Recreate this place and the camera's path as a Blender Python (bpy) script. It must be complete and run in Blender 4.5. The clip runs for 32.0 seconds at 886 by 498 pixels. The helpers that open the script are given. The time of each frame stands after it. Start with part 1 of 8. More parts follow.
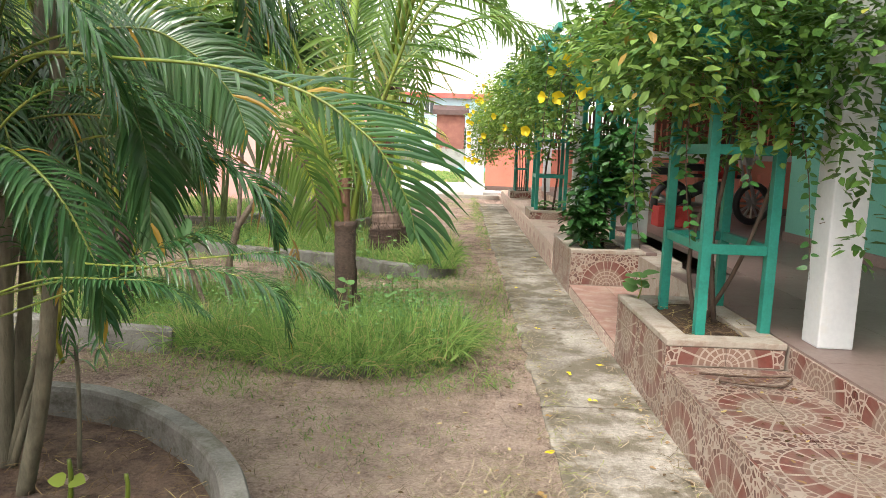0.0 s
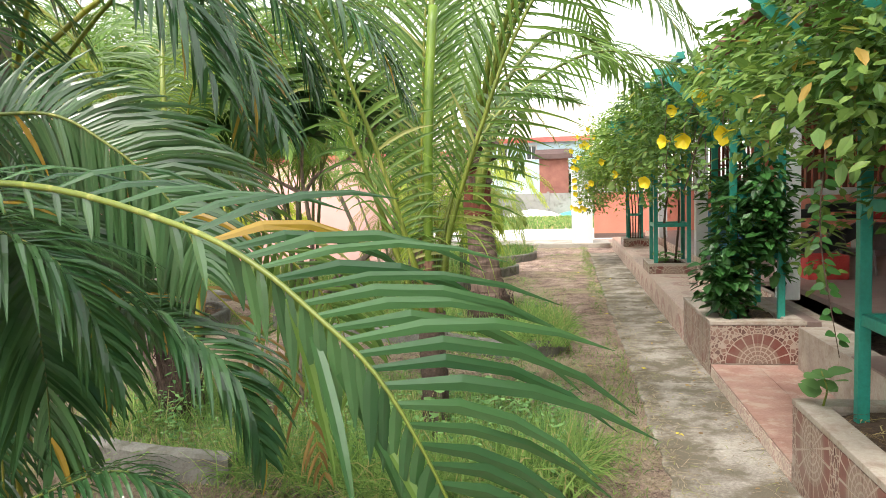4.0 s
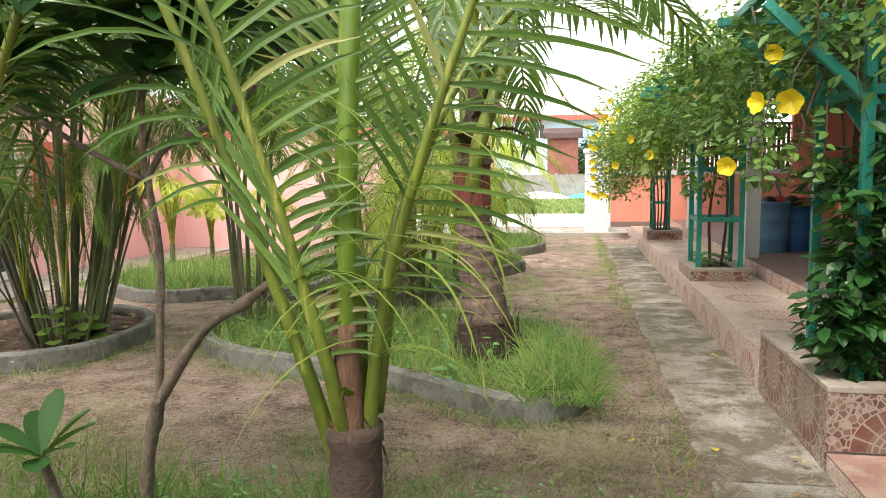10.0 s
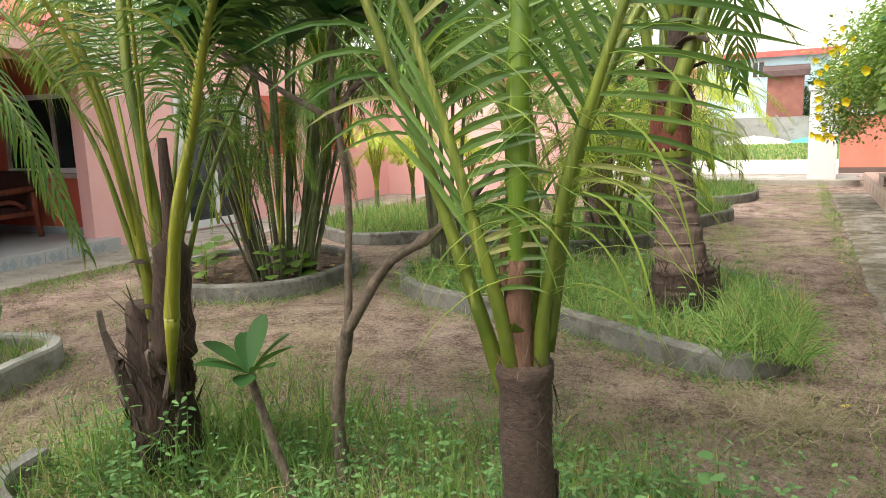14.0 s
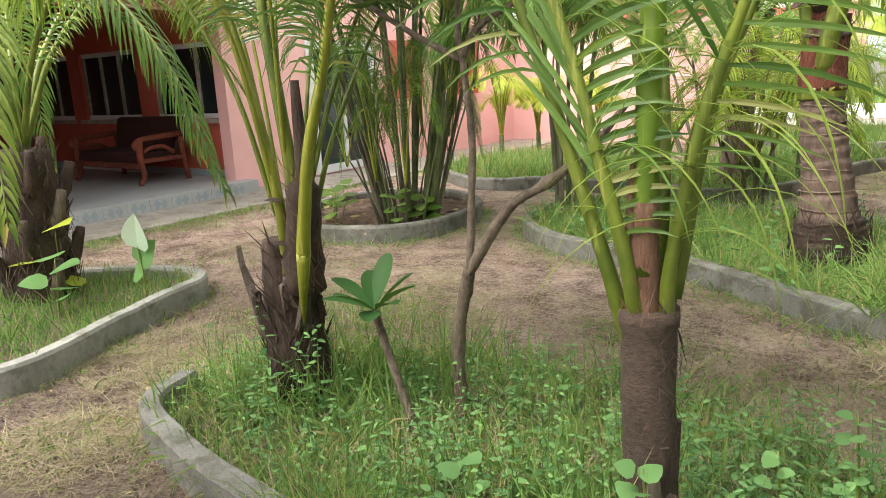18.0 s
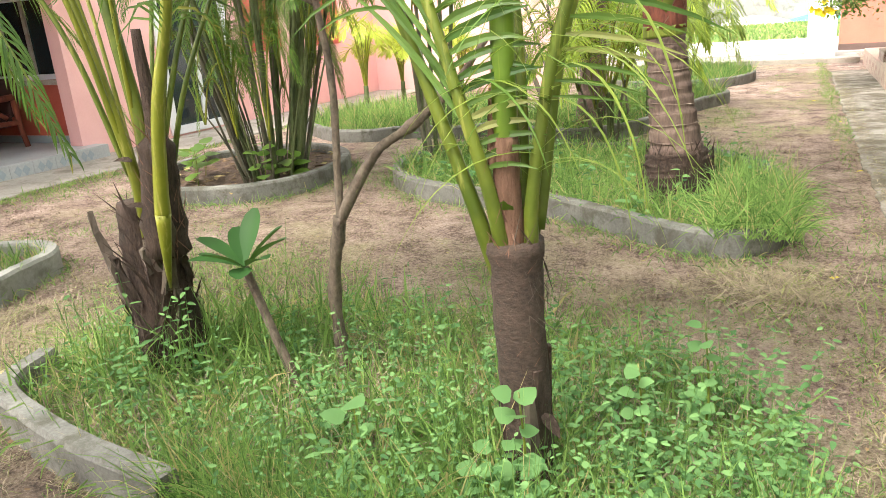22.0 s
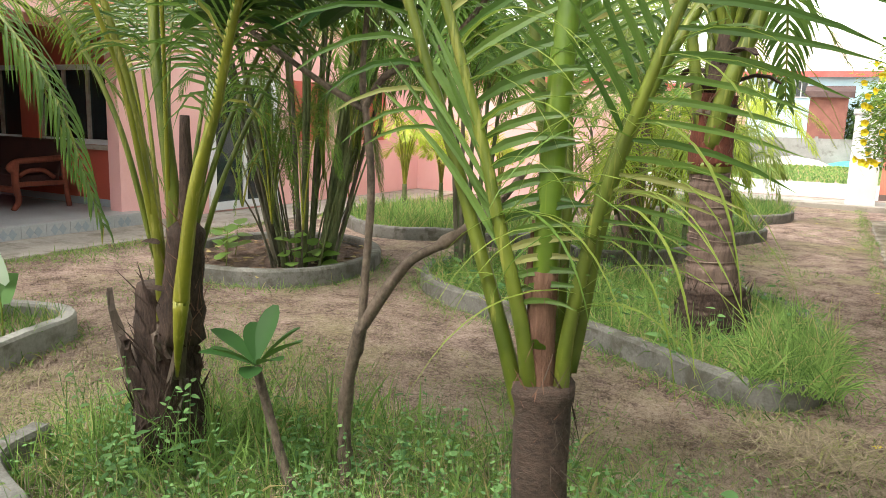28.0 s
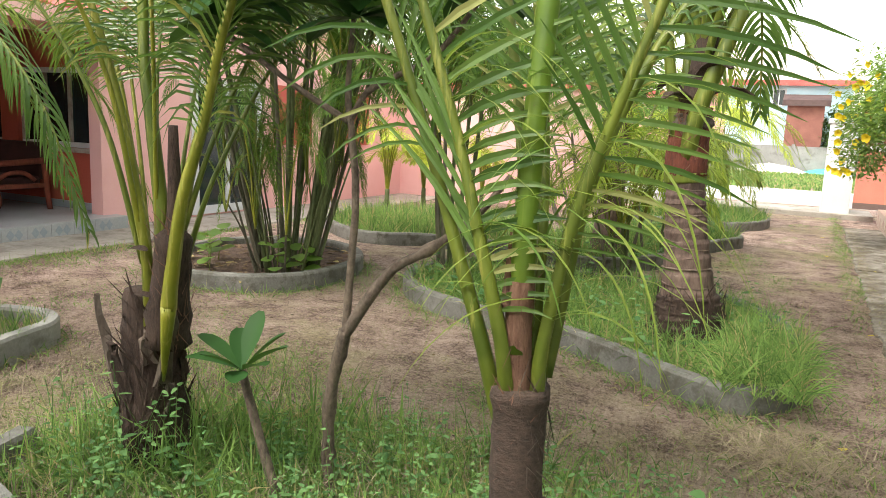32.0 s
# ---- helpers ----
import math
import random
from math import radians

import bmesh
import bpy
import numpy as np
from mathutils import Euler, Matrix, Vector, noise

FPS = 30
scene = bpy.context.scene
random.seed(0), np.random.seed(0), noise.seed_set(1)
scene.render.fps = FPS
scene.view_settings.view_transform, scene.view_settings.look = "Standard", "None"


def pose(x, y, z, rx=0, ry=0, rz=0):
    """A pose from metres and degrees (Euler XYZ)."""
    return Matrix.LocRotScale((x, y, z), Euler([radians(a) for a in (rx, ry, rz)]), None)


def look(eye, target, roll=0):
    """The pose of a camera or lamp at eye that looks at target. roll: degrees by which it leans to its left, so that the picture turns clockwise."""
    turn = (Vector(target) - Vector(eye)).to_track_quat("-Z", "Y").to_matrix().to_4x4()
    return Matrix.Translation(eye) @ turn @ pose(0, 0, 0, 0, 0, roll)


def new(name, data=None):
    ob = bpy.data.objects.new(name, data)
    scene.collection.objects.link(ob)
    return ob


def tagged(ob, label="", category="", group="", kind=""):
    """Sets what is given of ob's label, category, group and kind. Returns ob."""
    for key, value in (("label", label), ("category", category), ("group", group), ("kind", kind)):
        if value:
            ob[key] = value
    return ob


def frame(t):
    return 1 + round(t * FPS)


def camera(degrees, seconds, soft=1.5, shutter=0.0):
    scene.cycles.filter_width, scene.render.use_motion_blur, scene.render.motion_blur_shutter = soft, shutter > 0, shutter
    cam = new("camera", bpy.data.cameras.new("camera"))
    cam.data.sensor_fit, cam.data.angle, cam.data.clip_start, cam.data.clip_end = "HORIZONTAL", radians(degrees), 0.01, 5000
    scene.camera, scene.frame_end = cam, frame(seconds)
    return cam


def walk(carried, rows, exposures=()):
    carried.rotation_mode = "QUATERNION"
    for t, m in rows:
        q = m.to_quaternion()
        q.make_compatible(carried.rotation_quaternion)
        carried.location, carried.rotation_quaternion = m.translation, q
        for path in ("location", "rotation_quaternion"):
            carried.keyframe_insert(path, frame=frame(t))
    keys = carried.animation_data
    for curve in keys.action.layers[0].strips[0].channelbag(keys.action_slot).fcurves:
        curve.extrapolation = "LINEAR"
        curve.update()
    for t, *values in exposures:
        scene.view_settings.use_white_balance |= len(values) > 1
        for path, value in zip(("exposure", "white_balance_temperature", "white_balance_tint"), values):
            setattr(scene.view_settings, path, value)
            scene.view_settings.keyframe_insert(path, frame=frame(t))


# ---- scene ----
cam = camera(62.97, 32.0, soft=0.5)
PATH = [
    (0, (0.264, -0.000, 1.330), (0.170, 3.961, 0.784), 2.04),
    (0.5, (0.212, 0.101, 1.360), (-0.133, 4.041, 0.763), 1.22),
    (1, (0.148, 0.233, 1.379), (-0.098, 4.172, 0.726), 0.10),
    (1.5, (0.191, 0.388, 1.356), (0.080, 4.295, 0.508), -1.12),
    (2, (0.279, 0.545, 1.381), (0.052, 4.486, 0.733), -0.69),
    (2.5, (0.292, 0.621, 1.407), (-0.134, 4.552, 0.804), -0.34),
    (3, (0.302, 0.748, 1.438), (-0.062, 4.694, 0.898), -0.33),
    (3.5, (0.227, 0.841, 1.465), (-0.308, 4.797, 1.201), -1.89),
    (5.5, (0.331, 1.503, 1.485), (-0.749, 5.294, 0.804), 0.99),
    (6, (0.321, 1.757, 1.453), (-1.108, 5.407, 0.658), -2.02),
    (6.5, (0.303, 2.024, 1.436), (-1.365, 5.529, 0.471), 0.63),
    (7, (0.199, 2.234, 1.442), (-1.188, 5.909, 0.684), -0.13),
    (7.5, (0.120, 2.338, 1.436), (-1.351, 5.966, 0.616), 1.22),
    (8, (0.131, 2.424, 1.452), (-1.417, 6.028, 0.665), -0.66),
    (8.5, (0.153, 2.610, 1.469), (-1.270, 6.287, 0.794), -1.41),
    (9, (0.144, 2.745, 1.474), (-1.256, 6.422, 0.751), -0.51),
    (9.5, (0.076, 2.880, 1.480), (-0.992, 6.699, 0.952), -0.25),
    (10, (0.076, 2.990, 1.509), (-0.640, 6.904, 1.096), -0.79),
    (10.5, (0.135, 3.063, 1.510), (-0.580, 6.983, 1.164), -0.94),
    (11, (0.149, 3.096, 1.492), (-0.673, 6.981, 1.005), -0.73),
    (11.5, (0.149, 3.077, 1.477), (-0.904, 6.897, 0.934), -0.92),
    (12, (0.154, 3.073, 1.476), (-1.014, 6.857, 0.911), -1.56),
    (12.5, (0.155, 3.068, 1.477), (-1.118, 6.817, 0.911), -1.51),
    (13, (0.148, 3.071, 1.473), (-1.266, 6.759, 0.841), -1.70),
    (13.5, (0.137, 3.072, 1.464), (-1.432, 6.689, 0.789), -1.99),
    (14, (0.128, 3.060, 1.463), (-1.617, 6.598, 0.799), -2.02),
    (14.5, (0.126, 3.063, 1.453), (-1.671, 6.568, 0.754), -1.83),
    (16.5, (0.132, 3.063, 1.447), (-1.703, 6.528, 0.657), -3.89),
    (17, (0.121, 3.071, 1.443), (-1.875, 6.439, 0.624), -3.50),
    (17.5, (0.129, 3.070, 1.444), (-1.988, 6.334, 0.514), -2.94),
    (18, (0.126, 3.067, 1.444), (-2.181, 6.202, 0.520), -2.81),
    (18.5, (0.115, 3.071, 1.433), (-2.187, 6.197, 0.468), -2.72),
    (19, (0.118, 3.059, 1.423), (-1.973, 6.291, 0.335), -2.25),
    (19.5, (0.107, 3.072, 1.410), (-1.944, 6.283, 0.192), -3.44),
    (20, (0.112, 3.063, 1.411), (-1.971, 6.256, 0.200), -4.10),
    (20.5, (0.114, 3.059, 1.420), (-1.976, 6.290, 0.330), -3.63),
    (21, (0.126, 3.059, 1.423), (-1.894, 6.343, 0.361), -3.76),
    (21.5, (0.133, 3.057, 1.420), (-1.745, 6.403, 0.288), -3.87),
    (22, (0.143, 3.067, 1.415), (-1.552, 6.482, 0.205), -4.30),
    (22.5, (0.145, 3.071, 1.411), (-1.418, 6.554, 0.218), -4.08),
    (23, (0.136, 3.073, 1.415), (-1.422, 6.570, 0.256), -3.71),
    (23.5, (0.130, 3.065, 1.414), (-1.470, 6.551, 0.278), -3.13),
    (24, (0.126, 3.053, 1.414), (-1.519, 6.518, 0.280), -2.31),
    (24.5, (0.116, 3.045, 1.416), (-1.681, 6.429, 0.269), -0.57),
    (25, (0.106, 3.037, 1.423), (-2.016, 6.256, 0.358), -1.46),
    (25.5, (0.089, 3.056, 1.425), (-1.955, 6.359, 0.468), -2.44),
    (26, (0.079, 3.084, 1.435), (-1.906, 6.476, 0.690), 1.07),
    (26.5, (0.076, 3.128, 1.439), (-1.738, 6.599, 0.626), 1.65),
    (28.5, (0.074, 3.173, 1.479), (-1.854, 6.623, 0.861), 1.98),
    (29, (0.068, 3.129, 1.496), (-1.995, 6.503, 0.896), 3.06),
    (29.5, (0.068, 3.123, 1.496), (-1.941, 6.526, 0.876), 2.75),
    (30, (0.080, 3.116, 1.487), (-1.609, 6.678, 0.806), 3.96),
    (30.5, (0.103, 3.121, 1.490), (-1.315, 6.794, 0.784), 3.19),
    (31, (0.113, 3.115, 1.495), (-1.289, 6.797, 0.808), 3.09),
    (31.5, (0.111, 3.112, 1.496), (-1.478, 6.721, 0.829), 2.90),
    (32, (0.112, 3.102, 1.490), (-1.664, 6.626, 0.835), 2.48),
]
walk(cam, [(t, look(eye, target, roll)) for t, eye, target, roll in PATH], [(0.0, 0.95), (1.0, 1.13), (2.0, 1.15), (3.5, 0.95), (6.0, 0.85), (8.0, 0.88), (12.0, 0.78), (14.5, 0.75), (17.0, 0.85), (18.0, 1.05), (19.0, 1.22), (20.0, 1.65), (21.0, 1.38), (22.0, 1.5), (23.0, 1.45), (24.5, 1.3), (25.0, 1.28), (26.0, 1.1), (29.0, 0.88), (32.0, 0.88)])

# ---- world and light: bright overcast day ----
world = bpy.data.worlds.new("sky")
scene.world = world
world.use_nodes = True
wn, wl = world.node_tree.nodes, world.node_tree.links
sky = wn.new("ShaderNodeTexSky")
sky.sky_type = 'NISHITA'
sky.sun_disc = False
sky.sun_elevation = radians(58)
sky.sun_rotation = radians(200)
sky.air_density, sky.dust_density, sky.ozone_density = 1.0, 2.0, 0.6
hsv = wn.new("ShaderNodeHueSaturation")
hsv.inputs["Saturation"].default_value = 0.22
hsv.inputs["Value"].default_value = 2.1
wl.new(sky.outputs[0], hsv.inputs["Color"])
tint = wn.new("ShaderNodeMix")
tint.data_type, tint.blend_type = "RGBA", "MULTIPLY"
tint.inputs[0].default_value = 1.0
tint.inputs[7].default_value = (1.03, 1.0, 0.90, 1)
wl.new(hsv.outputs[0], tint.inputs[6])
wl.new(tint.outputs[2], wn["Background"].inputs["Color"])
wn["Background"].inputs["Strength"].default_value = 0.15
sun = new("sun", bpy.data.lights.new("sun", "SUN"))
sun.data.energy, sun.data.angle, sun.data.color = 1.5, radians(14), (1.0, 0.95, 0.86)
sun.matrix_world = look((0, 0, 30), (9.0, 26.0 - 9.0, 30 - 30.6))

# ---- materials ----
def mat_new(name):
    m = bpy.data.materials.new(name)
    m.use_nodes = True
    nt = m.node_tree
    return m, nt, nt.nodes, nt.links, nt.nodes["Principled BSDF"]


def ramp(nt, fac, stops):
    r = nt.nodes.new("ShaderNodeValToRGB")
    els = r.color_ramp.elements
    while len(els) < len(stops):
        els.new(0.5)
    for e, (p, c) in zip(els, stops):
        e.position, e.color = p, (*c, 1)
    nt.links.new(fac, r.inputs[0])
    return r.outputs[0]


def noise_out(nt, scale, detail=5, rough=0.6, space="Object", vec=None):
    n = nt.nodes.new("ShaderNodeTexNoise")
    n.inputs["Scale"].default_value, n.inputs["Detail"].default_value, n.inputs["Roughness"].default_value = scale, detail, rough
    if vec is None:
        tc = nt.nodes.new("ShaderNodeTexCoord")
        vec = tc.outputs[space]
    nt.links.new(vec, n.inputs["Vector"])
    return n.outputs["Fac"]


def world_pos(nt):
    return nt.nodes.new("ShaderNodeNewGeometry").outputs["Position"]


def mix_col(nt, fac, a, b, kind="MIX"):
    m = nt.nodes.new("ShaderNodeMix")
    m.data_type, m.blend_type = "RGBA", kind
    for sock, v in ((m.inputs["Factor"], fac), (m.inputs["A"], a), (m.inputs["B"], b)):
        if isinstance(v, (int, float)):
            sock.default_value = v
        elif isinstance(v, tuple):
            sock.default_value = (*v, 1)
        else:
            nt.links.new(v, sock)
    return m.outputs["Result"]


def calc(nt, op, a, b=0.0, c=None):
    m = nt.nodes.new("ShaderNodeMath")
    m.operation = op
    for sock, v in zip(m.inputs, (a, b) if c is None else (a, b, c)):
        if isinstance(v, (int, float)):
            sock.default_value = v
        else:
            nt.links.new(v, sock)
    return m.outputs[0]


def add_bump(nt, height, strength, dist, bsdf):
    b = nt.nodes.new("ShaderNodeBump")
    b.inputs["Strength"].default_value, b.inputs["Distance"].default_value = strength, dist
    nt.links.new(height, b.inputs["Height"])
    nt.links.new(b.outputs[0], bsdf.inputs["Normal"])


def surface(name, dark, light, rough=0.75, fine=30.0, coarse=2.5, bump=0.3, dist=0.01, stain=None, stain_at=0.62, metal=0.0):
    """A surface with coarse blotches, fine grain and optional stains, in metres of the world."""
    m, nt, nodes, links, bsdf = mat_new(name)
    pos = world_pos(nt)
    a, b = noise_out(nt, coarse, 6, 0.6, vec=pos), noise_out(nt, fine, 5, 0.65, vec=pos)
    f = calc(nt, "ADD", calc(nt, "MULTIPLY", a, 0.6), calc(nt, "MULTIPLY", b, 0.4))
    col = ramp(nt, f, [(0.34, dark), (0.64, light)])
    if stain:
        s = noise_out(nt, coarse * 1.7, 8, 0.7, vec=pos)
        k = ramp(nt, s, [(stain_at - 0.05, (0, 0, 0)), (stain_at + 0.08, (1, 1, 1))])
        col = mix_col(nt, k, col, stain)
    links.new(col, bsdf.inputs["Base Color"])
    bsdf.inputs["Roughness"].default_value, bsdf.inputs["Metallic"].default_value = rough, metal
    add_bump(nt, b, bump, dist, bsdf)
    return m


def leaf_mat(name, dark, light, rough=0.45, through_light=0.35, odd=None, odd_at=0.9, gloss=0.4):
    """Leaf blades: each leaf and each plant a little different, with light coming through."""
    m, nt, nodes, links, bsdf = mat_new(name)
    geo, info = nodes.new("ShaderNodeNewGeometry"), nodes.new("ShaderNodeObjectInfo")
    n = noise_out(nt, 6.0, 3, 0.5, vec=geo.outputs["Position"])
    f = calc(nt, "ADD", calc(nt, "MULTIPLY", geo.outputs["Random Per Island"], 0.62),
             calc(nt, "ADD", calc(nt, "MULTIPLY", n, 0.30), calc(nt, "MULTIPLY", info.outputs["Random"], 0.15)))
    col = ramp(nt, f, [(0.15, dark), (0.80, light)])
    if odd:
        k = calc(nt, "GREATER_THAN", geo.outputs["Random Per Island"], odd_at)
        col = mix_col(nt, k, col, odd)
    links.new(col, bsdf.inputs["Base Color"])
    bsdf.inputs["Roughness"].default_value = rough
    bsdf.inputs["Specular IOR Level"].default_value = gloss
    tr = nodes.new("ShaderNodeBsdfTranslucent")
    warm = mix_col(nt, 0.3, col, (0.22, 0.38, 0.05))
    links.new(warm, tr.inputs["Color"])
    mx = nodes.new("ShaderNodeMixShader")
    mx.inputs[0].default_value = through_light
    links.new(bsdf.outputs[0], mx.inputs[1])
    links.new(tr.outputs[0], mx.inputs[2])
    links.new(mx.outputs[0], nodes["Material Output"].inputs["Surface"])
    return m


def ground_mat():
    m, nt, nodes, links, bsdf = mat_new("garden_soil")
    pos = world_pos(nt)
    big, mid, fine = noise_out(nt, 0.55, 5, 0.6, vec=pos), noise_out(nt, 3.5, 6, 0.65, vec=pos), noise_out(nt, 75, 8, 0.8, vec=pos)
    clod = noise_out(nt, 26, 6, 0.75, vec=pos)
    f = calc(nt, "ADD", calc(nt, "ADD", calc(nt, "MULTIPLY", mid, 0.30), calc(nt, "MULTIPLY", clod, 0.28)), calc(nt, "MULTIPLY", fine, 0.42))
    soil = ramp(nt, f, [(0.41, (0.060, 0.037, 0.030)), (0.465, (0.23, 0.152, 0.127)), (0.53, (0.50, 0.362, 0.305)), (0.60, (0.67, 0.525, 0.455))])
    turf = ramp(nt, f, [(0.38, (0.07, 0.075, 0.028)), (0.48, (0.26, 0.225, 0.110)), (0.60, (0.48, 0.42, 0.24))])
    k = calc(nt, "ADD", calc(nt, "MULTIPLY", big, 0.7), calc(nt, "MULTIPLY", mid, 0.3))
    k = ramp(nt, k, [(0.50, (0, 0, 0)), (0.62, (0.75, 0.75, 0.75))])
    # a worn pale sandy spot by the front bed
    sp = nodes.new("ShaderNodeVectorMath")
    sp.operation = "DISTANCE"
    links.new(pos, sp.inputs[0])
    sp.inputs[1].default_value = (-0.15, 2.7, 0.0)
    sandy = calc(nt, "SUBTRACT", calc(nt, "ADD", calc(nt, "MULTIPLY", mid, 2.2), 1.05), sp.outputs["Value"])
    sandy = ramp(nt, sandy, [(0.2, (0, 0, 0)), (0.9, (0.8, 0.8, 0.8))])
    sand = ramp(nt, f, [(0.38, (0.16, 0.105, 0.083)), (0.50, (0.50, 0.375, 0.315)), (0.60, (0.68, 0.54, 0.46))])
    # damp darker soil between the front bed and the small bed
    dp = nodes.new("ShaderNodeVectorMath")
    dp.operation = "DISTANCE"
    links.new(pos, dp.inputs[0])
    dp.inputs[1].default_value = (-3.0, 4.6, 0.0)
    damp = calc(nt, "SUBTRACT", calc(nt, "ADD", calc(nt, "MULTIPLY", mid, 3.0), 0.75), dp.outputs["Value"])
    damp = ramp(nt, damp, [(0.1, (0, 0, 0)), (1.0, (0.75, 0.75, 0.75))])
    wet = ramp(nt, f, [(0.41, (0.040, 0.026, 0.021)), (0.50, (0.17, 0.115, 0.090)), (0.60, (0.37, 0.275, 0.225))])
    soil = mix_col(nt, damp, mix_col(nt, k, soil, turf), wet)
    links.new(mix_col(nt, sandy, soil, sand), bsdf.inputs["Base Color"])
    bsdf.inputs["Roughness"].default_value = 0.95
    add_bump(nt, f, 1.0, 0.08, bsdf)
    return m


def mosaic_mat(name, wear=0.0, tint=1.0):
    """Glazed tile printed with broken-stone chips and a fan of red wedges."""
    m, nt, nodes, links, bsdf = mat_new(name)
    tc = nodes.new("ShaderNodeTexCoord")
    sep = nodes.new("ShaderNodeSeparateXYZ")
    links.new(tc.outputs["UV"], sep.inputs[0])
    x, z = sep.outputs["X"], sep.outputs["Y"]
    r = calc(nt, "SQRT", calc(nt, "ADD", calc(nt, "MULTIPLY", x, x), calc(nt, "MULTIPLY", z, z)))
    ang = calc(nt, "ARCTAN2", z, x)
    # chips
    vor, edge = nodes.new("ShaderNodeTexVoronoi"), nodes.new("ShaderNodeTexVoronoi")
    edge.feature = "DISTANCE_TO_EDGE"
    for v in (vor, edge):
        v.inputs["Scale"].default_value = 31
        links.new(tc.outputs["UV"], v.inputs["Vector"])
    sepc = nodes.new("ShaderNodeSeparateColor")
    links.new(vor.outputs["Color"], sepc.inputs[0])
    chip = ramp(nt, sepc.outputs[0], [(0.0, (0.10, 0.030, 0.025)), (0.35, (0.17, 0.058, 0.047)), (0.65, (0.22, 0.095, 0.076)), (0.9, (0.29, 0.165, 0.135))])
    grout = (0.50, 0.42, 0.36)
    pale = 0.75 if wear > 0.2 else 0.0
    chip = mix_col(nt, pale * 0.75, chip, (0.50, 0.37, 0.335))
    line = ramp(nt, edge.outputs["Distance"], [(0.075, (1, 1, 1)), (0.115, (0, 0, 0))])
    base = mix_col(nt, line, chip, grout)
    # fan of wedges
    wedge = calc(nt, "FRACT", calc(nt, "MULTIPLY", ang, 9 / math.pi))
    gap = calc(nt, "GREATER_THAN", calc(nt, "ABSOLUTE", calc(nt, "SUBTRACT", wedge, 0.5)), 0.43)
    red = mix_col(nt, noise_out(nt, 40, 3, 0.6, vec=tc.outputs["UV"]), (0.15, 0.035, 0.029), (0.25, 0.078, 0.062))
    red = mix_col(nt, pale * 0.4, red, (0.46, 0.31, 0.275))
    wed = mix_col(nt, gap, red, grout)
    def band(lo, hi):
        return calc(nt, "MULTIPLY", calc(nt, "GREATER_THAN", r, lo), calc(nt, "LESS_THAN", r, hi))
    small = calc(nt, "FRACT", calc(nt, "MULTIPLY", ang, 9 / math.pi))
    sgap = calc(nt, "GREATER_THAN", calc(nt, "ABSOLUTE", calc(nt, "SUBTRACT", small, 0.5)), 0.40)
    rings = calc(nt, "GREATER_THAN", calc(nt, "ABSOLUTE", calc(nt, "SUBTRACT", calc(nt, "FRACT", calc(nt, "MULTIPLY", r, 30)), 0.5)), 0.36)
    inner = mix_col(nt, calc(nt, "MAXIMUM", sgap, rings), (0.27, 0.165, 0.13), grout)
    col = mix_col(nt, calc(nt, "LESS_THAN", r, 0.160), base, inner)
    col = mix_col(nt, band(0.160, 0.232), col, wed)
    col = mix_col(nt, band(0.232, 0.239), col, grout)
    pos = world_pos(nt)
    dirt = ramp(nt, noise_out(nt, 4, 7, 0.7, vec=pos), [(0.40, (0, 0, 0)), (0.75 - 0.25 * wear, (0.5 + wear, 0.5 + wear, 0.5 + wear))])
    col = mix_col(nt, dirt, col, (0.27 + 0.26 * wear, 0.22 + 0.24 * wear, 0.185 + 0.21 * wear))
    if wear > 0.2:
        col = mix_col(nt, 1.0, col, (1.30, 1.27, 1.27), "MULTIPLY")
    else:
        col = mix_col(nt, 1.0, col, (0.80 * tint, 0.78 * tint, 0.77 * tint), "MULTIPLY")
    links.new(col, bsdf.inputs["Base Color"])
    bsdf.inputs["Roughness"].default_value = 0.32 + wear * 0.5
    add_bump(nt, edge.outputs["Distance"], 0.12, 0.002, bsdf)
    return m


def bark_mat(name, dark, light, stretch=0.22, fibre=30.0):
    m, nt, nodes, links, bsdf = mat_new(name)
    pos = world_pos(nt)
    mp = nodes.new("ShaderNodeMapping")
    links.new(pos, mp.inputs["Vector"])
    mp.inputs["Scale"].default_value = (1, 1, stretch)
    a, b = noise_out(nt, fibre, 6, 0.7, vec=mp.outputs[0]), noise_out(nt, 5, 5, 0.6, vec=pos)
    f = calc(nt, "ADD", calc(nt, "MULTIPLY", a, 0.6), calc(nt, "MULTIPLY", b, 0.4))
    links.new(ramp(nt, f, [(0.33, dark), (0.66, light)]), bsdf.inputs["Base Color"])
    bsdf.inputs["Roughness"].default_value = 0.9
    add_bump(nt, f, 0.9, 0.02, bsdf)
    return m


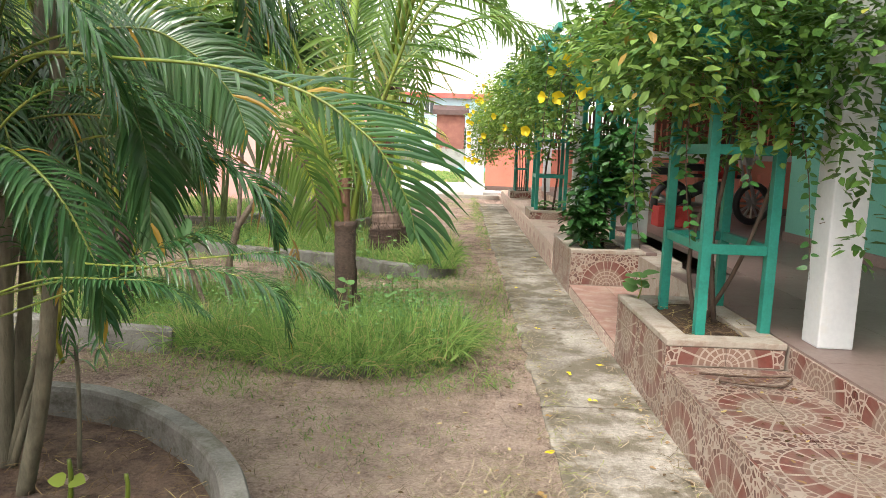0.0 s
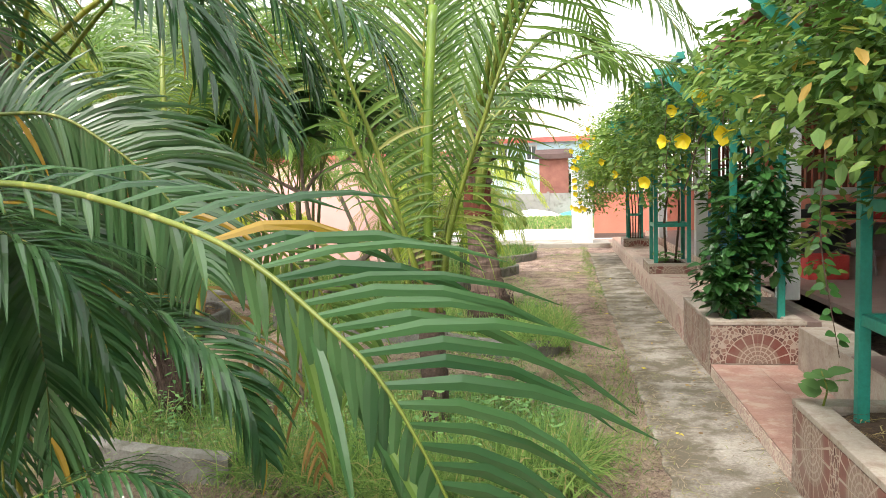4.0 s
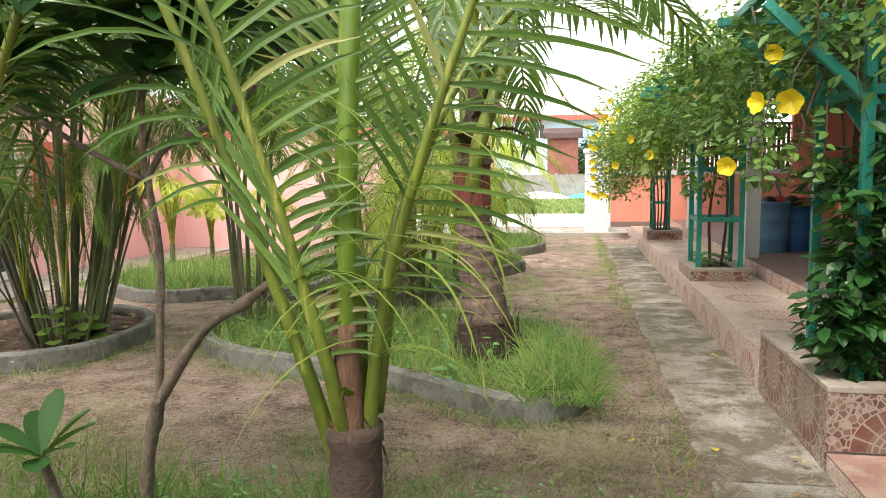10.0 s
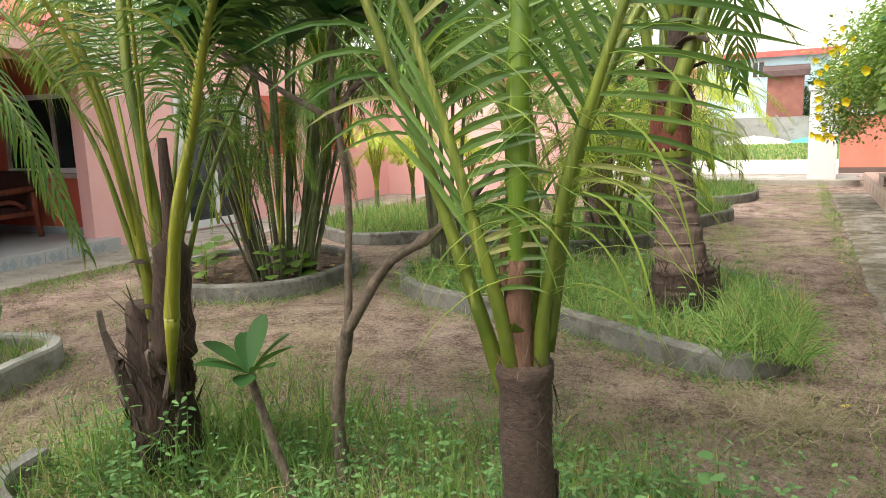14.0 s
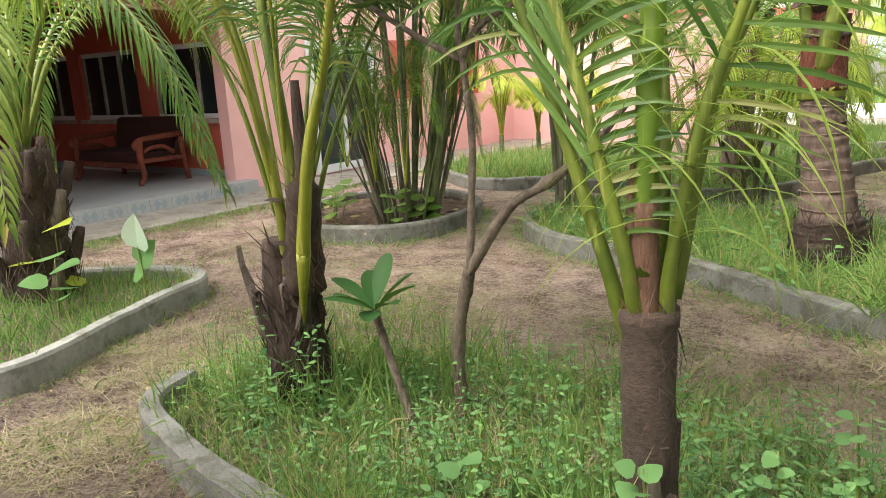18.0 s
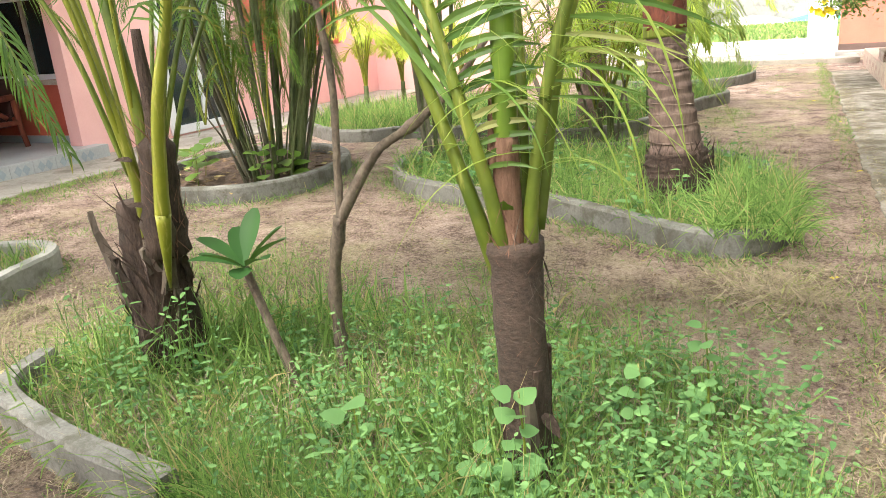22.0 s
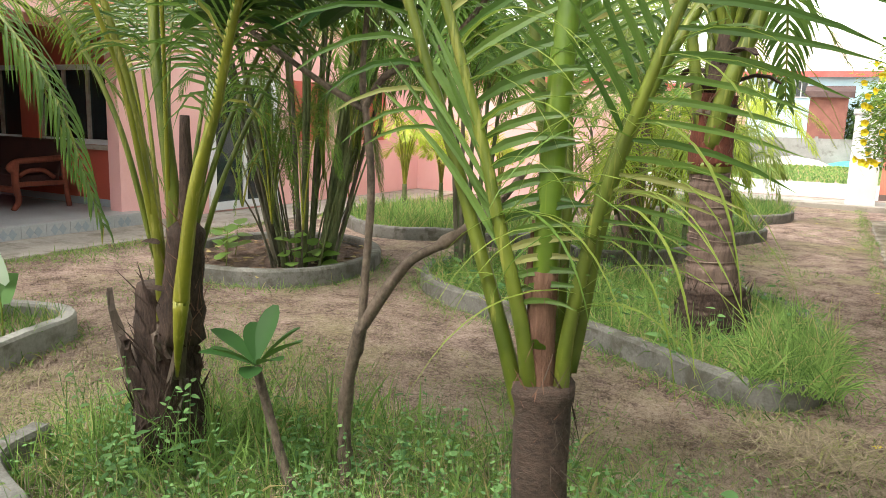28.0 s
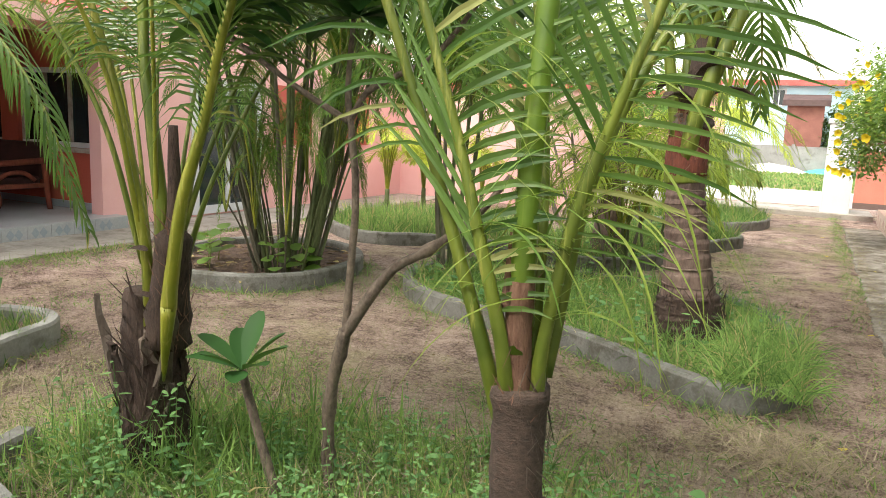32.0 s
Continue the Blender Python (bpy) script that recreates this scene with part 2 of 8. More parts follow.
def petiole_mat(name, dark, light, stripe):
    """Smooth leaf stalk with long pale streaks and a few scars."""
    m, nt, nodes, links, bsdf = mat_new(name)
    pos = world_pos(nt)
    mp = nodes.new("ShaderNodeMapping")
    links.new(pos, mp.inputs["Vector"])
    mp.inputs["Scale"].default_value = (1, 1, 0.05)
    a, b, c = noise_out(nt, 45, 4, 0.6, vec=mp.outputs[0]), noise_out(nt, 4, 4, 0.6, vec=pos), noise_out(nt, 60, 5, 0.7, vec=pos)
    col = ramp(nt, b, [(0.35, dark), (0.65, light)])
    col = mix_col(nt, ramp(nt, a, [(0.56, (0, 0, 0)), (0.66, (0.8, 0.8, 0.8))]), col, stripe)
    col = mix_col(nt, ramp(nt, c, [(0.66, (0, 0, 0)), (0.74, (0.7, 0.7, 0.7))]), col, (0.16, 0.10, 0.04))
    links.new(col, bsdf.inputs["Base Color"])
    bsdf.inputs["Roughness"].default_value = 0.42
    add_bump(nt, a, 0.25, 0.004, bsdf)
    return m


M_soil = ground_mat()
M_kerb_pale = surface("pale_cement", (0.20, 0.195, 0.18), (0.37, 0.36, 0.335), 0.85, 40, 3.0, 0.4, 0.006, (0.17, 0.16, 0.135), 0.56)
M_bedsoil = surface("bed_soil", (0.050, 0.030, 0.022), (0.27, 0.180, 0.135), 0.95, 60, 9, 1.0, 0.05)
M_conc = surface("worn_concrete", (0.15, 0.128, 0.108), (0.50, 0.455, 0.41), 0.9, 60, 1.7, 0.8, 0.012, (0.145, 0.122, 0.090), 0.485)
M_kerb = surface("grey_cement", (0.095, 0.092, 0.084), (0.25, 0.245, 0.225), 0.85, 70, 4.0, 0.6, 0.010, (0.10, 0.095, 0.072), 0.53)
M_apron = surface("cement_apron", (0.24, 0.22, 0.19), (0.43, 0.395, 0.35), 0.85, 30, 1.5, 0.3, 0.004, (0.20, 0.175, 0.14), 0.55)
M_mosaic = mosaic_mat("mosaic_tile", 0.1)
M_mosaic_dusty = mosaic_mat("dusty_mosaic_tile", 0.2, 0.72)
M_mosaic_worn = mosaic_mat("worn_mosaic_tile", 0.35)
M_pinktile = surface("pink_floor_tile", (0.30, 0.150, 0.122), (0.47, 0.30, 0.255), 0.5, 60, 4, 0.2, 0.003, (0.46, 0.345, 0.295), 0.54)
M_cope = surface("cream_coping", (0.27, 0.225, 0.19), (0.44, 0.385, 0.335), 0.7, 50, 4, 0.3, 0.004, (0.27, 0.205, 0.165), 0.54)
M_floor = surface("veranda_floor", (0.15, 0.100, 0.090), (0.24, 0.172, 0.158), 0.45, 40, 1.2, 0.1, 0.002, (0.22, 0.18, 0.16), 0.6)
M_white = surface("white_paint", (0.58, 0.59, 0.615), (0.70, 0.705, 0.72), 0.6, 40, 1.5, 0.15, 0.003, (0.60, 0.58, 0.55), 0.66)
M_pink = surface("pink_wall_paint", (0.76, 0.41, 0.39), (0.84, 0.50, 0.485), 0.7, 60, 1.2, 0.2, 0.003, (0.66, 0.36, 0.33), 0.68)
M_orange = surface("orange_wall_paint", (0.66, 0.215, 0.155), (0.76, 0.295, 0.22), 0.7, 50, 1.0, 0.2, 0.003, (0.55, 0.19, 0.14), 0.64)
M_red = surface("brick_red_paint", (0.42, 0.075, 0.05), (0.52, 0.12, 0.08), 0.7, 50, 1.0, 0.2, 0.003, (0.33, 0.07, 0.05), 0.64)
M_teal = surface("teal_paint", (0.014, 0.17, 0.135), (0.026, 0.29, 0.225), 0.45, 60, 5, 0.15, 0.002, (0.03, 0.13, 0.10), 0.68)
M_tealwall = surface("sea_green_wall", (0.12, 0.36, 0.29), (0.18, 0.45, 0.37), 0.7, 40, 1.0, 0.15, 0.003, (0.12, 0.30, 0.25), 0.66)
M_slat = surface("dark_red_slats", (0.10, 0.025, 0.018), (0.20, 0.055, 0.035), 0.7, 60, 3, 0.2, 0.003)
M_wood = bark_mat("varnished_wood", (0.08, 0.020, 0.011), (0.23, 0.058, 0.032), fibre=25)
M_cushion = surface("maroon_upholstery", (0.022, 0.007, 0.006), (0.05, 0.014, 0.012), 0.9, 80, 4, 0.4, 0.003)
M_roof = surface("red_roof_sheet", (0.40, 0.07, 0.06), (0.58, 0.14, 0.12), 0.6, 30, 1.5, 0.15, 0.003, (0.40, 0.18, 0.14), 0.62)
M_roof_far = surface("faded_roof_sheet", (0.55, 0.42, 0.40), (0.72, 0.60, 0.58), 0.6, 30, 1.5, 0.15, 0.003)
M_skyblue = surface("pale_blue_paint", (0.45, 0.66, 0.78), (0.62, 0.80, 0.88), 0.7, 30, 1.0, 0.15, 0.003)
M_shed = surface("brown_boards", (0.17, 0.06, 0.05), (0.28, 0.12, 0.09), 0.8, 40, 2.0, 0.3, 0.004)
M_darkboard = surface("dark_boards", (0.05, 0.03, 0.03), (0.12, 0.075, 0.07), 0.8, 40, 2.0, 0.3, 0.004)
M_lowwall = surface("grey_panel_wall", (0.20, 0.20, 0.19), (0.32, 0.315, 0.30), 0.85, 30, 1.5, 0.3, 0.004, (0.16, 0.155, 0.14), 0.56)
M_blue = surface("blue_plastic", (0.015, 0.085, 0.26), (0.03, 0.14, 0.36), 0.4, 40, 3, 0.1, 0.002)
M_blue2 = surface("faded_blue_plastic", (0.07, 0.19, 0.34), (0.12, 0.27, 0.42), 0.45, 40, 3, 0.1, 0.002)
M_redcloth = surface("red_cloth", (0.30, 0.02, 0.02), (0.45, 0.05, 0.045), 0.9, 60, 5, 0.4, 0.004)
M_black = surface("black_plastic", (0.012, 0.012, 0.014), (0.03, 0.03, 0.032), 0.35, 60, 5, 0.1, 0.002)
M_steel = surface("worn_steel", (0.35, 0.35, 0.36), (0.55, 0.55, 0.56), 0.35, 60, 5, 0.1, 0.002, metal=0.9)
M_sand = surface("pale_sand", (0.52, 0.49, 0.44), (0.72, 0.69, 0.63), 0.95, 30, 2, 0.5, 0.02)
M_net = surface("green_net", (0.05, 0.42, 0.36), (0.12, 0.55, 0.48), 0.7, 60, 5, 0.5, 0.01)
M_paving = surface("pale_paving", (0.62, 0.60, 0.57), (0.76, 0.74, 0.71), 0.8, 30, 1.0, 0.2, 0.004)
M_porchtile = surface("grey_porch_tile", (0.33, 0.34, 0.35), (0.47, 0.48, 0.49), 0.4, 40, 2, 0.1, 0.002)
M_slate = surface("blue_grey_tile", (0.26, 0.30, 0.34), (0.36, 0.40, 0.44), 0.4, 40, 2, 0.1, 0.002)
M_litter = surface("planter_litter", (0.045, 0.028, 0.02), (0.16, 0.10, 0.07), 0.95, 60, 8, 0.8, 0.03)
M_glass = mat_new("window_glass")[0]
_g = M_glass.node_tree.nodes["Principled BSDF"]
_g.inputs["Base Color"].default_value, _g.inputs["Roughness"].default_value = (0.02, 0.035, 0.04, 1), 0.06
_g.inputs["Transmission Weight"].default_value = 0.25

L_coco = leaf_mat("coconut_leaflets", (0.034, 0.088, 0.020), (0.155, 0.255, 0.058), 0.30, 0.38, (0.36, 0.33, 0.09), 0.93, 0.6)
# lighter copy of the coconut leaflets, with sunlight put into the colour
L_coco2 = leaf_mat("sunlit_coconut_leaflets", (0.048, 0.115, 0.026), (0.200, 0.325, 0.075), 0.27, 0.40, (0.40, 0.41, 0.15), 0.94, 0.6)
L_dark = leaf_mat("dark_palm_leaflets", (0.016, 0.060, 0.024), (0.070, 0.160, 0.058), 0.24, 0.26, (0.34, 0.22, 0.03), 0.975, 0.8)
L_areca = leaf_mat("areca_leaflets", (0.05, 0.13, 0.022), (0.22, 0.37, 0.065), 0.40, 0.45, (0.40, 0.33, 0.07), 0.955)
L_light = leaf_mat("light_palm_leaflets", (0.09, 0.15, 0.025), (0.32, 0.40, 0.075), 0.40, 0.42, (0.45, 0.36, 0.10), 0.95)
L_dry = leaf_mat("dry_palm_leaflets", (0.18, 0.085, 0.03), (0.42, 0.26, 0.10), 0.7, 0.3)
L_yellow = leaf_mat("yellow_palm_leaflets", (0.30, 0.40, 0.035), (0.64, 0.70, 0.09), 0.45, 0.45)
L_ygreen = leaf_mat("yellow_green_leaflets", (0.16, 0.26, 0.025), (0.48, 0.58, 0.08), 0.42, 0.5, (0.45, 0.30, 0.12), 0.93)
L_grass = leaf_mat("grass_blades", (0.040, 0.118, 0.030), (0.36, 0.54, 0.160), 0.5, 0.32, (0.54, 0.46, 0.22), 0.89, 0.25)
L_straw = leaf_mat("cut_grass", (0.070, 0.048, 0.034), (0.50, 0.40, 0.285), 0.85, 0.12, (0.27, 0.28, 0.10), 0.82)
L_weed = leaf_mat("weed_leaves", (0.034, 0.108, 0.038), (0.175, 0.320, 0.112), 0.75, 0.25, gloss=0.2)
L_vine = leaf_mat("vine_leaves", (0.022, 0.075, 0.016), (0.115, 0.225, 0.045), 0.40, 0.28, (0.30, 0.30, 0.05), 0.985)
# brighter copy of the vine leaves for the far trellises, sunlight painted in
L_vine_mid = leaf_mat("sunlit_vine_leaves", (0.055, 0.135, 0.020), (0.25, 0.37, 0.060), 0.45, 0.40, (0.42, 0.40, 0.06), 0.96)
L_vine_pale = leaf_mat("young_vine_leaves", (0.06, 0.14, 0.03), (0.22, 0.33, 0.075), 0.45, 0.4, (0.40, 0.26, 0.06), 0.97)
L_hib = leaf_mat("glossy_dark_leaves", (0.012, 0.055, 0.014), (0.045, 0.14, 0.032), 0.40, 0.2)
L_frangi = leaf_mat("frangipani_leaves", (0.010, 0.046, 0.012), (0.048, 0.130, 0.030), 0.55, 0.18, gloss=0.25)
L_pale = leaf_mat("white_green_leaf", (0.35, 0.52, 0.36), (0.62, 0.75, 0.60), 0.5, 0.4)
M_twigleaf = leaf_mat("dead_leaves", (0.06, 0.032, 0.018), (0.30, 0.19, 0.10), 0.8, 0.1, (0.46, 0.36, 0.16), 0.86)
L_petal = leaf_mat("yellow_petals", (0.78, 0.55, 0.015), (0.90, 0.72, 0.03), 0.5, 0.35)
L_far = leaf_mat("far_foliage", (0.03, 0.075, 0.02), (0.11, 0.19, 0.05), 0.6, 0.3)
M_petiole = petiole_mat("green_petiole", (0.070, 0.105, 0.011), (0.165, 0.205, 0.026), (0.27, 0.28, 0.06))
M_spear = petiole_mat("green_spear", (0.075, 0.140, 0.012), (0.150, 0.235, 0.022), (0.24, 0.30, 0.06))
M_petiole_y = petiole_mat("yellow_green_petiole", (0.130, 0.150, 0.010), (0.25, 0.255, 0.022), (0.38, 0.35, 0.09))
M_culm = bark_mat("areca_culm", (0.050, 0.048, 0.034), (0.21, 0.19, 0.135), fibre=18)
M_culm_green = bark_mat("green_areca_culm", (0.030, 0.045, 0.016), (0.17, 0.20, 0.085), fibre=16)
M_trunk = bark_mat("palm_trunk", (0.045, 0.028, 0.023), (0.245, 0.168, 0.138), fibre=30)
M_fibre = bark_mat("brown_leaf_base", (0.012, 0.007, 0.005), (0.105, 0.066, 0.050), fibre=110)
M_rust = bark_mat("rust_sheath", (0.115, 0.055, 0.036), (0.30, 0.165, 0.11), fibre=70)
M_wrap = bark_mat("wrinkled_trunk_wrap", (0.014, 0.009, 0.007), (0.120, 0.080, 0.062), 1.7, 48)
M_redsheath = bark_mat("red_brown_sheath", (0.060, 0.014, 0.009), (0.235, 0.070, 0.042), fibre=60)
M_greybark = bark_mat("grey_bark", (0.055, 0.042, 0.034), (0.20, 0.155, 0.122), fibre=40)
M_darkbark = bark_mat("dark_brown_bark", (0.034, 0.025, 0.020), (0.28, 0.215, 0.165), 0.6, 40)
M_ring = bark_mat("pale_ring_scar", (0.12, 0.085, 0.068), (0.33, 0.25, 0.20), fibre=30)
M_twig = bark_mat("brown_stem", (0.05, 0.03, 0.022), (0.15, 0.10, 0.075), fibre=40)

# ---- building helpers ----
rng = random.Random(7)


def mesh_ob(name, verts, faces, material, parent=None, label="", smooth=False):
    me = bpy.data.meshes.new(name)
    me.from_pydata([tuple(v) for v in verts], [], faces)
    me.materials.append(material)
    if smooth:
        me.polygons.foreach_set("use_smooth", [True] * len(me.polygons))
    ob = new(name, me)
    if parent is not None:
        ob.parent = parent
    if label:
        ob["label"] = label
    return ob


def part(name, bm, material, parent, label="", smooth=False):
    me = bpy.data.meshes.new(name)
    bm.to_mesh(me)
    bm.free()
    me.materials.append(material)
    if smooth:
        me.polygons.foreach_set("use_smooth", [True] * len(me.polygons))
    ob = new(name, me)
    if parent is not None:
        ob.parent = parent
    if label:
        ob["label"] = label
    return ob


def thing(name, at, label, category, group="", kind=""):
    ob = new(name)
    ob.location = at
    ob.empty_display_size = 0.1
    return tagged(ob, label, category, group, kind)


def box_bm(x0, y0, z0, x1, y1, z1, bevel=0.0):
    bm = bmesh.new()
    bmesh.ops.create_cube(bm, size=1.0)
    bmesh.ops.transform(bm, matrix=Matrix.Translation(((x0 + x1) / 2, (y0 + y1) / 2, (z0 + z1) / 2)) @ Matrix.Diagonal((x1 - x0, y1 - y0, z1 - z0, 1)), verts=bm.verts)
    if bevel:
        bmesh.ops.bevel(bm, geom=bm.edges[:], offset=bevel, segments=2, profile=0.6, affect="EDGES")
    return bm


def slab(name, x0, y0, z0, x1, y1, z1, material, bevel=0.0, parent=None, label=""):
    return part(name, box_bm(x0, y0, z0, x1, y1, z1, bevel), material, parent, label)


def bar_bm(a, b, w, h, bevel=0.004):
    """A straight bar of section w by h from a to b."""
    a, b = Vector(a), Vector(b)
    d = b - a
    bm = box_bm(-w / 2, -h / 2, 0, w / 2, h / 2, d.length, bevel)
    bmesh.ops.transform(bm, matrix=Matrix.Translation(a) @ d.to_track_quat("Z", "Y").to_matrix().to_4x4(), verts=bm.verts)
    return bm


def spline(pts, n):
    """Catmull-Rom through pts."""
    p = [Vector(q) for q in pts]
    p = [p[0] * 2 - p[1]] + p + [p[-1] * 2 - p[-2]]
    out, segs = [], len(p) - 3
    for i in range(n + 1):
        u = i / n * segs
        k = min(int(u), segs - 1)
        f = u - k
        a, b, c, d = p[k:k + 4]
        out.append(0.5 * ((2 * b) + (c - a) * f + (2 * a - 5 * b + 4 * c - d) * f * f + (3 * b - a - 3 * c + d) * f ** 3))
    return out


def tube_data(path, radii, sides=8, wobble=0.0, seed=0, cap=True):
    """Verts and faces of a tube along path with a radius a point."""
    r = random.Random(seed)
    verts, faces = [], []
    side = None
    for i, p in enumerate(path):
        t = (path[min(i + 1, len(path) - 1)] - path[max(i - 1, 0)]).normalized()
        if side is None:
            side = t.orthogonal().normalized()
        side = (side - t * side.dot(t)).normalized()
        up = t.cross(side)
        for k in range(sides):
            a = 2 * math.pi * k / sides
            q = radii[i] * (1 + wobble * (r.random() - 0.5))
            verts.append(p + side * math.cos(a) * q + up * math.sin(a) * q)
        if i:
            o = (i - 1) * sides
            for k in range(sides):
                faces.append((o + k, o + (k + 1) % sides, o + sides + (k + 1) % sides, o + sides + k))
    if cap:
        faces.append(tuple(range(len(verts) - sides, len(verts))))
        faces.append(tuple(reversed(range(sides))))
    return verts, faces


def tube(name, pts, r0, r1, material, parent, n=12, sides=8, wobble=0.1, seed=0, label="", bulge=None):
    path = spline(pts, n)
    radii = [bulge(i / n) if bulge else r0 + (r1 - r0) * i / n for i in range(n + 1)]
    v, f = tube_data(path, radii, sides, wobble, seed)
    return mesh_ob(name, v, f, material, parent, label, True)


def local(ob, verts):
    """World places as seen from a thing that is only moved."""
    o = Vector(ob.location)
    return [Vector(v) - o for v in verts]


def blade(verts, faces, base, way, normal, length, width, droop, segs=4, fold=0.25, profile=(0.45, 1.0, 0.9, 0.6, 0.05)):
    """A folded, bending leaf blade."""
    pos, d = Vector(base), Vector(way).normalized()
    step = length / segs
    o = len(verts)
    for i in range(segs + 1):
        s = d.cross(normal)
        s = s.normalized() if s.length > 1e-4 else d.orthogonal().normalized()
        nn = s.cross(d)
        w = width * 0.5 * profile[round(i * (len(profile) - 1) / segs)]
        verts += [pos + s * w + nn * w * fold, pos, pos - s * w + nn * w * fold]
        if i < segs:
            pos = pos + d * step
            d = (d + Vector((0, 0, -droop / segs))).normalized()
    for i in range(segs):
        a = o + i * 3
        faces += [(a, a + 1, a + 4, a + 3), (a + 1, a + 2, a + 5, a + 4)]


def frond(parent, pts, n, length, material, stem=M_petiole, bare=0.25, width=0.035, droop=0.7, lift=0.35, r0=0.02, seed=0, tilt=(35, 65), label="", ragged=0.0, twist=0.0, face=None, tilt2=None, scale2=1.0, jitter=0.12, start2=0.0, thin2=1.0):
    """A palm frond along pts: a tapering midrib and two rows of leaflets. face: the way in which the first row spreads;
    tilt2, scale2, start2: how far the second row leans forward, its length, where it begins and how slim it is, where it differs from the first."""
    r = random.Random(seed)
    path = spline(local(parent, pts), 40)
    verts, faces = [], []
    for i in range(n):
        s = bare + (1 - bare) * (i + 0.5) / n
        k = min(int(s * 40), 39)
        p = path[k].lerp(path[k + 1], s * 40 - k)
        t = (path[k + 1] - path[k]).normalized()
        if face:
            side = Vector(face)
            side = (side - t * side.dot(t)).normalized()
        else:
            side = t.cross(Vector((0, 0, 1)))
            side = side.normalized() if side.length > 0.08 else t.cross(Vector((0.3, 1, 0))).normalized()
        if twist:
            side = Matrix.Rotation(twist, 3, t) @ side
        nor = side.cross(t)
        u = (s - bare) / (1 - bare)
        ln = length * (0.45 + 1.1 * u - 0.2 * u * u) if u < 0.35 else length * (0.80 + 0.2 * math.sin(math.pi * (u - 0.1) / 0.9)) * (1.0 - 0.62 * max(0, u - 0.55) / 0.45)
        for sg in (-1, 1):
            if r.random() < ragged or (sg < 0 and u < start2):
                continue
            lo, hi = tilt2 if tilt2 and sg < 0 else tilt
            a = radians(lo + (hi - lo) * u)
            w = side * sg * math.cos(a + r.uniform(-jitter, jitter)) + t * math.sin(a) + nor * (lift * (1 - 0.5 * u) + r.uniform(-1.3, 1.3) * jitter)
            q = scale2 if sg < 0 else 1.0
            blade(verts, faces, p, w, nor, ln * q * r.uniform(0.82, 1.06), width * (thin2 if sg < 0 else 1.0) * r.uniform(0.8, 1.15) * (0.55 + 0.45 * min(1.0, u * 4)), droop * r.uniform(0.7, 1.4))
    ob = mesh_ob("frond", verts, faces, material, parent, label)
    v, f = tube_data(path, [r0 * (1 - 0.85 * i / 40) for i in range(41)], 6, 0.05, seed)
    mesh_ob("midrib", v, f, stem, ob, "", True)
    return ob


def arch(base, azimuth, rise, reach, fall, mid=0.45):
    """Points of an arching frond: up by rise, out by reach, its tip fall below the top."""
    b = Vector(base)
    o = Vector((math.cos(azimuth), math.sin(azimuth), 0))
    return [b, b + o * reach * 0.18 + Vector((0, 0, rise * 0.65)), b + o * reach * mid + Vector((0, 0, rise)), b + o * reach * 0.8 + Vector((0, 0, rise - fall * 0.4)), b + o * reach + Vector((0, 0, rise - fall))]


def inside(poly, x, y):
    c = False
    for i in range(len(poly)):
        (x0, y0), (x1, y1) = poly[i - 1], poly[i]
        if (y0 > y) != (y1 > y) and x < (x1 - x0) * (y - y0) / (y1 - y0) + x0:
            c = not c
    return c


def closed_curve(pts, n=8):
    p = [Vector((*q, 0)) for q in pts]
    m = len(p)
    out = []
    for i in range(m):
        a, b, c, d = p[i - 1], p[i], p[(i + 1) % m], p[(i + 2) % m]
        for k in range(n):
            f = k / n
            out.append(0.5 * ((2 * b) + (c - a) * f + (2 * a - 5 * b + 4 * c - d) * f * f + (3 * b - a - 3 * c + d) * f ** 3))
    return out


def kerb(line, loop, label, height=0.16, thick=0.095, base=-0.08, material=None):
    """A cast cement kerb along a line of points, with a softly worn top edge."""
    n = len(line)
    verts, faces = [], []
    r = random.Random(n)
    prof = [(-0.5, base), (-0.5, height - 0.02), (-0.38, height), (0.38, height), (0.5, height - 0.02), (0.5, base)]
    for i, p in enumerate(line):
        a, b = (line[i - 1], line[(i + 1) % n]) if loop else (line[max(i - 1, 0)], line[min(i + 1, n - 1)])
        t = (b - a).normalized()
        s = Vector((t.y, -t.x, 0))
        w = r.uniform(-0.001, 0.001) - (0.003 if r.random() < 0.06 else 0.0)
        verts += [p + s * (q * thick) + Vector((0, 0, z + (w if z > 0 else 0))) for q, z in prof]
    m = len(prof)
    for i in range(n if loop else n - 1):
        o, q = i * m, ((i + 1) % n) * m
        for k in range(m - 1):
            faces.append((o + k, o + k + 1, q + k + 1, q + k))
    if not loop:
        faces += [tuple(range(m)), tuple(reversed(range((n - 1) * m, n * m)))]
    ob = mesh_ob("garden_kerb", verts, faces, material or M_kerb)
    return tagged(ob, label, "kerb", "cement kerbs round the beds")


def grass(name, spots, material, label, low, high, width=0.008, lean=0.5, seed=1, droop=0.9):
    """One sheet of grass made of single bent blades at the given spots."""
    r = random.Random(seed)
    verts, faces = [], []
    for x, y, z, k in spots:
        a = r.uniform(0, 6.283)
        l = r.uniform(0, lean)
        w = Vector((math.cos(a) * l, math.sin(a) * l, 1))
        blade(verts, faces, (x, y, z), w, Vector((math.cos(a + 1.57), math.sin(a + 1.57), 0.1)), r.uniform(low, high) * k, width * r.uniform(0.7, 1.3), droop * r.uniform(0.3, 1.3) * (0.4 + l), 3, 0.2, (1, 0.85, 0.55, 0.05))
    ob = mesh_ob(name, verts, faces, material)
    return tagged(ob, label, "grass", kind="stuff")


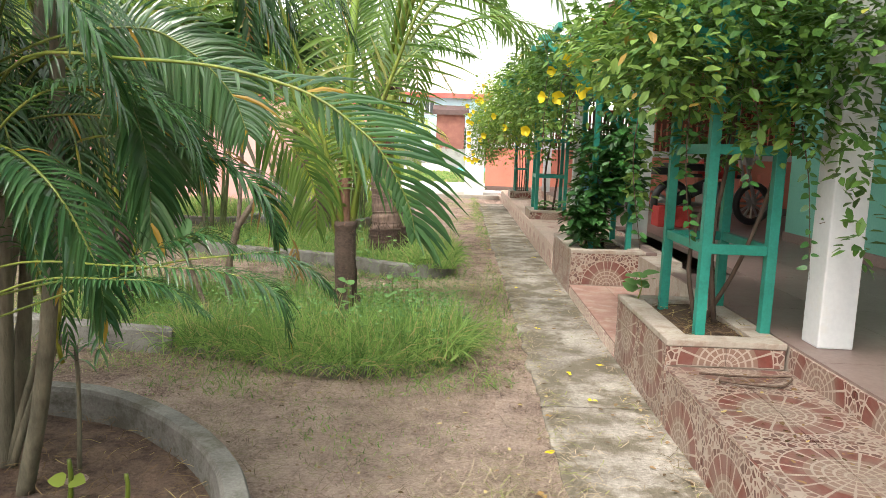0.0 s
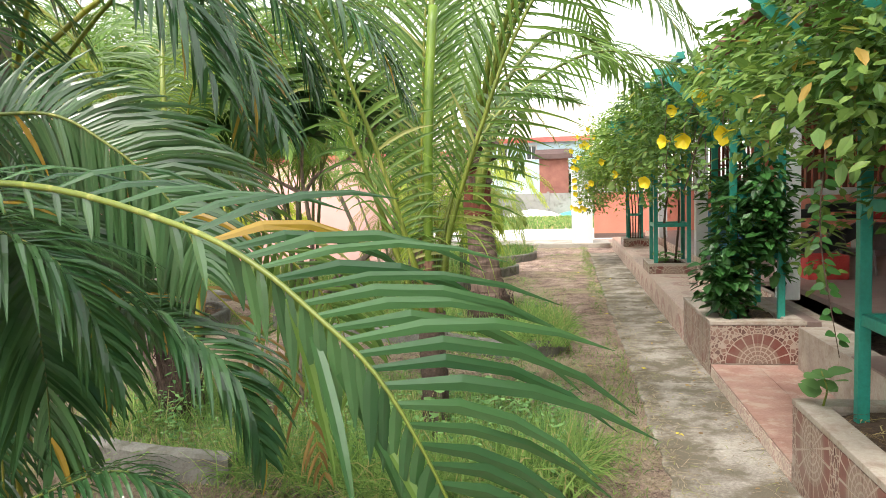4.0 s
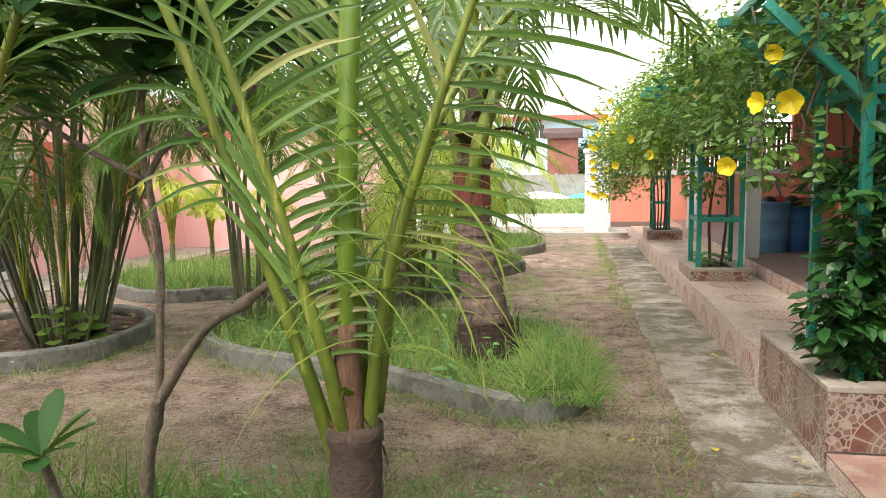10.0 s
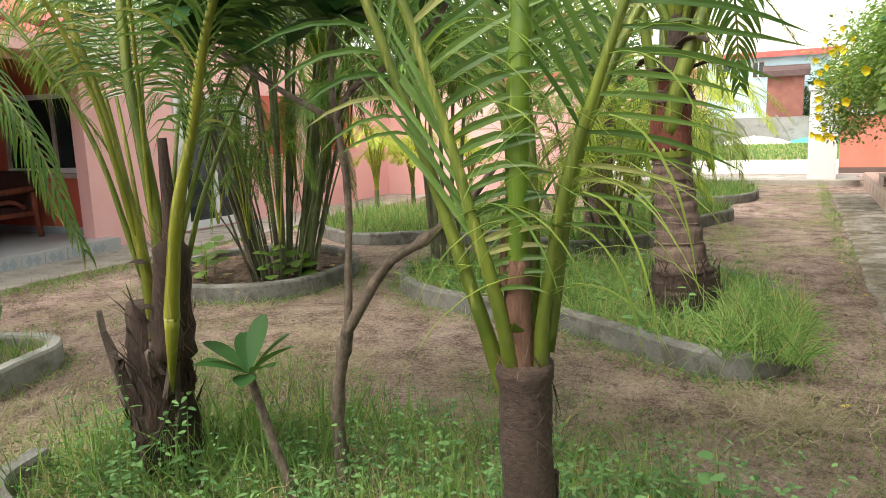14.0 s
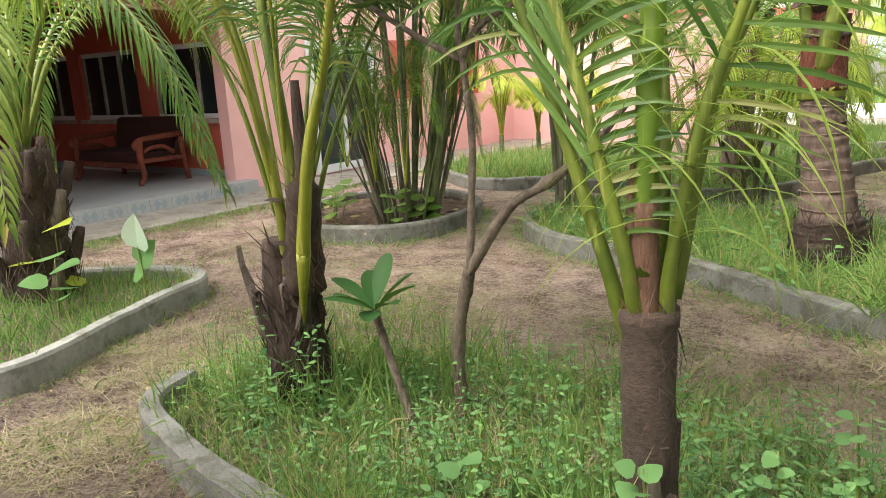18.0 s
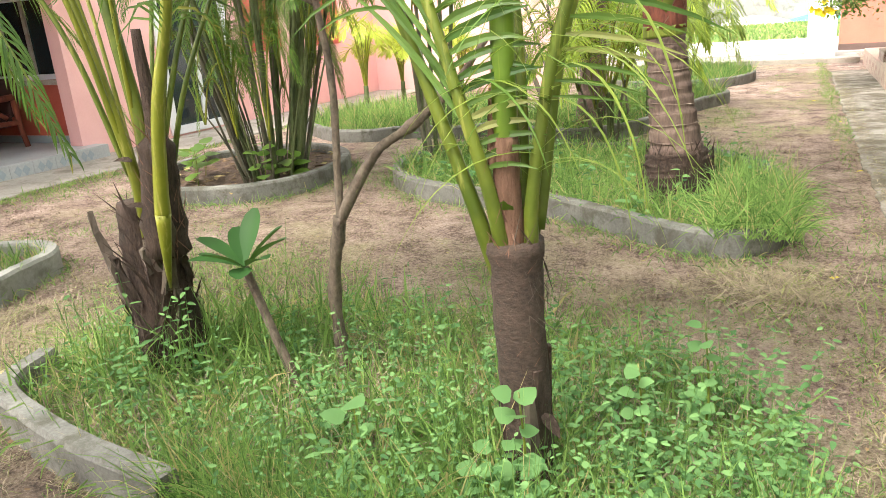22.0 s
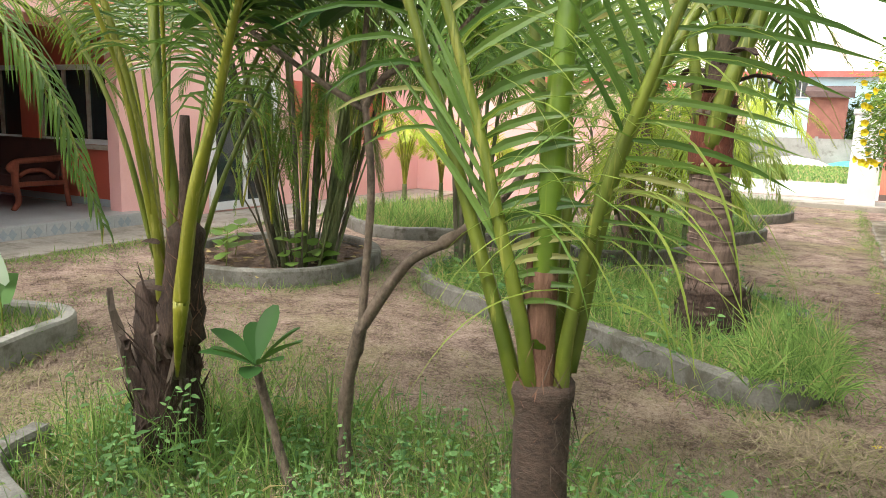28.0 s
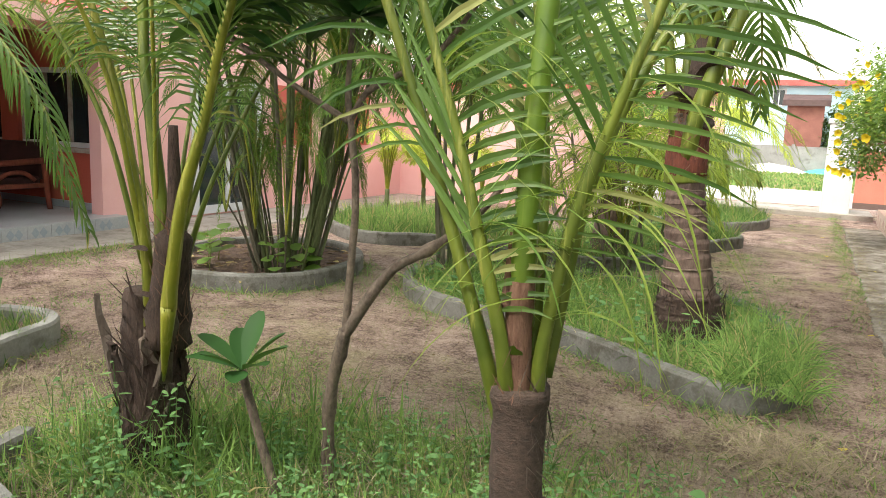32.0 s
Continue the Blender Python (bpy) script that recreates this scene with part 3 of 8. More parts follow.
def leaf_shape(verts, faces, p, way, nor, ln, w):
    """A short pointed leaf, folded on its midrib."""
    d = Vector(way).normalized()
    s = d.cross(nor)
    s = s.normalized() if s.length > 1e-3 else d.orthogonal().normalized()
    nn = s.cross(d)
    o = len(verts)
    p = Vector(p)
    verts += [p, p + d * ln * 0.35 + s * w * 0.5 + nn * w * 0.12, p + d * ln * 0.75 + s * w * 0.36 + nn * w * 0.02, p + d * ln - nn * w * 0.15,
              p + d * ln * 0.75 - s * w * 0.36 + nn * w * 0.02, p + d * ln * 0.35 - s * w * 0.5 + nn * w * 0.12, p + d * ln * 0.5 - nn * w * 0.05]
    faces += [(o, o + 1, o + 6), (o + 1, o + 2, o + 6), (o + 2, o + 3, o + 6), (o + 3, o + 4, o + 6), (o + 4, o + 5, o + 6), (o + 5, o, o + 6)]


def round_leaf(verts, faces, p, way, nor, ln, w):
    """A soft rounded leaf, cupped along its midrib, with a drooping tip."""
    d = Vector(way).normalized()
    s = d.cross(nor)
    s = s.normalized() if s.length > 1e-3 else d.orthogonal().normalized()
    nn = s.cross(d)
    o = len(verts)
    p = Vector(p) + d * ln * 0.18
    for u, q, z in ((0.0, 0.0, 0.0), (0.30, 0.0, -0.01), (0.62, 0.0, -0.03), (1.0, 0.0, -0.12)):
        verts.append(p + d * ln * u + nn * ln * z)
    for sg in (1, -1):
        for u, q, z in ((0.03, 0.34, 0.01), (0.28, 0.54, 0.015), (0.62, 0.42, -0.015), (0.86, 0.19, -0.07)):
            verts.append(p + d * ln * u + s * (w * q * sg) + nn * ln * z)
    a = o + 4
    faces += [(o, o + 1, a + 1, a), (o + 1, o + 2, a + 2, a + 1), (o + 2, o + 3, a + 3, a + 2)]
    a = o + 8
    faces += [(a, a + 1, o + 1, o), (a + 1, a + 2, o + 2, o + 1), (a + 2, a + 3, o + 3, o + 2)]

# ---- ground ----
def axis(stops):
    out = []
    for a, b, n in stops:
        out += [a + (b - a) * i / n for i in range(n)]
    return out + [stops[-1][1]]


gx = axis([(-400, -60, 6), (-60, -10, 14), (-10, 3, 130), (3, 20, 12), (20, 400, 8)])
gy = axis([(-400, -40, 6), (-40, -3, 14), (-3, 22, 200), (22, 60, 20), (60, 600, 10)])
gv = []
for y in gy:
    for x in gx:
        near = 1.0 if (-10 < x < 0.7 and -3 < y < 19) else 0.0
        z = near * (0.020 * noise.noise(Vector((x * 0.9, y * 0.9, 3.1))) + 0.010 * noise.noise(Vector((x * 4, y * 4, 1.7))))
        gv.append((x, y, z - (0.012 if x > 0.66 and x < 1.4 and y < 21 else 0.0)))
W = len(gx)
gf = [(j * W + i, j * W + i + 1, j * W + W + i + 1, j * W + W + i) for j in range(len(gy) - 1) for i in range(W - 1)]
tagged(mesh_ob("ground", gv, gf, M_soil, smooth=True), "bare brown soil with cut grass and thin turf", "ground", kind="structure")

# concrete path of worn slabs
path_ = thing("pavement", (0, 0, 0), "worn concrete path of cast slabs along the ledge", "path", kind="structure")
cuts = [-4.0, -1.8, 0.4, 2.05, 3.68, 5.1, 6.55, 8.2, 9.7, 11.4, 13.1, 14.9, 16.7, 18.35]
for i, (a, b) in enumerate(zip(cuts, cuts[1:])):
    n = 14
    r = random.Random(i + 40)
    left = [0.72 + 0.03 * noise.noise(Vector((i * 3.1, k * 0.6, 0))) + r.uniform(-0.012, 0.012) - (0.02 if i > 7 else 0) for k in range(n + 1)]
    v, f = [], []
    zt = 0.012 + r.uniform(-0.006, 0.006)
    for k in range(n + 1):
        y = a + 0.006 + (b - a - 0.012) * k / n
        v += [(left[k], y, -0.06), (left[k] + 0.008, y, zt - 0.008), (left[k] + 0.03, y, zt), (1.30, y, zt + 0.004), (1.30, y, -0.06)]
        if k:
            o = (k - 1) * 5
            f += [(o + j, o + j + 1, o + j + 6, o + j + 5) for j in range(4)]
    f += [(0, 1, 2, 3, 4), tuple(reversed(range(n * 5, n * 5 + 5)))]
    mesh_ob("slab", v, f, M_conc, path_)

# ---- ledge, planters and veranda beside the path ----
LEDGE = 0.31
TOP = 0.44
ledge = thing("wall_ledge", (1.3, 0, 0), "tile-clad ledge beside the path", "ledge", kind="structure")
ledge.location = (0, 0, 0)
slab("ledge_core", 1.308, -4.0, -0.1, 1.9, 3.50, LEDGE - 0.008, M_cope, 0, ledge)
slab("ledge_core", 1.308, 8.06, -0.1, 2.1, 19.45, LEDGE - 0.008, M_cope, 0, ledge)
slab("entry_step", 1.308, 4.66, -0.1, 2.0, 6.72, 0.105, M_cope, 0, ledge)
slab("veranda_base", 2.1, 8.06, -0.1, 2.3, 19.4, TOP - 0.06, M_cope, 0, ledge)
slab("veranda_base", 2.0, 6.6, -0.1, 2.3, 8.1, TOP - 0.06, M_cope, 0, ledge)
slab("coping", 2.0, 6.73, TOP - 0.055, 2.1, 8.05, TOP, M_floor, 0, ledge)
slab("veranda_base", 1.9, -4.0, -0.1, 2.1, 6.6, TOP - 0.012, M_cope, 0, ledge)

TW, TT = 0.295, 0.008
tile_meshes = {}


def tile_mesh(w, h, material, fx=0, fz=0):
    """A tile w wide and h high, its foot at z = 0. The printed fan sits in one corner: fx, fz say which."""
    key = (round(w, 3), round(h, 3), material.name, fx, fz)
    if key not in tile_meshes:
        bm = box_bm(-w / 2, -TT / 2, 0, w / 2, TT / 2, h, 0.0015)
        uv = bm.loops.layers.uv.new("print")
        for f in bm.faces:
            for l in f.loops:
                u, v = l.vert.co.x + w / 2, l.vert.co.z
                l[uv].uv = (w - u if fx else u, h - v if fz else v)
        me = bpy.data.meshes.new("tile")
        bm.to_mesh(me)
        bm.free()
        me.materials.append(material)
        tile_meshes[key] = me
    return tile_meshes[key]


def wall_tiles(parent, a, b, z0, z1, material, out, first=0):
    """Clads an upright face from a to b (x, y) with square tiles; out: the way it faces, in degrees round z."""
    o = Vector(parent.location)
    a, b = Vector((*a, 0)), Vector((*b, 0))
    n = max(1, round((b - a).length / 0.30))
    w = (b - a).length / n - 0.003
    z, row = z0, 0
    while z < z1 - 0.01:
        h = min(0.30, z1 - z)
        for i in range(n):
            p = a.lerp(b, (i + 0.5) / n)
            ob = new("tile", tile_mesh(w, h - 0.003, material, (i + first + 1) % 2, (row + 1) % 2 if h > 0.25 and z1 - z0 > 0.35 else 0))
            ob.parent = parent
            ob.matrix_local = Matrix.Translation((p.x - o.x, p.y - o.y, z - o.z)) @ pose(0, 0, 0, 0, 0, out)
        z += 0.30
        row += 1


def floor_tiles(parent, x0, y0, x1, y1, z, material, size=0.30, name="tile"):
    nx, ny = max(1, round((x1 - x0) / size)), max(1, round((y1 - y0) / size))
    wx, wy = (x1 - x0) / nx, (y1 - y0) / ny
    for i in range(nx):
        for j in range(ny):
            ob = new(name, tile_mesh(wx - 0.003, wy - 0.003, material, (i + 1) % 2, (j + 1) % 2))
            ob.matrix_world = Matrix.Translation((x0 + wx * (i + 0.5), y0 + wy * j, z - TT / 2)) @ pose(0, 0, 0, -90, 0, 0)
            ob.parent = parent


# front faces along the path
wall_tiles(ledge, (1.304, 3.48), (1.304, -4.0), -0.005, LEDGE, M_mosaic, 270)
wall_tiles(ledge, (1.304, 6.70), (1.304, 4.67), -0.2, 0.105, M_mosaic_worn, 270)
wall_tiles(ledge, (1.304, 19.4), (1.304, 8.08), 0.0, LEDGE - 0.004, M_mosaic_worn, 270)
# risers to the veranda
wall_tiles(ledge, (1.896, 3.48), (1.896, -4.0), LEDGE, TOP - 0.01, M_mosaic, 270)
wall_tiles(ledge, (1.97, 6.70), (1.97, 4.67), 0.11, TOP - 0.02, M_mosaic_worn, 270)
wall_tiles(ledge, (2.098, 19.4), (2.098, 8.08), LEDGE, TOP + 0.02, M_mosaic_worn, 270)
floor_tiles(ledge, 1.30, -4.0, 1.895, 3.49, LEDGE, M_mosaic_dusty)
floor_tiles(ledge, 1.30, 8.06, 2.09, 19.4, LEDGE, M_mosaic_worn, 0.40)
floor_tiles(ledge, 1.30, 4.665, 1.965, 6.71, 0.115, M_pinktile, 0.33)


def planter(x0, y0, x1, y1, z0, top, label, faces_base):
    """A square tiled planter with a cream coping and earth in it."""
    t = thing("planter", ((x0 + x1) / 2, (y0 + y1) / 2, z0), label, "planter", "tiled planters under the trellises")
    o = Vector(t.location)
    w = 0.13
    for (a, b, c, d) in ((x0, y0, x1, y0 + w), (x0, y1 - w, x1, y1), (x0, y0 + w, x0 + w, y1 - w), (x1 - w, y0 + w, x1, y1 - w)):
        part("coping", box_bm(a - o.x, b - o.y, top - 0.03 - o.z, c - o.x, d - o.y, top - o.z, 0.004), M_cope, t, "cream cement coping")
        part("side", box_bm(a + 0.012 - o.x, b + 0.012 - o.y, -0.05 - o.z, c - 0.012 - o.x, d - 0.012 - o.y, top - 0.032 - o.z), M_cope, t)
    v, f, n = [], [], 10
    for i in range(n + 1):
        for j in range(n + 1):
            x, y = x0 + w - 0.01 + (x1 - x0 - 2 * w + 0.02) * i / n, y0 + w - 0.01 + (y1 - y0 - 2 * w + 0.02) * j / n
            v.append(Vector((x, y, top - 0.035 + 0.03 * noise.noise(Vector((x * 9, y * 9, 0))))) - o)
    f = [(i * (n + 1) + j, (i + 1) * (n + 1) + j, (i + 1) * (n + 1) + j + 1, i * (n + 1) + j + 1) for i in range(n) for j in range(n)]
    mesh_ob("earth", v, f, M_litter, t, "dark earth with dry leaf litter", True)
    for (a, b, out, base) in faces_base:
        wall_tiles(t, a, b, base, top - 0.03, M_mosaic, out)
    return t


planter(1.30, 3.50, 1.89, 4.65, 0.0, TOP, "square planter in red and cream mosaic tile, beside the ledge", [((1.305, 3.507), (1.885, 3.507), 0, LEDGE + 0.002), ((1.306, 4.645), (1.306, 3.505), 270, -0.01)])
planter(1.30, 6.73, 2.00, 8.05, 0.0, 0.445, "square mosaic-tiled planter beside the pink entry step", [((1.305, 6.737), (1.995, 6.737), 0, 0.115), ((1.306, 8.045), (1.306, 6.735), 270, -0.01)])
planter(1.31, 11.13, 1.95, 12.0, LEDGE, 0.45, "low mosaic-tiled planter standing on the ledge", [((1.315, 11.137), (1.945, 11.137), 0, LEDGE), ((1.316, 11.995), (1.316, 11.135), 270, LEDGE)])
planter(1.33, 16.1, 1.93, 16.9, LEDGE - 0.12, 0.47, "low mosaic-tiled planter near the gate", [((1.335, 16.107), (1.925, 16.107), 0, LEDGE - 0.10), ((1.336, 16.89), (1.336, 16.11), 270, LEDGE - 0.10)])

veranda = thing("floor", (0, 0, 0), "polished tile floor of the open veranda", "floor", kind="structure")
for i in range(12):
    for j in range(20):
        if i * 0.6 + 1.9 < 8.6:
            x0, y0 = 1.905 + i * 0.6, -4.0 + j * 1.2
            if not (x0 < 2.05 and 6.6 < y0 + 1.2 and y0 < 8.1) and y0 < 19.3:
                x1, y1 = x0 + 0.597, min(y0 + 1.197, 19.45)
                if y0 > 6.5 and i == 0:
                    x0 = 2.1
                slab("tile", x0, y0, TOP - 0.05, x1, y1, TOP, M_floor, 0, veranda)

for k, (x, y) in enumerate(((2.09, 3.53), (2.2, 7.95), (2.2, 12.35), (2.2, 16.9))):
    c = part("column", box_bm(-0.085, -0.085, 0, 0.085, 0.085, 2.62, 0.008), M_white, None)
    c.location = (x, y, TOP)
    tagged(c, "square white-painted column of the veranda", "column", "veranda columns")

# walls of the veranda
w = slab("wall_teal", 3.95, -4.0, TOP, 4.10, 8.3, 3.0, M_tealwall)
tagged(w, "sea green painted wall of the veranda", "wall", kind="structure")
ws = slab("baseboard", 3.93, -4.0, TOP, 3.949, 8.3, TOP + 0.10, M_floor)
tagged(ws, "grey skirting along the green wall", "baseboard", kind="structure")


def slatted_wall(name, a, b, z0, z1, cap, upper, label):
    """A painted parapet with slots, a white cap and dark slats over it, from a to b along x."""
    t = thing(name, (a[0], a[1], 0), label, "wall", kind="structure")
    o = Vector(t.location)
    L = b[0] - a[0]
    n = int(L / 0.32)
    xs = 0.0
    part("plinth", box_bm(0, 0.0, z0, L, 0.15, z0 + 0.12), M_floor, t, "grey plinth")
    part("panel", box_bm(0, 0.002, z0 + 0.12, L, 0.148, z0 + 0.30), M_orange, t)
    part("panel", box_bm(0, 0.002, z1 - 0.22, L, 0.148, z1), M_orange, t)
    if upper > 1:
        for i in range(n + 1):
            x0 = i * L / n
            part("pier", box_bm(x0 - 0.1, 0.004, z0 + 0.30, x0 + 0.15, 0.146, z1 - 0.22), M_orange, t)
    else:
        part("panel", box_bm(0, 0.002, z0 + 0.30, L, 0.148, z1 - 0.22), M_orange, t)
    part("cap", box_bm(-0.02, -0.03, z1, L + 0.02, 0.18, z1 + cap, 0.005), M_white, t, "white-painted cap")
    m = int(L / 0.095)
    for i in range(m):
        part("slat", box_bm(i * L / m, 0.05, z1 + cap, i * L / m + 0.06, 0.08, z1 + cap + 0.95), M_slat, t, "dark red wooden slat" if i == 0 else "")
    part("rail", box_bm(0, 0.03, z1 + cap + 0.45, L, 0.049, z1 + cap + 0.5), M_slat, t)
    part("rail", box_bm(0, 0.03, z1 + cap + 0.93, L, 0.10, z1 + cap + 0.99), M_slat, t)
    return t


slatted_wall("wall_gate_side", (0.86, 19.5), (4.6, 19.65), 0.28, 1.42, 0.10, 1, "orange boundary wall with white cap and dark slats")
slatted_wall("wall_parking", (3.2, 12.0), (8.6, 12.15), TOP, 1.32, 0.10, 2, "orange slotted wall with white cap and dark slats")
w = slab("wall_side", 8.6, -4.0, 0.0, 8.75, 19.7, 3.0, M_orange)
tagged(w, "orange wall closing the veranda", "wall", kind="structure")
w = slab("wall_end", 4.6, 19.5, 0.0, 8.6, 19.65, 3.0, M_orange)
tagged(w, "orange end wall", "wall", kind="structure")
w = slab("ceiling", 1.95, -4.0, 3.06, 8.8, 19.7, 3.14, M_slat)
tagged(w, "dark boarded veranda roof", "ceiling", kind="structure")

# ---- gate and what lies beyond ----
g = thing("gate_pillar", (0.58, 20.6, 0), "tall white-painted square gate pillar", "pillar")
part("shaft", box_bm(-0.27, -0.27, 0, 0.27, 0.27, 1.95, 0.012), M_white, g)
part("cap", box_bm(-0.31, -0.31, 1.95, 0.31, 0.31, 2.05, 0.012), M_white, g)
w = slab("threshold", -4.6, 20.1, -0.05, 1.29, 21.6, 0.10, M_apron, 0.015)
tagged(w, "low cement step across the gateway", "step", kind="structure")
w = slab("road", -30, 23.2, -0.02, 30, 29.2, 0.03, M_paving)
tagged(w, "pale sunlit paving outside the gate", "road", kind="structure")
lv = []
r = random.Random(5)
grass("lawn", [(r.uniform(-9, 5), r.uniform(29.4, 44), 0, 1) for _ in range(16000)], L_grass, "short bright lawn beyond the road", 0.06, 0.16, 0.05, 0.8, 3)
lw = thing("garden_wall", (-3, 45, 0), "low grey panel wall beyond the lawn", "wall", kind="structure")
for i in range(9):
    part("panel", box_bm(-10 + i * 2.4, 0, 0, -7.65 + i * 2.4, 0.12, 1.38, 0.01), M_lowwall, lw)
    part("post", box_bm(-10.06 + i * 2.4, -0.05, 0, -9.9 + i * 2.4, 0.17, 1.48, 0.01), M_lowwall, lw)


def mound(name, c, rx, ry, h, material, label, category):
    v, f, n, m = [], [], 10, 28
    for i in range(n + 1):
        for k in range(m):
            a, q = 2 * math.pi * k / m, i / n
            b = 1 + 0.2 * noise.noise(Vector((math.cos(a) * 2, math.sin(a) * 2, c[0])))
            v.append((math.cos(a) * rx * q * b, math.sin(a) * ry * q * b, h * (1 - q * q) * (1 + 0.25 * noise.noise(Vector((k * 0.5, i * 0.7, c[1]))))))
            if i:
                o = (i - 1) * m
                f.append((o + k, o + (k + 1) % m, o + m + (k + 1) % m, o + m + k))
    ob = mesh_ob(name, v, f, material, None, "", True)
    ob.location = c
    return tagged(ob, label, category)


mound("sand_mound", (-1.9, 44.0, 0), 1.9, 0.8, 0.42, M_sand, "pale heap of sand on the lawn", "heap")
mound("garden_net", (0.9, 44.4, 0), 1.5, 0.7, 0.32, M_net, "crumpled green garden net on the lawn", "net")


def far_house(at, wid, dep, hgt, wall, roof, label, win=True, rise=1.5, eave=0.6, board=M_roof):
    t = thing("house", at, label, "house")
    part("wall", box_bm(-wid / 2, 0, 0, wid / 2, dep, hgt), wall, t)
    v = [(-wid / 2 - eave, -eave, hgt), (wid / 2 + eave, -eave, hgt), (wid / 2 + eave, dep / 2, hgt + rise), (-wid / 2 - eave, dep / 2, hgt + rise), (wid / 2 + eave, dep + eave, hgt), (-wid / 2 - eave, dep + eave, hgt)]
    v += [(x, y, z + 0.12) for x, y, z in v]
    f = [(0, 1, 2, 3), (3, 2, 4, 5), (6, 9, 8, 7), (9, 11, 10, 8), (0, 6, 7, 1), (4, 10, 11, 5), (0, 3, 9, 6), (3, 5, 11, 9), (1, 7, 8, 2), (2, 8, 10, 4)]
    mesh_ob("roof", v, f, roof, t, "pale sheet roof")
    part("fascia", box_bm(-wid / 2 - eave, -eave - 0.05, hgt - 0.16, wid / 2 + eave, -eave, hgt + 0.14), board, t, "red fascia board" if board is M_roof else "")
    if win:
        for x in win:
            wd = part("window", box_bm(x - 0.35, -0.06, hgt - 1.25, x + 0.35, -0.002, hgt - 0.30), M_white, t, "white window frame")
            part("pane", box_bm(x - 0.27, -0.075, hgt - 1.17, x + 0.27, -0.061, hgt - 0.38), M_glass, wd)
            part("bar", box_bm(x - 0.03, -0.085, hgt - 1.17, x + 0.03, -0.076, hgt - 0.38), M_white, wd)
    return t


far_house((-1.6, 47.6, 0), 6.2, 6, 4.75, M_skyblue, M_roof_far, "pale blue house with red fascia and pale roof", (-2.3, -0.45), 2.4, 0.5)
far_house((-0.62, 45.5, 0), 1.75, 1.4, 3.6, M_shed, M_darkboard, "brown boarded shed with a low dark roof beyond the lawn", (), 0.35, 0.25, M_darkboard)
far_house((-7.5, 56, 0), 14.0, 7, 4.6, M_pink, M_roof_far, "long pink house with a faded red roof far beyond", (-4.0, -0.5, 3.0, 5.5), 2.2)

# plain walls that close the garden behind and at the sides
# the south wall is never in view; it is added to close reflections
w = slab("wall_south", -16, -4.2, 0, 8.8, -4.0, 2.4, M_pink)
tagged(w, "unseen pink wall behind, added for reflections", "wall", kind="structure")
w = slab("wall_north", -9.5, 20.4, 0, -4.6, 20.6, 2.3, M_pink)
tagged(w, "pink boundary wall beside the gateway", "wall", kind="structure")

# ---- pink house with porch ----
HX = -8.15
house = thing("house", (HX, 9.5, 0), "pink rendered house with a red-painted porch", "house")
ho = Vector(house.location)


def hbox(name, x0, y0, z0, x1, y1, z1, material, label="", bevel=0.0, parent=None):
    return part(name, box_bm(x0 - ho.x, y0 - ho.y, z0, x1 - ho.x, y1 - ho.y, z1, bevel), material, parent or house, label)


DY0, DY1, DZ = 11.1, 12.5, 2.02
hbox("wall", HX - 0.2, 9.5, 0, HX, DY0 - 0.062, 3.0, M_pink, "smooth pink rendered wall")
hbox("wall", HX - 0.2, DY1 + 0.062, 0, HX, 17.2, 3.0, M_pink)
hbox("wall", HX - 0.2, DY0 - 0.062, DZ + 0.062, HX, DY1 + 0.062, 3.0, M_pink)
hbox("wall", HX - 0.2, DY0 - 0.062, 0, HX, DY1 + 0.062, 0.048, M_pink)
hbox("pilaster", HX, 9.5, 0, HX + 0.02, 9.86, 3.0, M_pink)
hbox("wall", HX - 0.2, 17.2, 0, -4.0, 17.4, 2.35, M_pink)
hbox("coping", HX - 0.25, 17.1, 2.35, -3.95, 17.5, 2.45, M_roof, "dark red coping")
for a, b in ((12.9, 13.9), (14.8, 15.8)):
    hbox("window_grille", HX, a, 1.1, HX + 0.04, b, 2.1, M_red, "red window shutter")
FX0, FX1 = HX - 0.05, HX + 0.035
door = hbox("door", FX0, DY0 - 0.06, 0.05, FX1, DY0 + 0.07, DZ + 0.06, M_white, "white-framed glass door")
hbox("door_stile", FX0, DY1 - 0.07, 0.05, FX1, DY1 + 0.06, DZ + 0.06, M_white, parent=door)
hbox("door_stile", FX0, (DY0 + DY1) / 2 - 0.04, 0.17, FX1 - 0.02, (DY0 + DY1) / 2 + 0.04, DZ - 0.07, M_white, parent=door)
hbox("door_rail", FX0, DY0 + 0.07, DZ - 0.07, FX1, DY1 - 0.07, DZ + 0.06, M_white, parent=door)
hbox("door_rail", FX0, DY0 + 0.07, 0.05, FX1, DY1 - 0.07, 0.17, M_white, parent=door)
hbox("pane", HX - 0.03, DY0 + 0.07, 0.17, HX - 0.015, (DY0 + DY1) / 2 - 0.04, DZ - 0.07, M_glass, "dark glass pane", parent=door)
hbox("pane", HX - 0.03, (DY0 + DY1) / 2 + 0.04, 0.17, HX - 0.015, DY1 - 0.07, DZ - 0.07, M_glass, "dark glass pane", parent=door)
hbox("flat_roof", HX - 3.2, 9.9, 3.0, HX + 0.1, 17.4, 3.12, M_pink)
hbox("wall_inner", HX - 3.2, 10.0, 0, HX - 3.0, 17.2, 3.0, M_red)
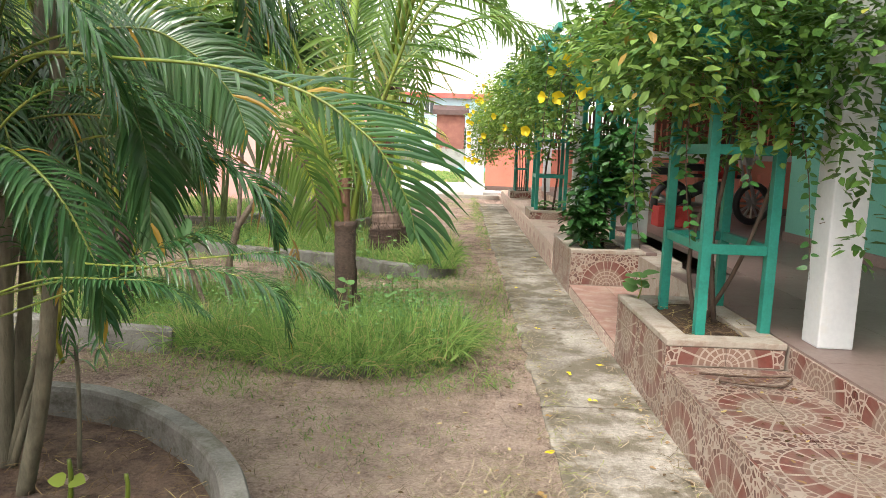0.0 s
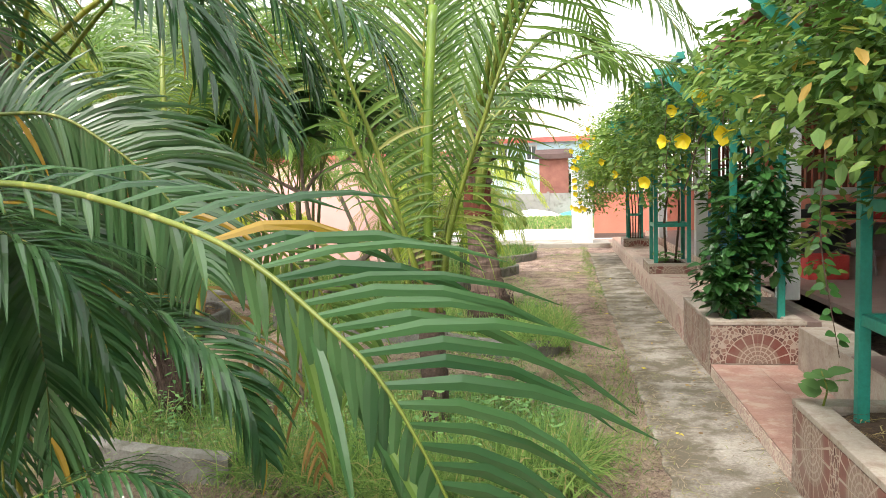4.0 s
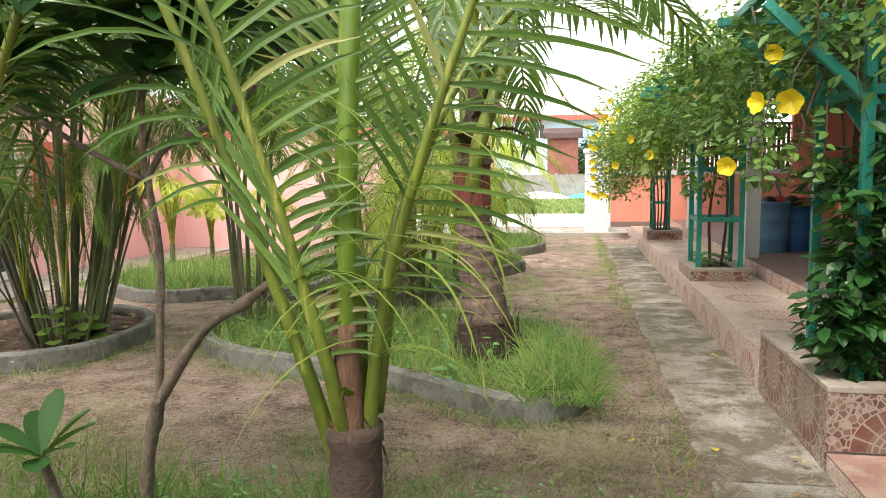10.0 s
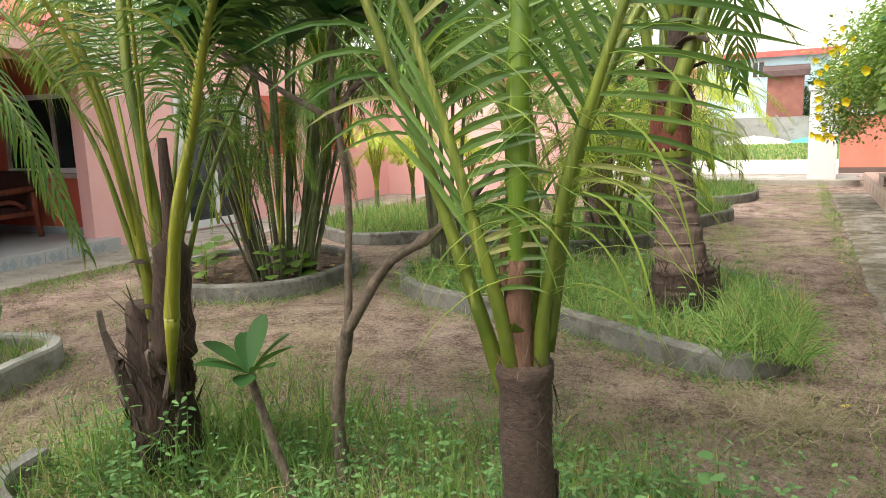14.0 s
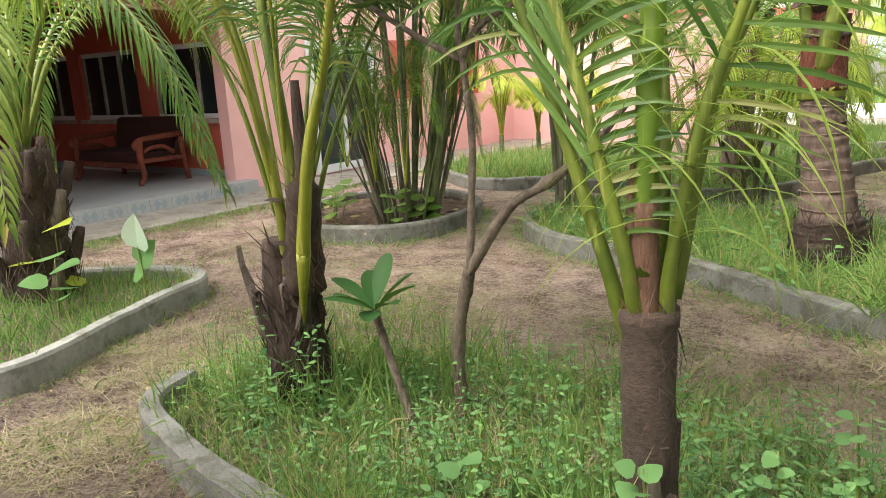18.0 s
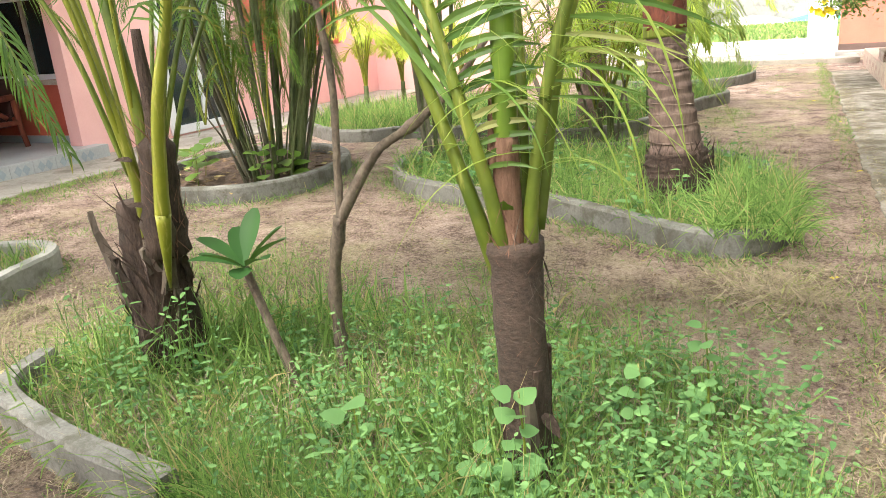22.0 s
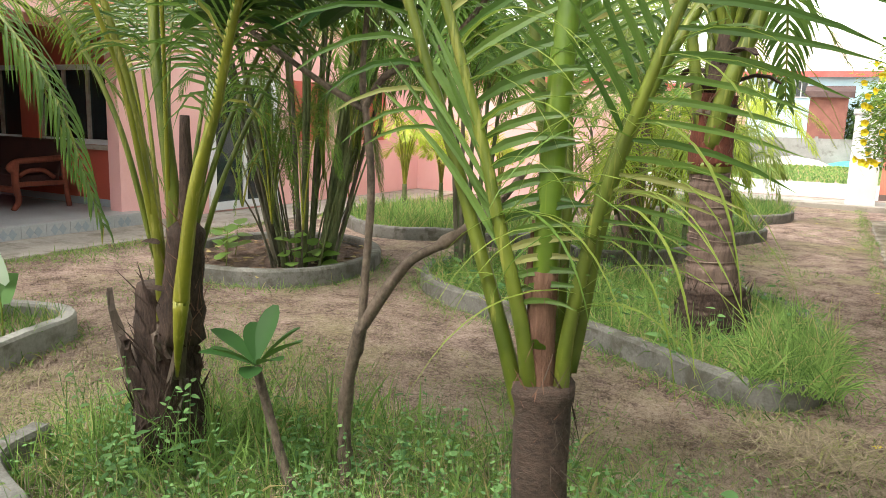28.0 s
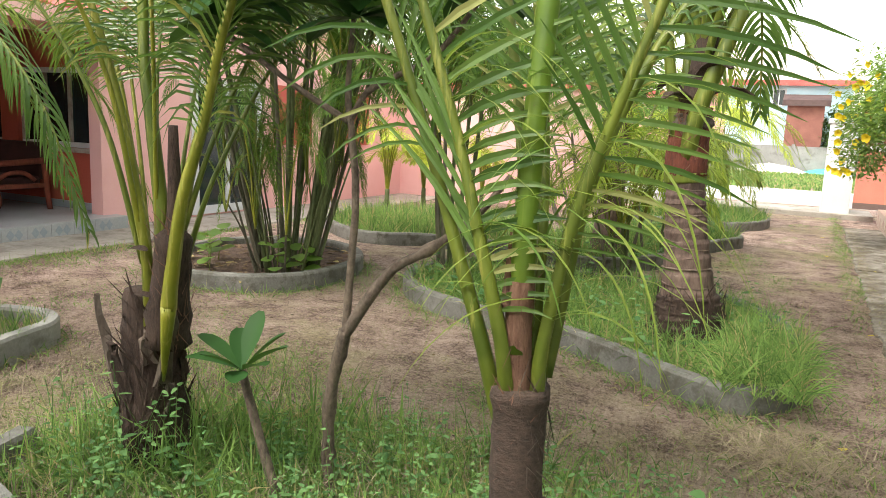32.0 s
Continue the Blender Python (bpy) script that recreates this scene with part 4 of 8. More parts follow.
# red wall of the porch with its windows
PY = 9.72
for x0, x1 in ((-8.35, -8.55), (-10.15, -10.55), (-12.2, -12.6), (-14.2, -15.6)):
    hbox("porch_wall", min(x0, x1), PY, 1.02, max(x0, x1), PY + 0.18, 2.1, M_red)
hbox("porch_wall", -15.6, PY, 0.18, -8.35, PY + 0.18, 1.02, M_red, "brick red porch wall")
hbox("porch_wall", -15.6, PY, 2.1, -8.35, PY + 0.18, 3.0, M_red)
hbox("porch_plinth", -15.6, PY - 0.02, 0.18, -8.36, PY - 0.001, 0.28, M_slate, "grey skirting")
for x0, x1 in ((-10.15, -8.55), (-12.2, -10.55), (-14.2, -12.6)):
    wnd = hbox("window", x0, PY + 0.05, 1.02, x1, PY + 0.12, 1.09, M_white, "white-framed casement window")
    hbox("window_sill", x0 - 0.05, PY - 0.10, 0.96, x1 + 0.05, PY - 0.002, 1.02, M_cope, parent=wnd)
    hbox("window_frame", x0, PY + 0.05, 2.03, x1, PY + 0.12, 2.1, M_white, parent=wnd)
    for k in range(4):
        xx = x0 + (x1 - x0 - 0.06) * k / 3
        hbox("mullion", xx, PY + 0.05, 1.09, xx + 0.06, PY + 0.12, 2.03, M_cope, parent=wnd)
    hbox("pane", x0 + 0.06, PY + 0.08, 1.09, x1 - 0.06, PY + 0.09, 2.03, M_glass, parent=wnd)
hbox("room_wall", -15.6, PY + 2.4, 0, -8.4, PY + 2.5, 3.0, M_slat)
# end wall out of view, added to keep daylight out of the porch
hbox("porch_end", -15.8, 2.9, 0, -8.3, 3.0, 2.75, M_red)
hbox("porch_beam", -7.98, 3.0, 2.40, -7.80, 9.48, 2.745, M_pink)
hbox("porch_back", -15.8, 3.0, 0, -15.6, PY + 2.5, 3.0, M_red)
hbox("porch_ceiling", -15.8, 3.0, 2.75, -7.7, PY, 2.83, M_slat, "dark porch ceiling")
# roof with ribbed red sheet over the porch
rv, rf = [], []
n = 46
for i in range(n + 1):
    y = 2.4 + (9.7 - 2.4) * i / n
    for x, z in ((-7.35, 2.62), (-11.8, 4.2), (-16.3, 2.62)):
        rv.append((x - ho.x, y - ho.y, z + (0.035 if i % 2 else 0.0)))
    if i:
        o = (i - 1) * 3
        rf += [(o, o + 3, o + 4, o + 1), (o + 1, o + 4, o + 5, o + 2)]
rob = mesh_ob("roof", rv, rf, M_roof, house, "ribbed red sheet roof")
rob.modifiers.new("thick", "SOLIDIFY").thickness = 0.03
hbox("fascia", -7.40, 2.4, 2.44, -7.34, 9.7, 2.62, M_pink, "pale pink fascia board")

porch = thing("porch_floor", (-8, 6, 0), "grey tiled porch floor with diamond-pattern tiles on its step", "floor", kind="structure")
po = Vector(porch.location)
part("deck", box_bm(-15.6 - po.x, 3.0 - po.y, -0.05, -7.90 - po.x, PY - 0.021 - po.y, 0.178, 0.006), M_porchtile, porch)
for i in range(21):
    y = 3.2 + i * 0.30
    a = part("tile", box_bm(-0.006, 0.003, 0.004, 0.0, 0.297, 0.165), M_porchtile, porch)
    a.location = (-7.893 - po.x, y - po.y, 0)
    c = (y + 0.15 - po.y, 0.085)
    for sg in (0, 1):
        v = [(0, c[0] - 0.10 + sg * 0.1, c[1]), (0, c[0] - 0.05 + sg * 0.1, c[1] + 0.065), (0, c[0] + sg * 0.1, c[1]), (0, c[0] - 0.05 + sg * 0.1, c[1] - 0.065)]
        v += [(0.003, q, z) for _, q, z in v]
        d = mesh_ob("diamond", v, [(4, 5, 6, 7), (0, 1, 5, 4), (1, 2, 6, 5), (2, 3, 7, 6), (3, 0, 4, 7)], M_slate, a)
        d.location = (0.0005, -a.location.y, 0)
w = slab("pavement_apron", -8.14, 2.0, -0.05, -6.95, 17.2, 0.02, M_apron, 0.01)
tagged(w, "cement apron along the pink house", "pavement", kind="structure")
for k, y in enumerate((3.2, 6.3)):
    c = part("column", box_bm(-0.12, -0.12, 0, 0.12, 0.12, 2.57, 0.01), M_pink, None)
    c.location = (-8.1, y, 0.178)
    tagged(c, "square pink porch column", "column", "porch columns")

# carved sofa in the porch
def sofa(at, turn):
    t = thing("sofa", (0, 0, 0), "carved reddish wooden sofa with dark maroon upholstery", "sofa")
    w = 1.75
    part("seat", box_bm(-w / 2 + 0.08, -0.62, 0.28, w / 2 - 0.08, 0.02, 0.45, 0.04), M_cushion, t, "dark maroon seat cushion")
    bm = box_bm(-w / 2 + 0.06, -0.02, 0.40, w / 2 - 0.06, 0.12, 0.86, 0.05)
    for v in bm.verts:
        v.co.z += 0.14 * math.cos(v.co.x / w * 3.0) if v.co.z > 0.7 else 0
        v.co.y += (v.co.z - 0.4) * 0.18
    part("backrest", bm, M_cushion, t, "dark maroon padded back")
    part("apron", box_bm(-w / 2 + 0.05, -0.66, 0.22, w / 2 - 0.05, -0.60, 0.30, 0.012), M_wood, t)
    for sg in (-1, 1):
        x = sg * (w / 2 - 0.03)
        tube("arm", [(x, 0.05, 0.66), (x, -0.3, 0.64), (x, -0.60, 0.62), (x, -0.70, 0.55), (x, -0.66, 0.50)], 0.042, 0.036, M_wood, t, 14, 8, 0.02)
        tube("arm_scroll", [(x, -0.10, 0.40), (x, -0.25, 0.50), (x, -0.45, 0.50), (x, -0.58, 0.44)], 0.03, 0.03, M_wood, t, 10, 7, 0.02)
        tube("leg", [(x, -0.62, 0.62), (x, -0.63, 0.32), (x, -0.60, 0.12), (x, -0.68, 0.0)], 0.05, 0.035, M_wood, t, 10, 8, 0.02)
        tube("leg", [(x, 0.05, 0.62), (x, 0.06, 0.3), (x, 0.10, 0.0)], 0.042, 0.035, M_wood, t, 8, 8, 0.02)
        part("side_rail", box_bm(x - 0.03, -0.60, 0.30, x + 0.03, 0.04, 0.36, 0.008), M_wood, t)
    t.matrix_world = Matrix.Translation(at) @ pose(0, 0, 0, 0, 0, turn)
    return t


sofa((-9.98, 9.35, 0.18), 0)

# ---- beds: kerbs and earth ----
BED_A = [(-2.76, 4.92), (-2.64, 4.64), (-2.25, 4.50), (-1.92, 4.43), (-1.50, 4.38), (-1.05, 4.30), (-0.55, 4.08), (-0.12, 4.14), (0.16, 4.38), (0.26, 4.72)]
AREA_A = BED_A + [(0.2, 5.3), (-0.2, 5.8), (-1.0, 6.0), (-1.9, 5.95), (-2.6, 5.65), (-2.88, 5.3)]
kerb([Vector((p.x, p.y, 0)) for p in spline([(*p, 0) for p in BED_A[:5]], 36)], False, "curved grey cement kerb half hidden by overgrown grass", 0.16)
kerb([Vector((p.x, p.y, 0)) for p in spline([(*p, 0) for p in BED_A[4:]], 40)][1:], False, "low mossy kerb almost buried in long grass", 0.065)
BED_B = [(-3.16, 8.92), (-2.72, 8.38), (-2.16, 8.12), (-1.40, 7.93), (-0.98, 7.71), (-0.55, 7.43), (-0.16, 7.27), (0.12, 7.55), (0.16, 8.35), (-0.1, 9.3), (-0.8, 10.0), (-1.8, 10.0), (-2.6, 10.2), (-3.15, 9.7)]
BED_C = [(-5.62, 8.30), (-5.02, 7.76), (-4.57, 7.75), (-4.10, 7.98), (-3.86, 8.42), (-3.92, 9.15), (-4.35, 9.72), (-5.05, 9.92), (-5.75, 9.3)]
BED_D = [(-3.66, 4.45), (-3.90, 5.20), (-4.08, 5.66), (-4.20, 6.02), (-4.50, 6.14), (-5.05, 5.90), (-5.6, 5.3), (-5.2, 4.5), (-4.3, 4.1)]
BED_E = [(-0.42, 2.0), (-0.50, 2.38), (-0.70, 2.70), (-0.98, 2.98), (-1.32, 3.20), (-1.66, 3.27), (-2.05, 3.2), (-2.45, 2.8), (-2.5, 2.2), (-2.1, 1.6), (-1.4, 1.3), (-0.75, 1.5)]
BED_F = [(-0.72, 14.2), (-1.0, 13.4), (-1.5, 11.4), (-2.3, 10.9), (-3.0, 11.8), (-2.8, 13.5), (-2.0, 14.8), (-1.2, 15.0)]
BED_G = [(-0.66, 17.9), (-0.6, 16.7), (-1.2, 15.9), (-2.5, 16.0), (-2.9, 17.5), (-1.6, 18.6)]
BED_H = [(-5.3, 11.0), (-4.7, 10.9), (-4.2, 11.2), (-3.4, 11.2), (-3.2, 12.2), (-4.0, 13.8), (-6.0, 13.6), (-6.3, 12.0)]
AREAS = {}
for key, pts, lab in (("B", BED_B, "curved grey cement kerb round the big palm's bed"), ("C", BED_C, "round grey cement kerb holding the areca clump"), ("D", BED_D, "rounded pale cement kerb round a small grassy bed"),
                      ("E", BED_E, "curved grey cement kerb round a bare earth bed"), ("F", BED_F, "grey cement kerb of a grassy bed farther back"), ("G", BED_G, "grey cement kerb of the grassy bed by the gate"), ("H", BED_H, "grey cement kerb round the yellow palms' bed")):
    line = closed_curve(pts, 8)
    kerb(line, True, lab, 0.16, material=M_kerb_pale if key == "D" else None)
    AREAS[key] = [(p.x, p.y) for p in line]
    c = sum((p for p in line), Vector()) / len(line)
    v, f, rings = [], [], 5
    for i in range(rings + 1):
        for p in line:
            q = c.lerp(p, i / rings)
            v.append((q.x, q.y, (0.02 if key == "E" else 0.075) + 0.03 * noise.noise(Vector((q.x * 3, q.y * 3, 0)))))
    m = len(line)
    for i in range(rings):
        for k in range(m):
            f.append((i * m + k, i * m + (k + 1) % m, (i + 1) * m + (k + 1) % m, (i + 1) * m + k))
    ob = mesh_ob("bed_earth", v, f, M_bedsoil if key in "CE" else M_soil, None, "", True)
    tagged(ob, "brown earth filling the kerbed bed", "earth", kind="stuff")
AREAS["A"] = [(p[0], p[1]) for p in AREA_A]


def spots_in(poly, n, seed, z=0.05, k=lambda x, y: 1.0):
    r = random.Random(seed)
    xs, ys = [p[0] for p in poly], [p[1] for p in poly]
    out = []
    while len(out) < n:
        x, y = r.uniform(min(xs), max(xs)), r.uniform(min(ys), max(ys))
        if inside(poly, x, y):
            q = k(x, y)
            if q > 0.05:
                out.append((x, y, z, q))
    return out


def tall_front(x, y):
    return 0.75 + 0.9 * max(0.0, noise.noise(Vector((x * 1.3, y * 1.3, 9)))) + (0.15 if y < 4.9 and x > -1.3 else 0.0)


grass("bed_grass", spots_in(AREAS["A"], 10000, 1, 0.02, tall_front), L_grass, "tall uncut grass overgrowing the front bed", 0.07, 0.31, 0.0095, 1.9, 11, 1.8)
grass("bed_grass", spots_in(AREAS["B"], 9000, 2, 0.07), L_grass, "bright uncut grass round the big palm", 0.08, 0.30, 0.009, 1.3, 12, 1.2)
# grass spilling over the kerb's right-hand corner
r = random.Random(77)
grass("bed_grass", [(0.06 + r.uniform(-0.30, 0.16), 7.72 + r.uniform(-0.52, 0.6), 0.13, 1.0) for _ in range(1100)] + [(r.uniform(-0.9, 0.3), 4.2 + r.uniform(-0.12, 0.2) + 0.25 * abs(r.uniform(-0.9, 0.3)), 0.10, 0.9) for _ in range(1400)], L_grass, "long grass hanging over the kerbs", 0.2, 0.4, 0.008, 1.3, 13, 1.9)
grass("bed_grass", spots_in(AREAS["D"], 3600, 3, 0.06), L_grass, "thin pale grass in the small bed", 0.06, 0.20, 0.007, 0.7, 14)
grass("bed_grass", spots_in(AREAS["F"], 4200, 4, 0.07), L_grass, "uncut grass in the bed farther back", 0.12, 0.34, 0.012, 0.8, 15)
grass("bed_grass", spots_in(AREAS["G"], 3200, 5, 0.07), L_grass, "uncut grass in the bed by the gate", 0.12, 0.34, 0.014, 0.8, 16)
grass("bed_grass", spots_in(AREAS["H"], 4500, 6, 0.07), L_grass, "uncut grass under the yellow palms", 0.12, 0.34, 0.012, 0.8, 17)


def turf(x, y):
    n = noise.noise(Vector((x * 0.7, y * 0.7, 4.2))) + 0.5 * noise.noise(Vector((x * 2.1, y * 2.1, 1.2)))
    edge = max(0.0, 1 - abs(x - 0.60) / 0.16) * 1.2 if y > 5 else 0.0
    return max(0.0, n * 1.5 + edge - 0.12)


yard = [(-6.9, 3.2), (-6.9, 10.2), (-3.3, 10.4), (-0.6, 20.0), (0.72, 20.0), (0.72, 1.0), (-3.0, 0.5)]
taken = [AREAS[k] for k in AREAS]


def open_yard(n, seed, fn):
    return [q for q in spots_in(yard, n, seed, 0.004, fn) if not any(inside(a, q[0], q[1]) for a in taken)]


grass("turf", open_yard(26000, 21, lambda x, y: min(1.0, turf(x, y))), L_grass, "thin short turf growing in patches on the soil", 0.02, 0.075, 0.006, 1.0, 22)


def clippings(name, spots, label, lo, hi, width, seed, up=0.12, material=None):
    r = random.Random(seed)
    v, f = [], []
    for x, y, z, k in spots:
        a = r.uniform(0, 6.283)
        l = r.uniform(lo, hi)
        d = Vector((math.cos(a), math.sin(a), r.uniform(-up, up)))
        s = Vector((-d.y, d.x, 0)) * width * 0.5
        p = Vector((x, y, z + r.uniform(0.004, 0.022) * k))
        m = p + d * l * 0.5 + Vector((0, 0, r.uniform(0, 0.012))) + s * r.uniform(-9, 9)
        e = p + d * l
        e.z = max(e.z, 0.004)
        o = len(v)
        v += [p - s, p + s, m + s, m - s, e]
        f += [(o, o + 1, o + 2, o + 3), (o + 3, o + 2, o + 4)]
    return tagged(mesh_ob(name, v, f, material or L_straw), label, "straw", kind="stuff")


clippings("cut_grass", open_yard(64000, 31, lambda x, y: (0.42 if y < 9.5 else -0.25) + noise.noise(Vector((x * 0.9, y * 0.9, 7))) * 1.3 + noise.noise(Vector((x * 3.1, y * 3.1, 3))) * 0.8), "dry cut grass strewn over the soil", 0.02, 0.13, 0.0022, 32)
r = random.Random(8)
clippings("cut_grass", [(0.17 + r.gauss(0, 0.20), 6.74 + r.gauss(0, 0.15), 0, 2.2) for _ in range(1300)] + [(0.45 + r.gauss(0, 0.16), 2.5 + r.gauss(0, 0.2), 0, 1.5) for _ in range(350)], "small heaps of freshly cut grass", 0.06, 0.20, 0.0035, 33, 0.35)
clippings("path_litter", [(0.74 + abs(r.gauss(0, 0.07)), r.uniform(0, 18), 0.014, 0.8) for _ in range(2600)] + [(r.uniform(0.75, 1.28), r.uniform(0, 18), 0.012, 0.5) for _ in range(700)] + [(1.24 + r.gauss(0, 0.03), r.uniform(0, 12), 0.012, 0.8) for _ in range(700)], "dry straw and litter on the concrete path", 0.03, 0.12, 0.004, 34)


grass("bed_grass", spots_in(AREAS["A"], 3000, 101, 0.02, tall_front), L_grass, "broad-bladed grass in the front bed", 0.14, 0.38, 0.014, 2.0, 102, 2.4)
clippings("dry_grass", spots_in(AREAS["A"], 9000, 103, 0.05), "dead straw lying in the front bed", 0.06, 0.24, 0.0035, 104, 0.9)
front = spline([(*p, 0) for p in BED_A[4:]], 60)
r = random.Random(14)
grass("bed_grass", [(p.x + r.gauss(0, 0.06), p.y + r.gauss(0.05, 0.07), 0.02, 1.0) for p in front for _ in range(75)], L_grass, "long grass spilling out of the front bed", 0.14, 0.40, 0.006, 1.3, 18, 1.6)
clippings("dry_grass", [(p.x + r.gauss(0, 0.05), p.y + r.gauss(-0.02, 0.05), 0.02, 2.0) for p in front for _ in range(16)], "dead brown grass matted along the bed's edge", 0.06, 0.2, 0.005, 19, 0.6)


v, f = [], []
r = random.Random(47)
for x, y, z, k in open_yard(56000, 45, lambda x, y: 1.0):
    if y > 11:
        continue
    q = 0.003 + 0.011 * r.random() ** 3
    a = r.uniform(0, 6.283)
    o = len(v)
    v += [(x + q * math.cos(a + b) * r.uniform(0.7, 1.3), y + q * math.sin(a + b) * r.uniform(0.7, 1.3), -0.012) for b in (0, 1.57, 3.14, 4.71)] + [(x + r.uniform(-0.3, 0.3) * q, y, 0.004 + q * r.uniform(0.6, 1.3))]
    f += [(o, o + 1, o + 4), (o + 1, o + 2, o + 4), (o + 2, o + 3, o + 4), (o + 3, o, o + 4)]
tagged(mesh_ob("soil_crumbs", v, f, M_soil), "crumbs of brown soil and grit on the ground", "soil", kind="stuff")


v, f = [], []
r = random.Random(48)
for x, y, z, k in open_yard(5200, 46, lambda x, y: 1.0):
    a, q = r.uniform(0, 6.283), r.uniform(0.008, 0.030)
    round_leaf(v, f, (x, y, 0.012), (math.cos(a), math.sin(a), r.uniform(-0.1, 0.3)), (r.uniform(-0.4, 0.4), r.uniform(-0.4, 0.4), 1), q, q * r.uniform(0.3, 0.8))
tagged(mesh_ob("leaf_litter", v, f, M_twigleaf), "small dry leaf scraps strewn over the soil", "leaf litter", kind="stuff")


# thin tall stalks and loose turf round the front bed
grass("bed_grass", spots_in(AREAS["A"], 900, 111, 0.02, tall_front), L_grass, "thin upright grass stalks in the front bed", 0.30, 0.52, 0.004, 0.45, 112, 0.35)
outer = [(-4.0, 4.3), (-2.6, 3.9), (-0.6, 3.55), (0.6, 3.9), (0.62, 6.4), (-1.2, 6.9), (-3.2, 6.5), (-3.9, 5.6)]


def fringe(x, y):
    n = noise.noise(Vector((x * 1.6, y * 1.6, 2.7))) + 0.6 * noise.noise(Vector((x * 4.3, y * 4.3, 5.2)))
    return max(0.0, 0.42 + n)


near_bed = [q for q in spots_in(outer, 22000, 113, 0.004, fringe) if not inside(AREAS["A"], q[0], q[1]) and not inside(AREAS["D"], q[0], q[1])]
grass("turf", near_bed[:6500], L_grass, "sparse grass spreading from the front bed over the soil", 0.03, 0.13, 0.005, 1.3, 114, 1.5)
clippings("cut_grass", near_bed[6500:], "matted dry straw round the front bed", 0.04, 0.16, 0.0024, 115, 0.2)
gap = [q for q in spots_in([(-4.3, 4.4), (-3.3, 3.6), (-2.3, 3.7), (-2.6, 4.6), (-3.2, 5.6), (-3.7, 5.6)], 9000, 125, 0.004, fringe) if not inside(AREAS["A"], q[0], q[1]) and not inside(AREAS["D"], q[0], q[1])]
clippings("cut_grass", gap[:6500], "tangled dry grass between the two beds", 0.05, 0.22, 0.0028, 126, 0.35)
grass("turf", gap[6500:], L_grass, "thin grass between the two beds", 0.04, 0.15, 0.005, 1.4, 127, 1.5)
line = [p for key in "BCD" for p in closed_curve({"B": BED_B, "C": BED_C, "D": BED_D}[key], 8)]
r = random.Random(116)
edge = [(p.x + r.gauss(0, 0.12), p.y + r.gauss(0, 0.12) - 0.08, 0.004, r.uniform(0.4, 1.0)) for p in line for _ in range(26)]
edge = [q for q in edge if not any(inside(a, q[0], q[1]) for a in taken)]
grass("turf", edge, L_grass, "weedy grass along the foot of the kerbs", 0.03, 0.14, 0.006, 1.2, 117, 1.2)

r = random.Random(118)
strip = [(-6.9 + abs(r.gauss(0, 0.16)), r.uniform(3.2, 15.0), 0.004, r.uniform(0.4, 1.0)) for _ in range(3800)]
strip = [q for q in strip if noise.noise(Vector((q[0] * 2, q[1] * 1.3, 8))) > -0.15]
grass("turf", strip, L_grass, "ragged green grass along the cement apron", 0.03, 0.12, 0.008, 1.2, 119, 1.2)
clippings("cut_grass", spots_in(AREAS["E"], 900, 122, 0.035), "dark twigs and dry straw in the bare bed", 0.03, 0.14, 0.004, 123, 0.2, M_twigleaf)
clippings("planter_twigs", [(r.uniform(1.40, 2.0), r.uniform(3.62, 4.42), 0.40, 1.6) for _ in range(420)] + [(r.uniform(1.42, 1.8), r.uniform(6.85, 7.6), 0.40, 1.6) for _ in range(200)], "dry twigs and dead leaves in the planters", 0.04, 0.16, 0.006, 120, 0.25, M_twigleaf)

grass("bed_grass", [(-2.27 + 0.24 * math.cos(a), 5.08 + 0.22 * math.sin(a), 0.02, 1.0) for a in [r.uniform(0, 6.283) for _ in range(500)]] + [(-0.49 + 0.15 * math.cos(a), 4.86 + 0.14 * math.sin(a), 0.02, 0.9) for a in [r.uniform(0, 6.283) for _ in range(260)]], L_grass, "long grass round the feet of the palms", 0.16, 0.38, 0.008, 1.1, 121, 1.3)

# ---- weeds ----
def weed_plant(v, f, x, y, z, h, r, size):
    lean = Vector((r.uniform(-0.3, 0.3), r.uniform(-0.3, 0.3), 1)).normalized()
    blade(v, f, (x, y, z), lean, Vector((1, 0, 0)), h, 0.005, 0.1, 2, 0.4, (1, 0.8, 0.5))
    m = int(h / 0.055) + 1
    a = r.uniform(0, 6.283)
    for k in range(m + 1):
        u = 0.15 + 0.85 * k / m
        p = Vector((x, y, z)) + lean * h * u
        a += 1.57 + r.uniform(-0.5, 0.5)
        grow = size * (1.1 - 0.55 * u)
        for q in (a, a + 3.14):
            if r.random() < 0.22:
                continue
            w = Vector((math.cos(q), math.sin(q), r.uniform(-0.25, 0.25)))
            nor = Vector((r.uniform(-0.6, 0.6), r.uniform(-0.7, 0.4), 1))
            round_leaf(v, f, p, w, nor, grow * r.uniform(0.75, 1.35), grow * r.uniform(0.32, 0.56))


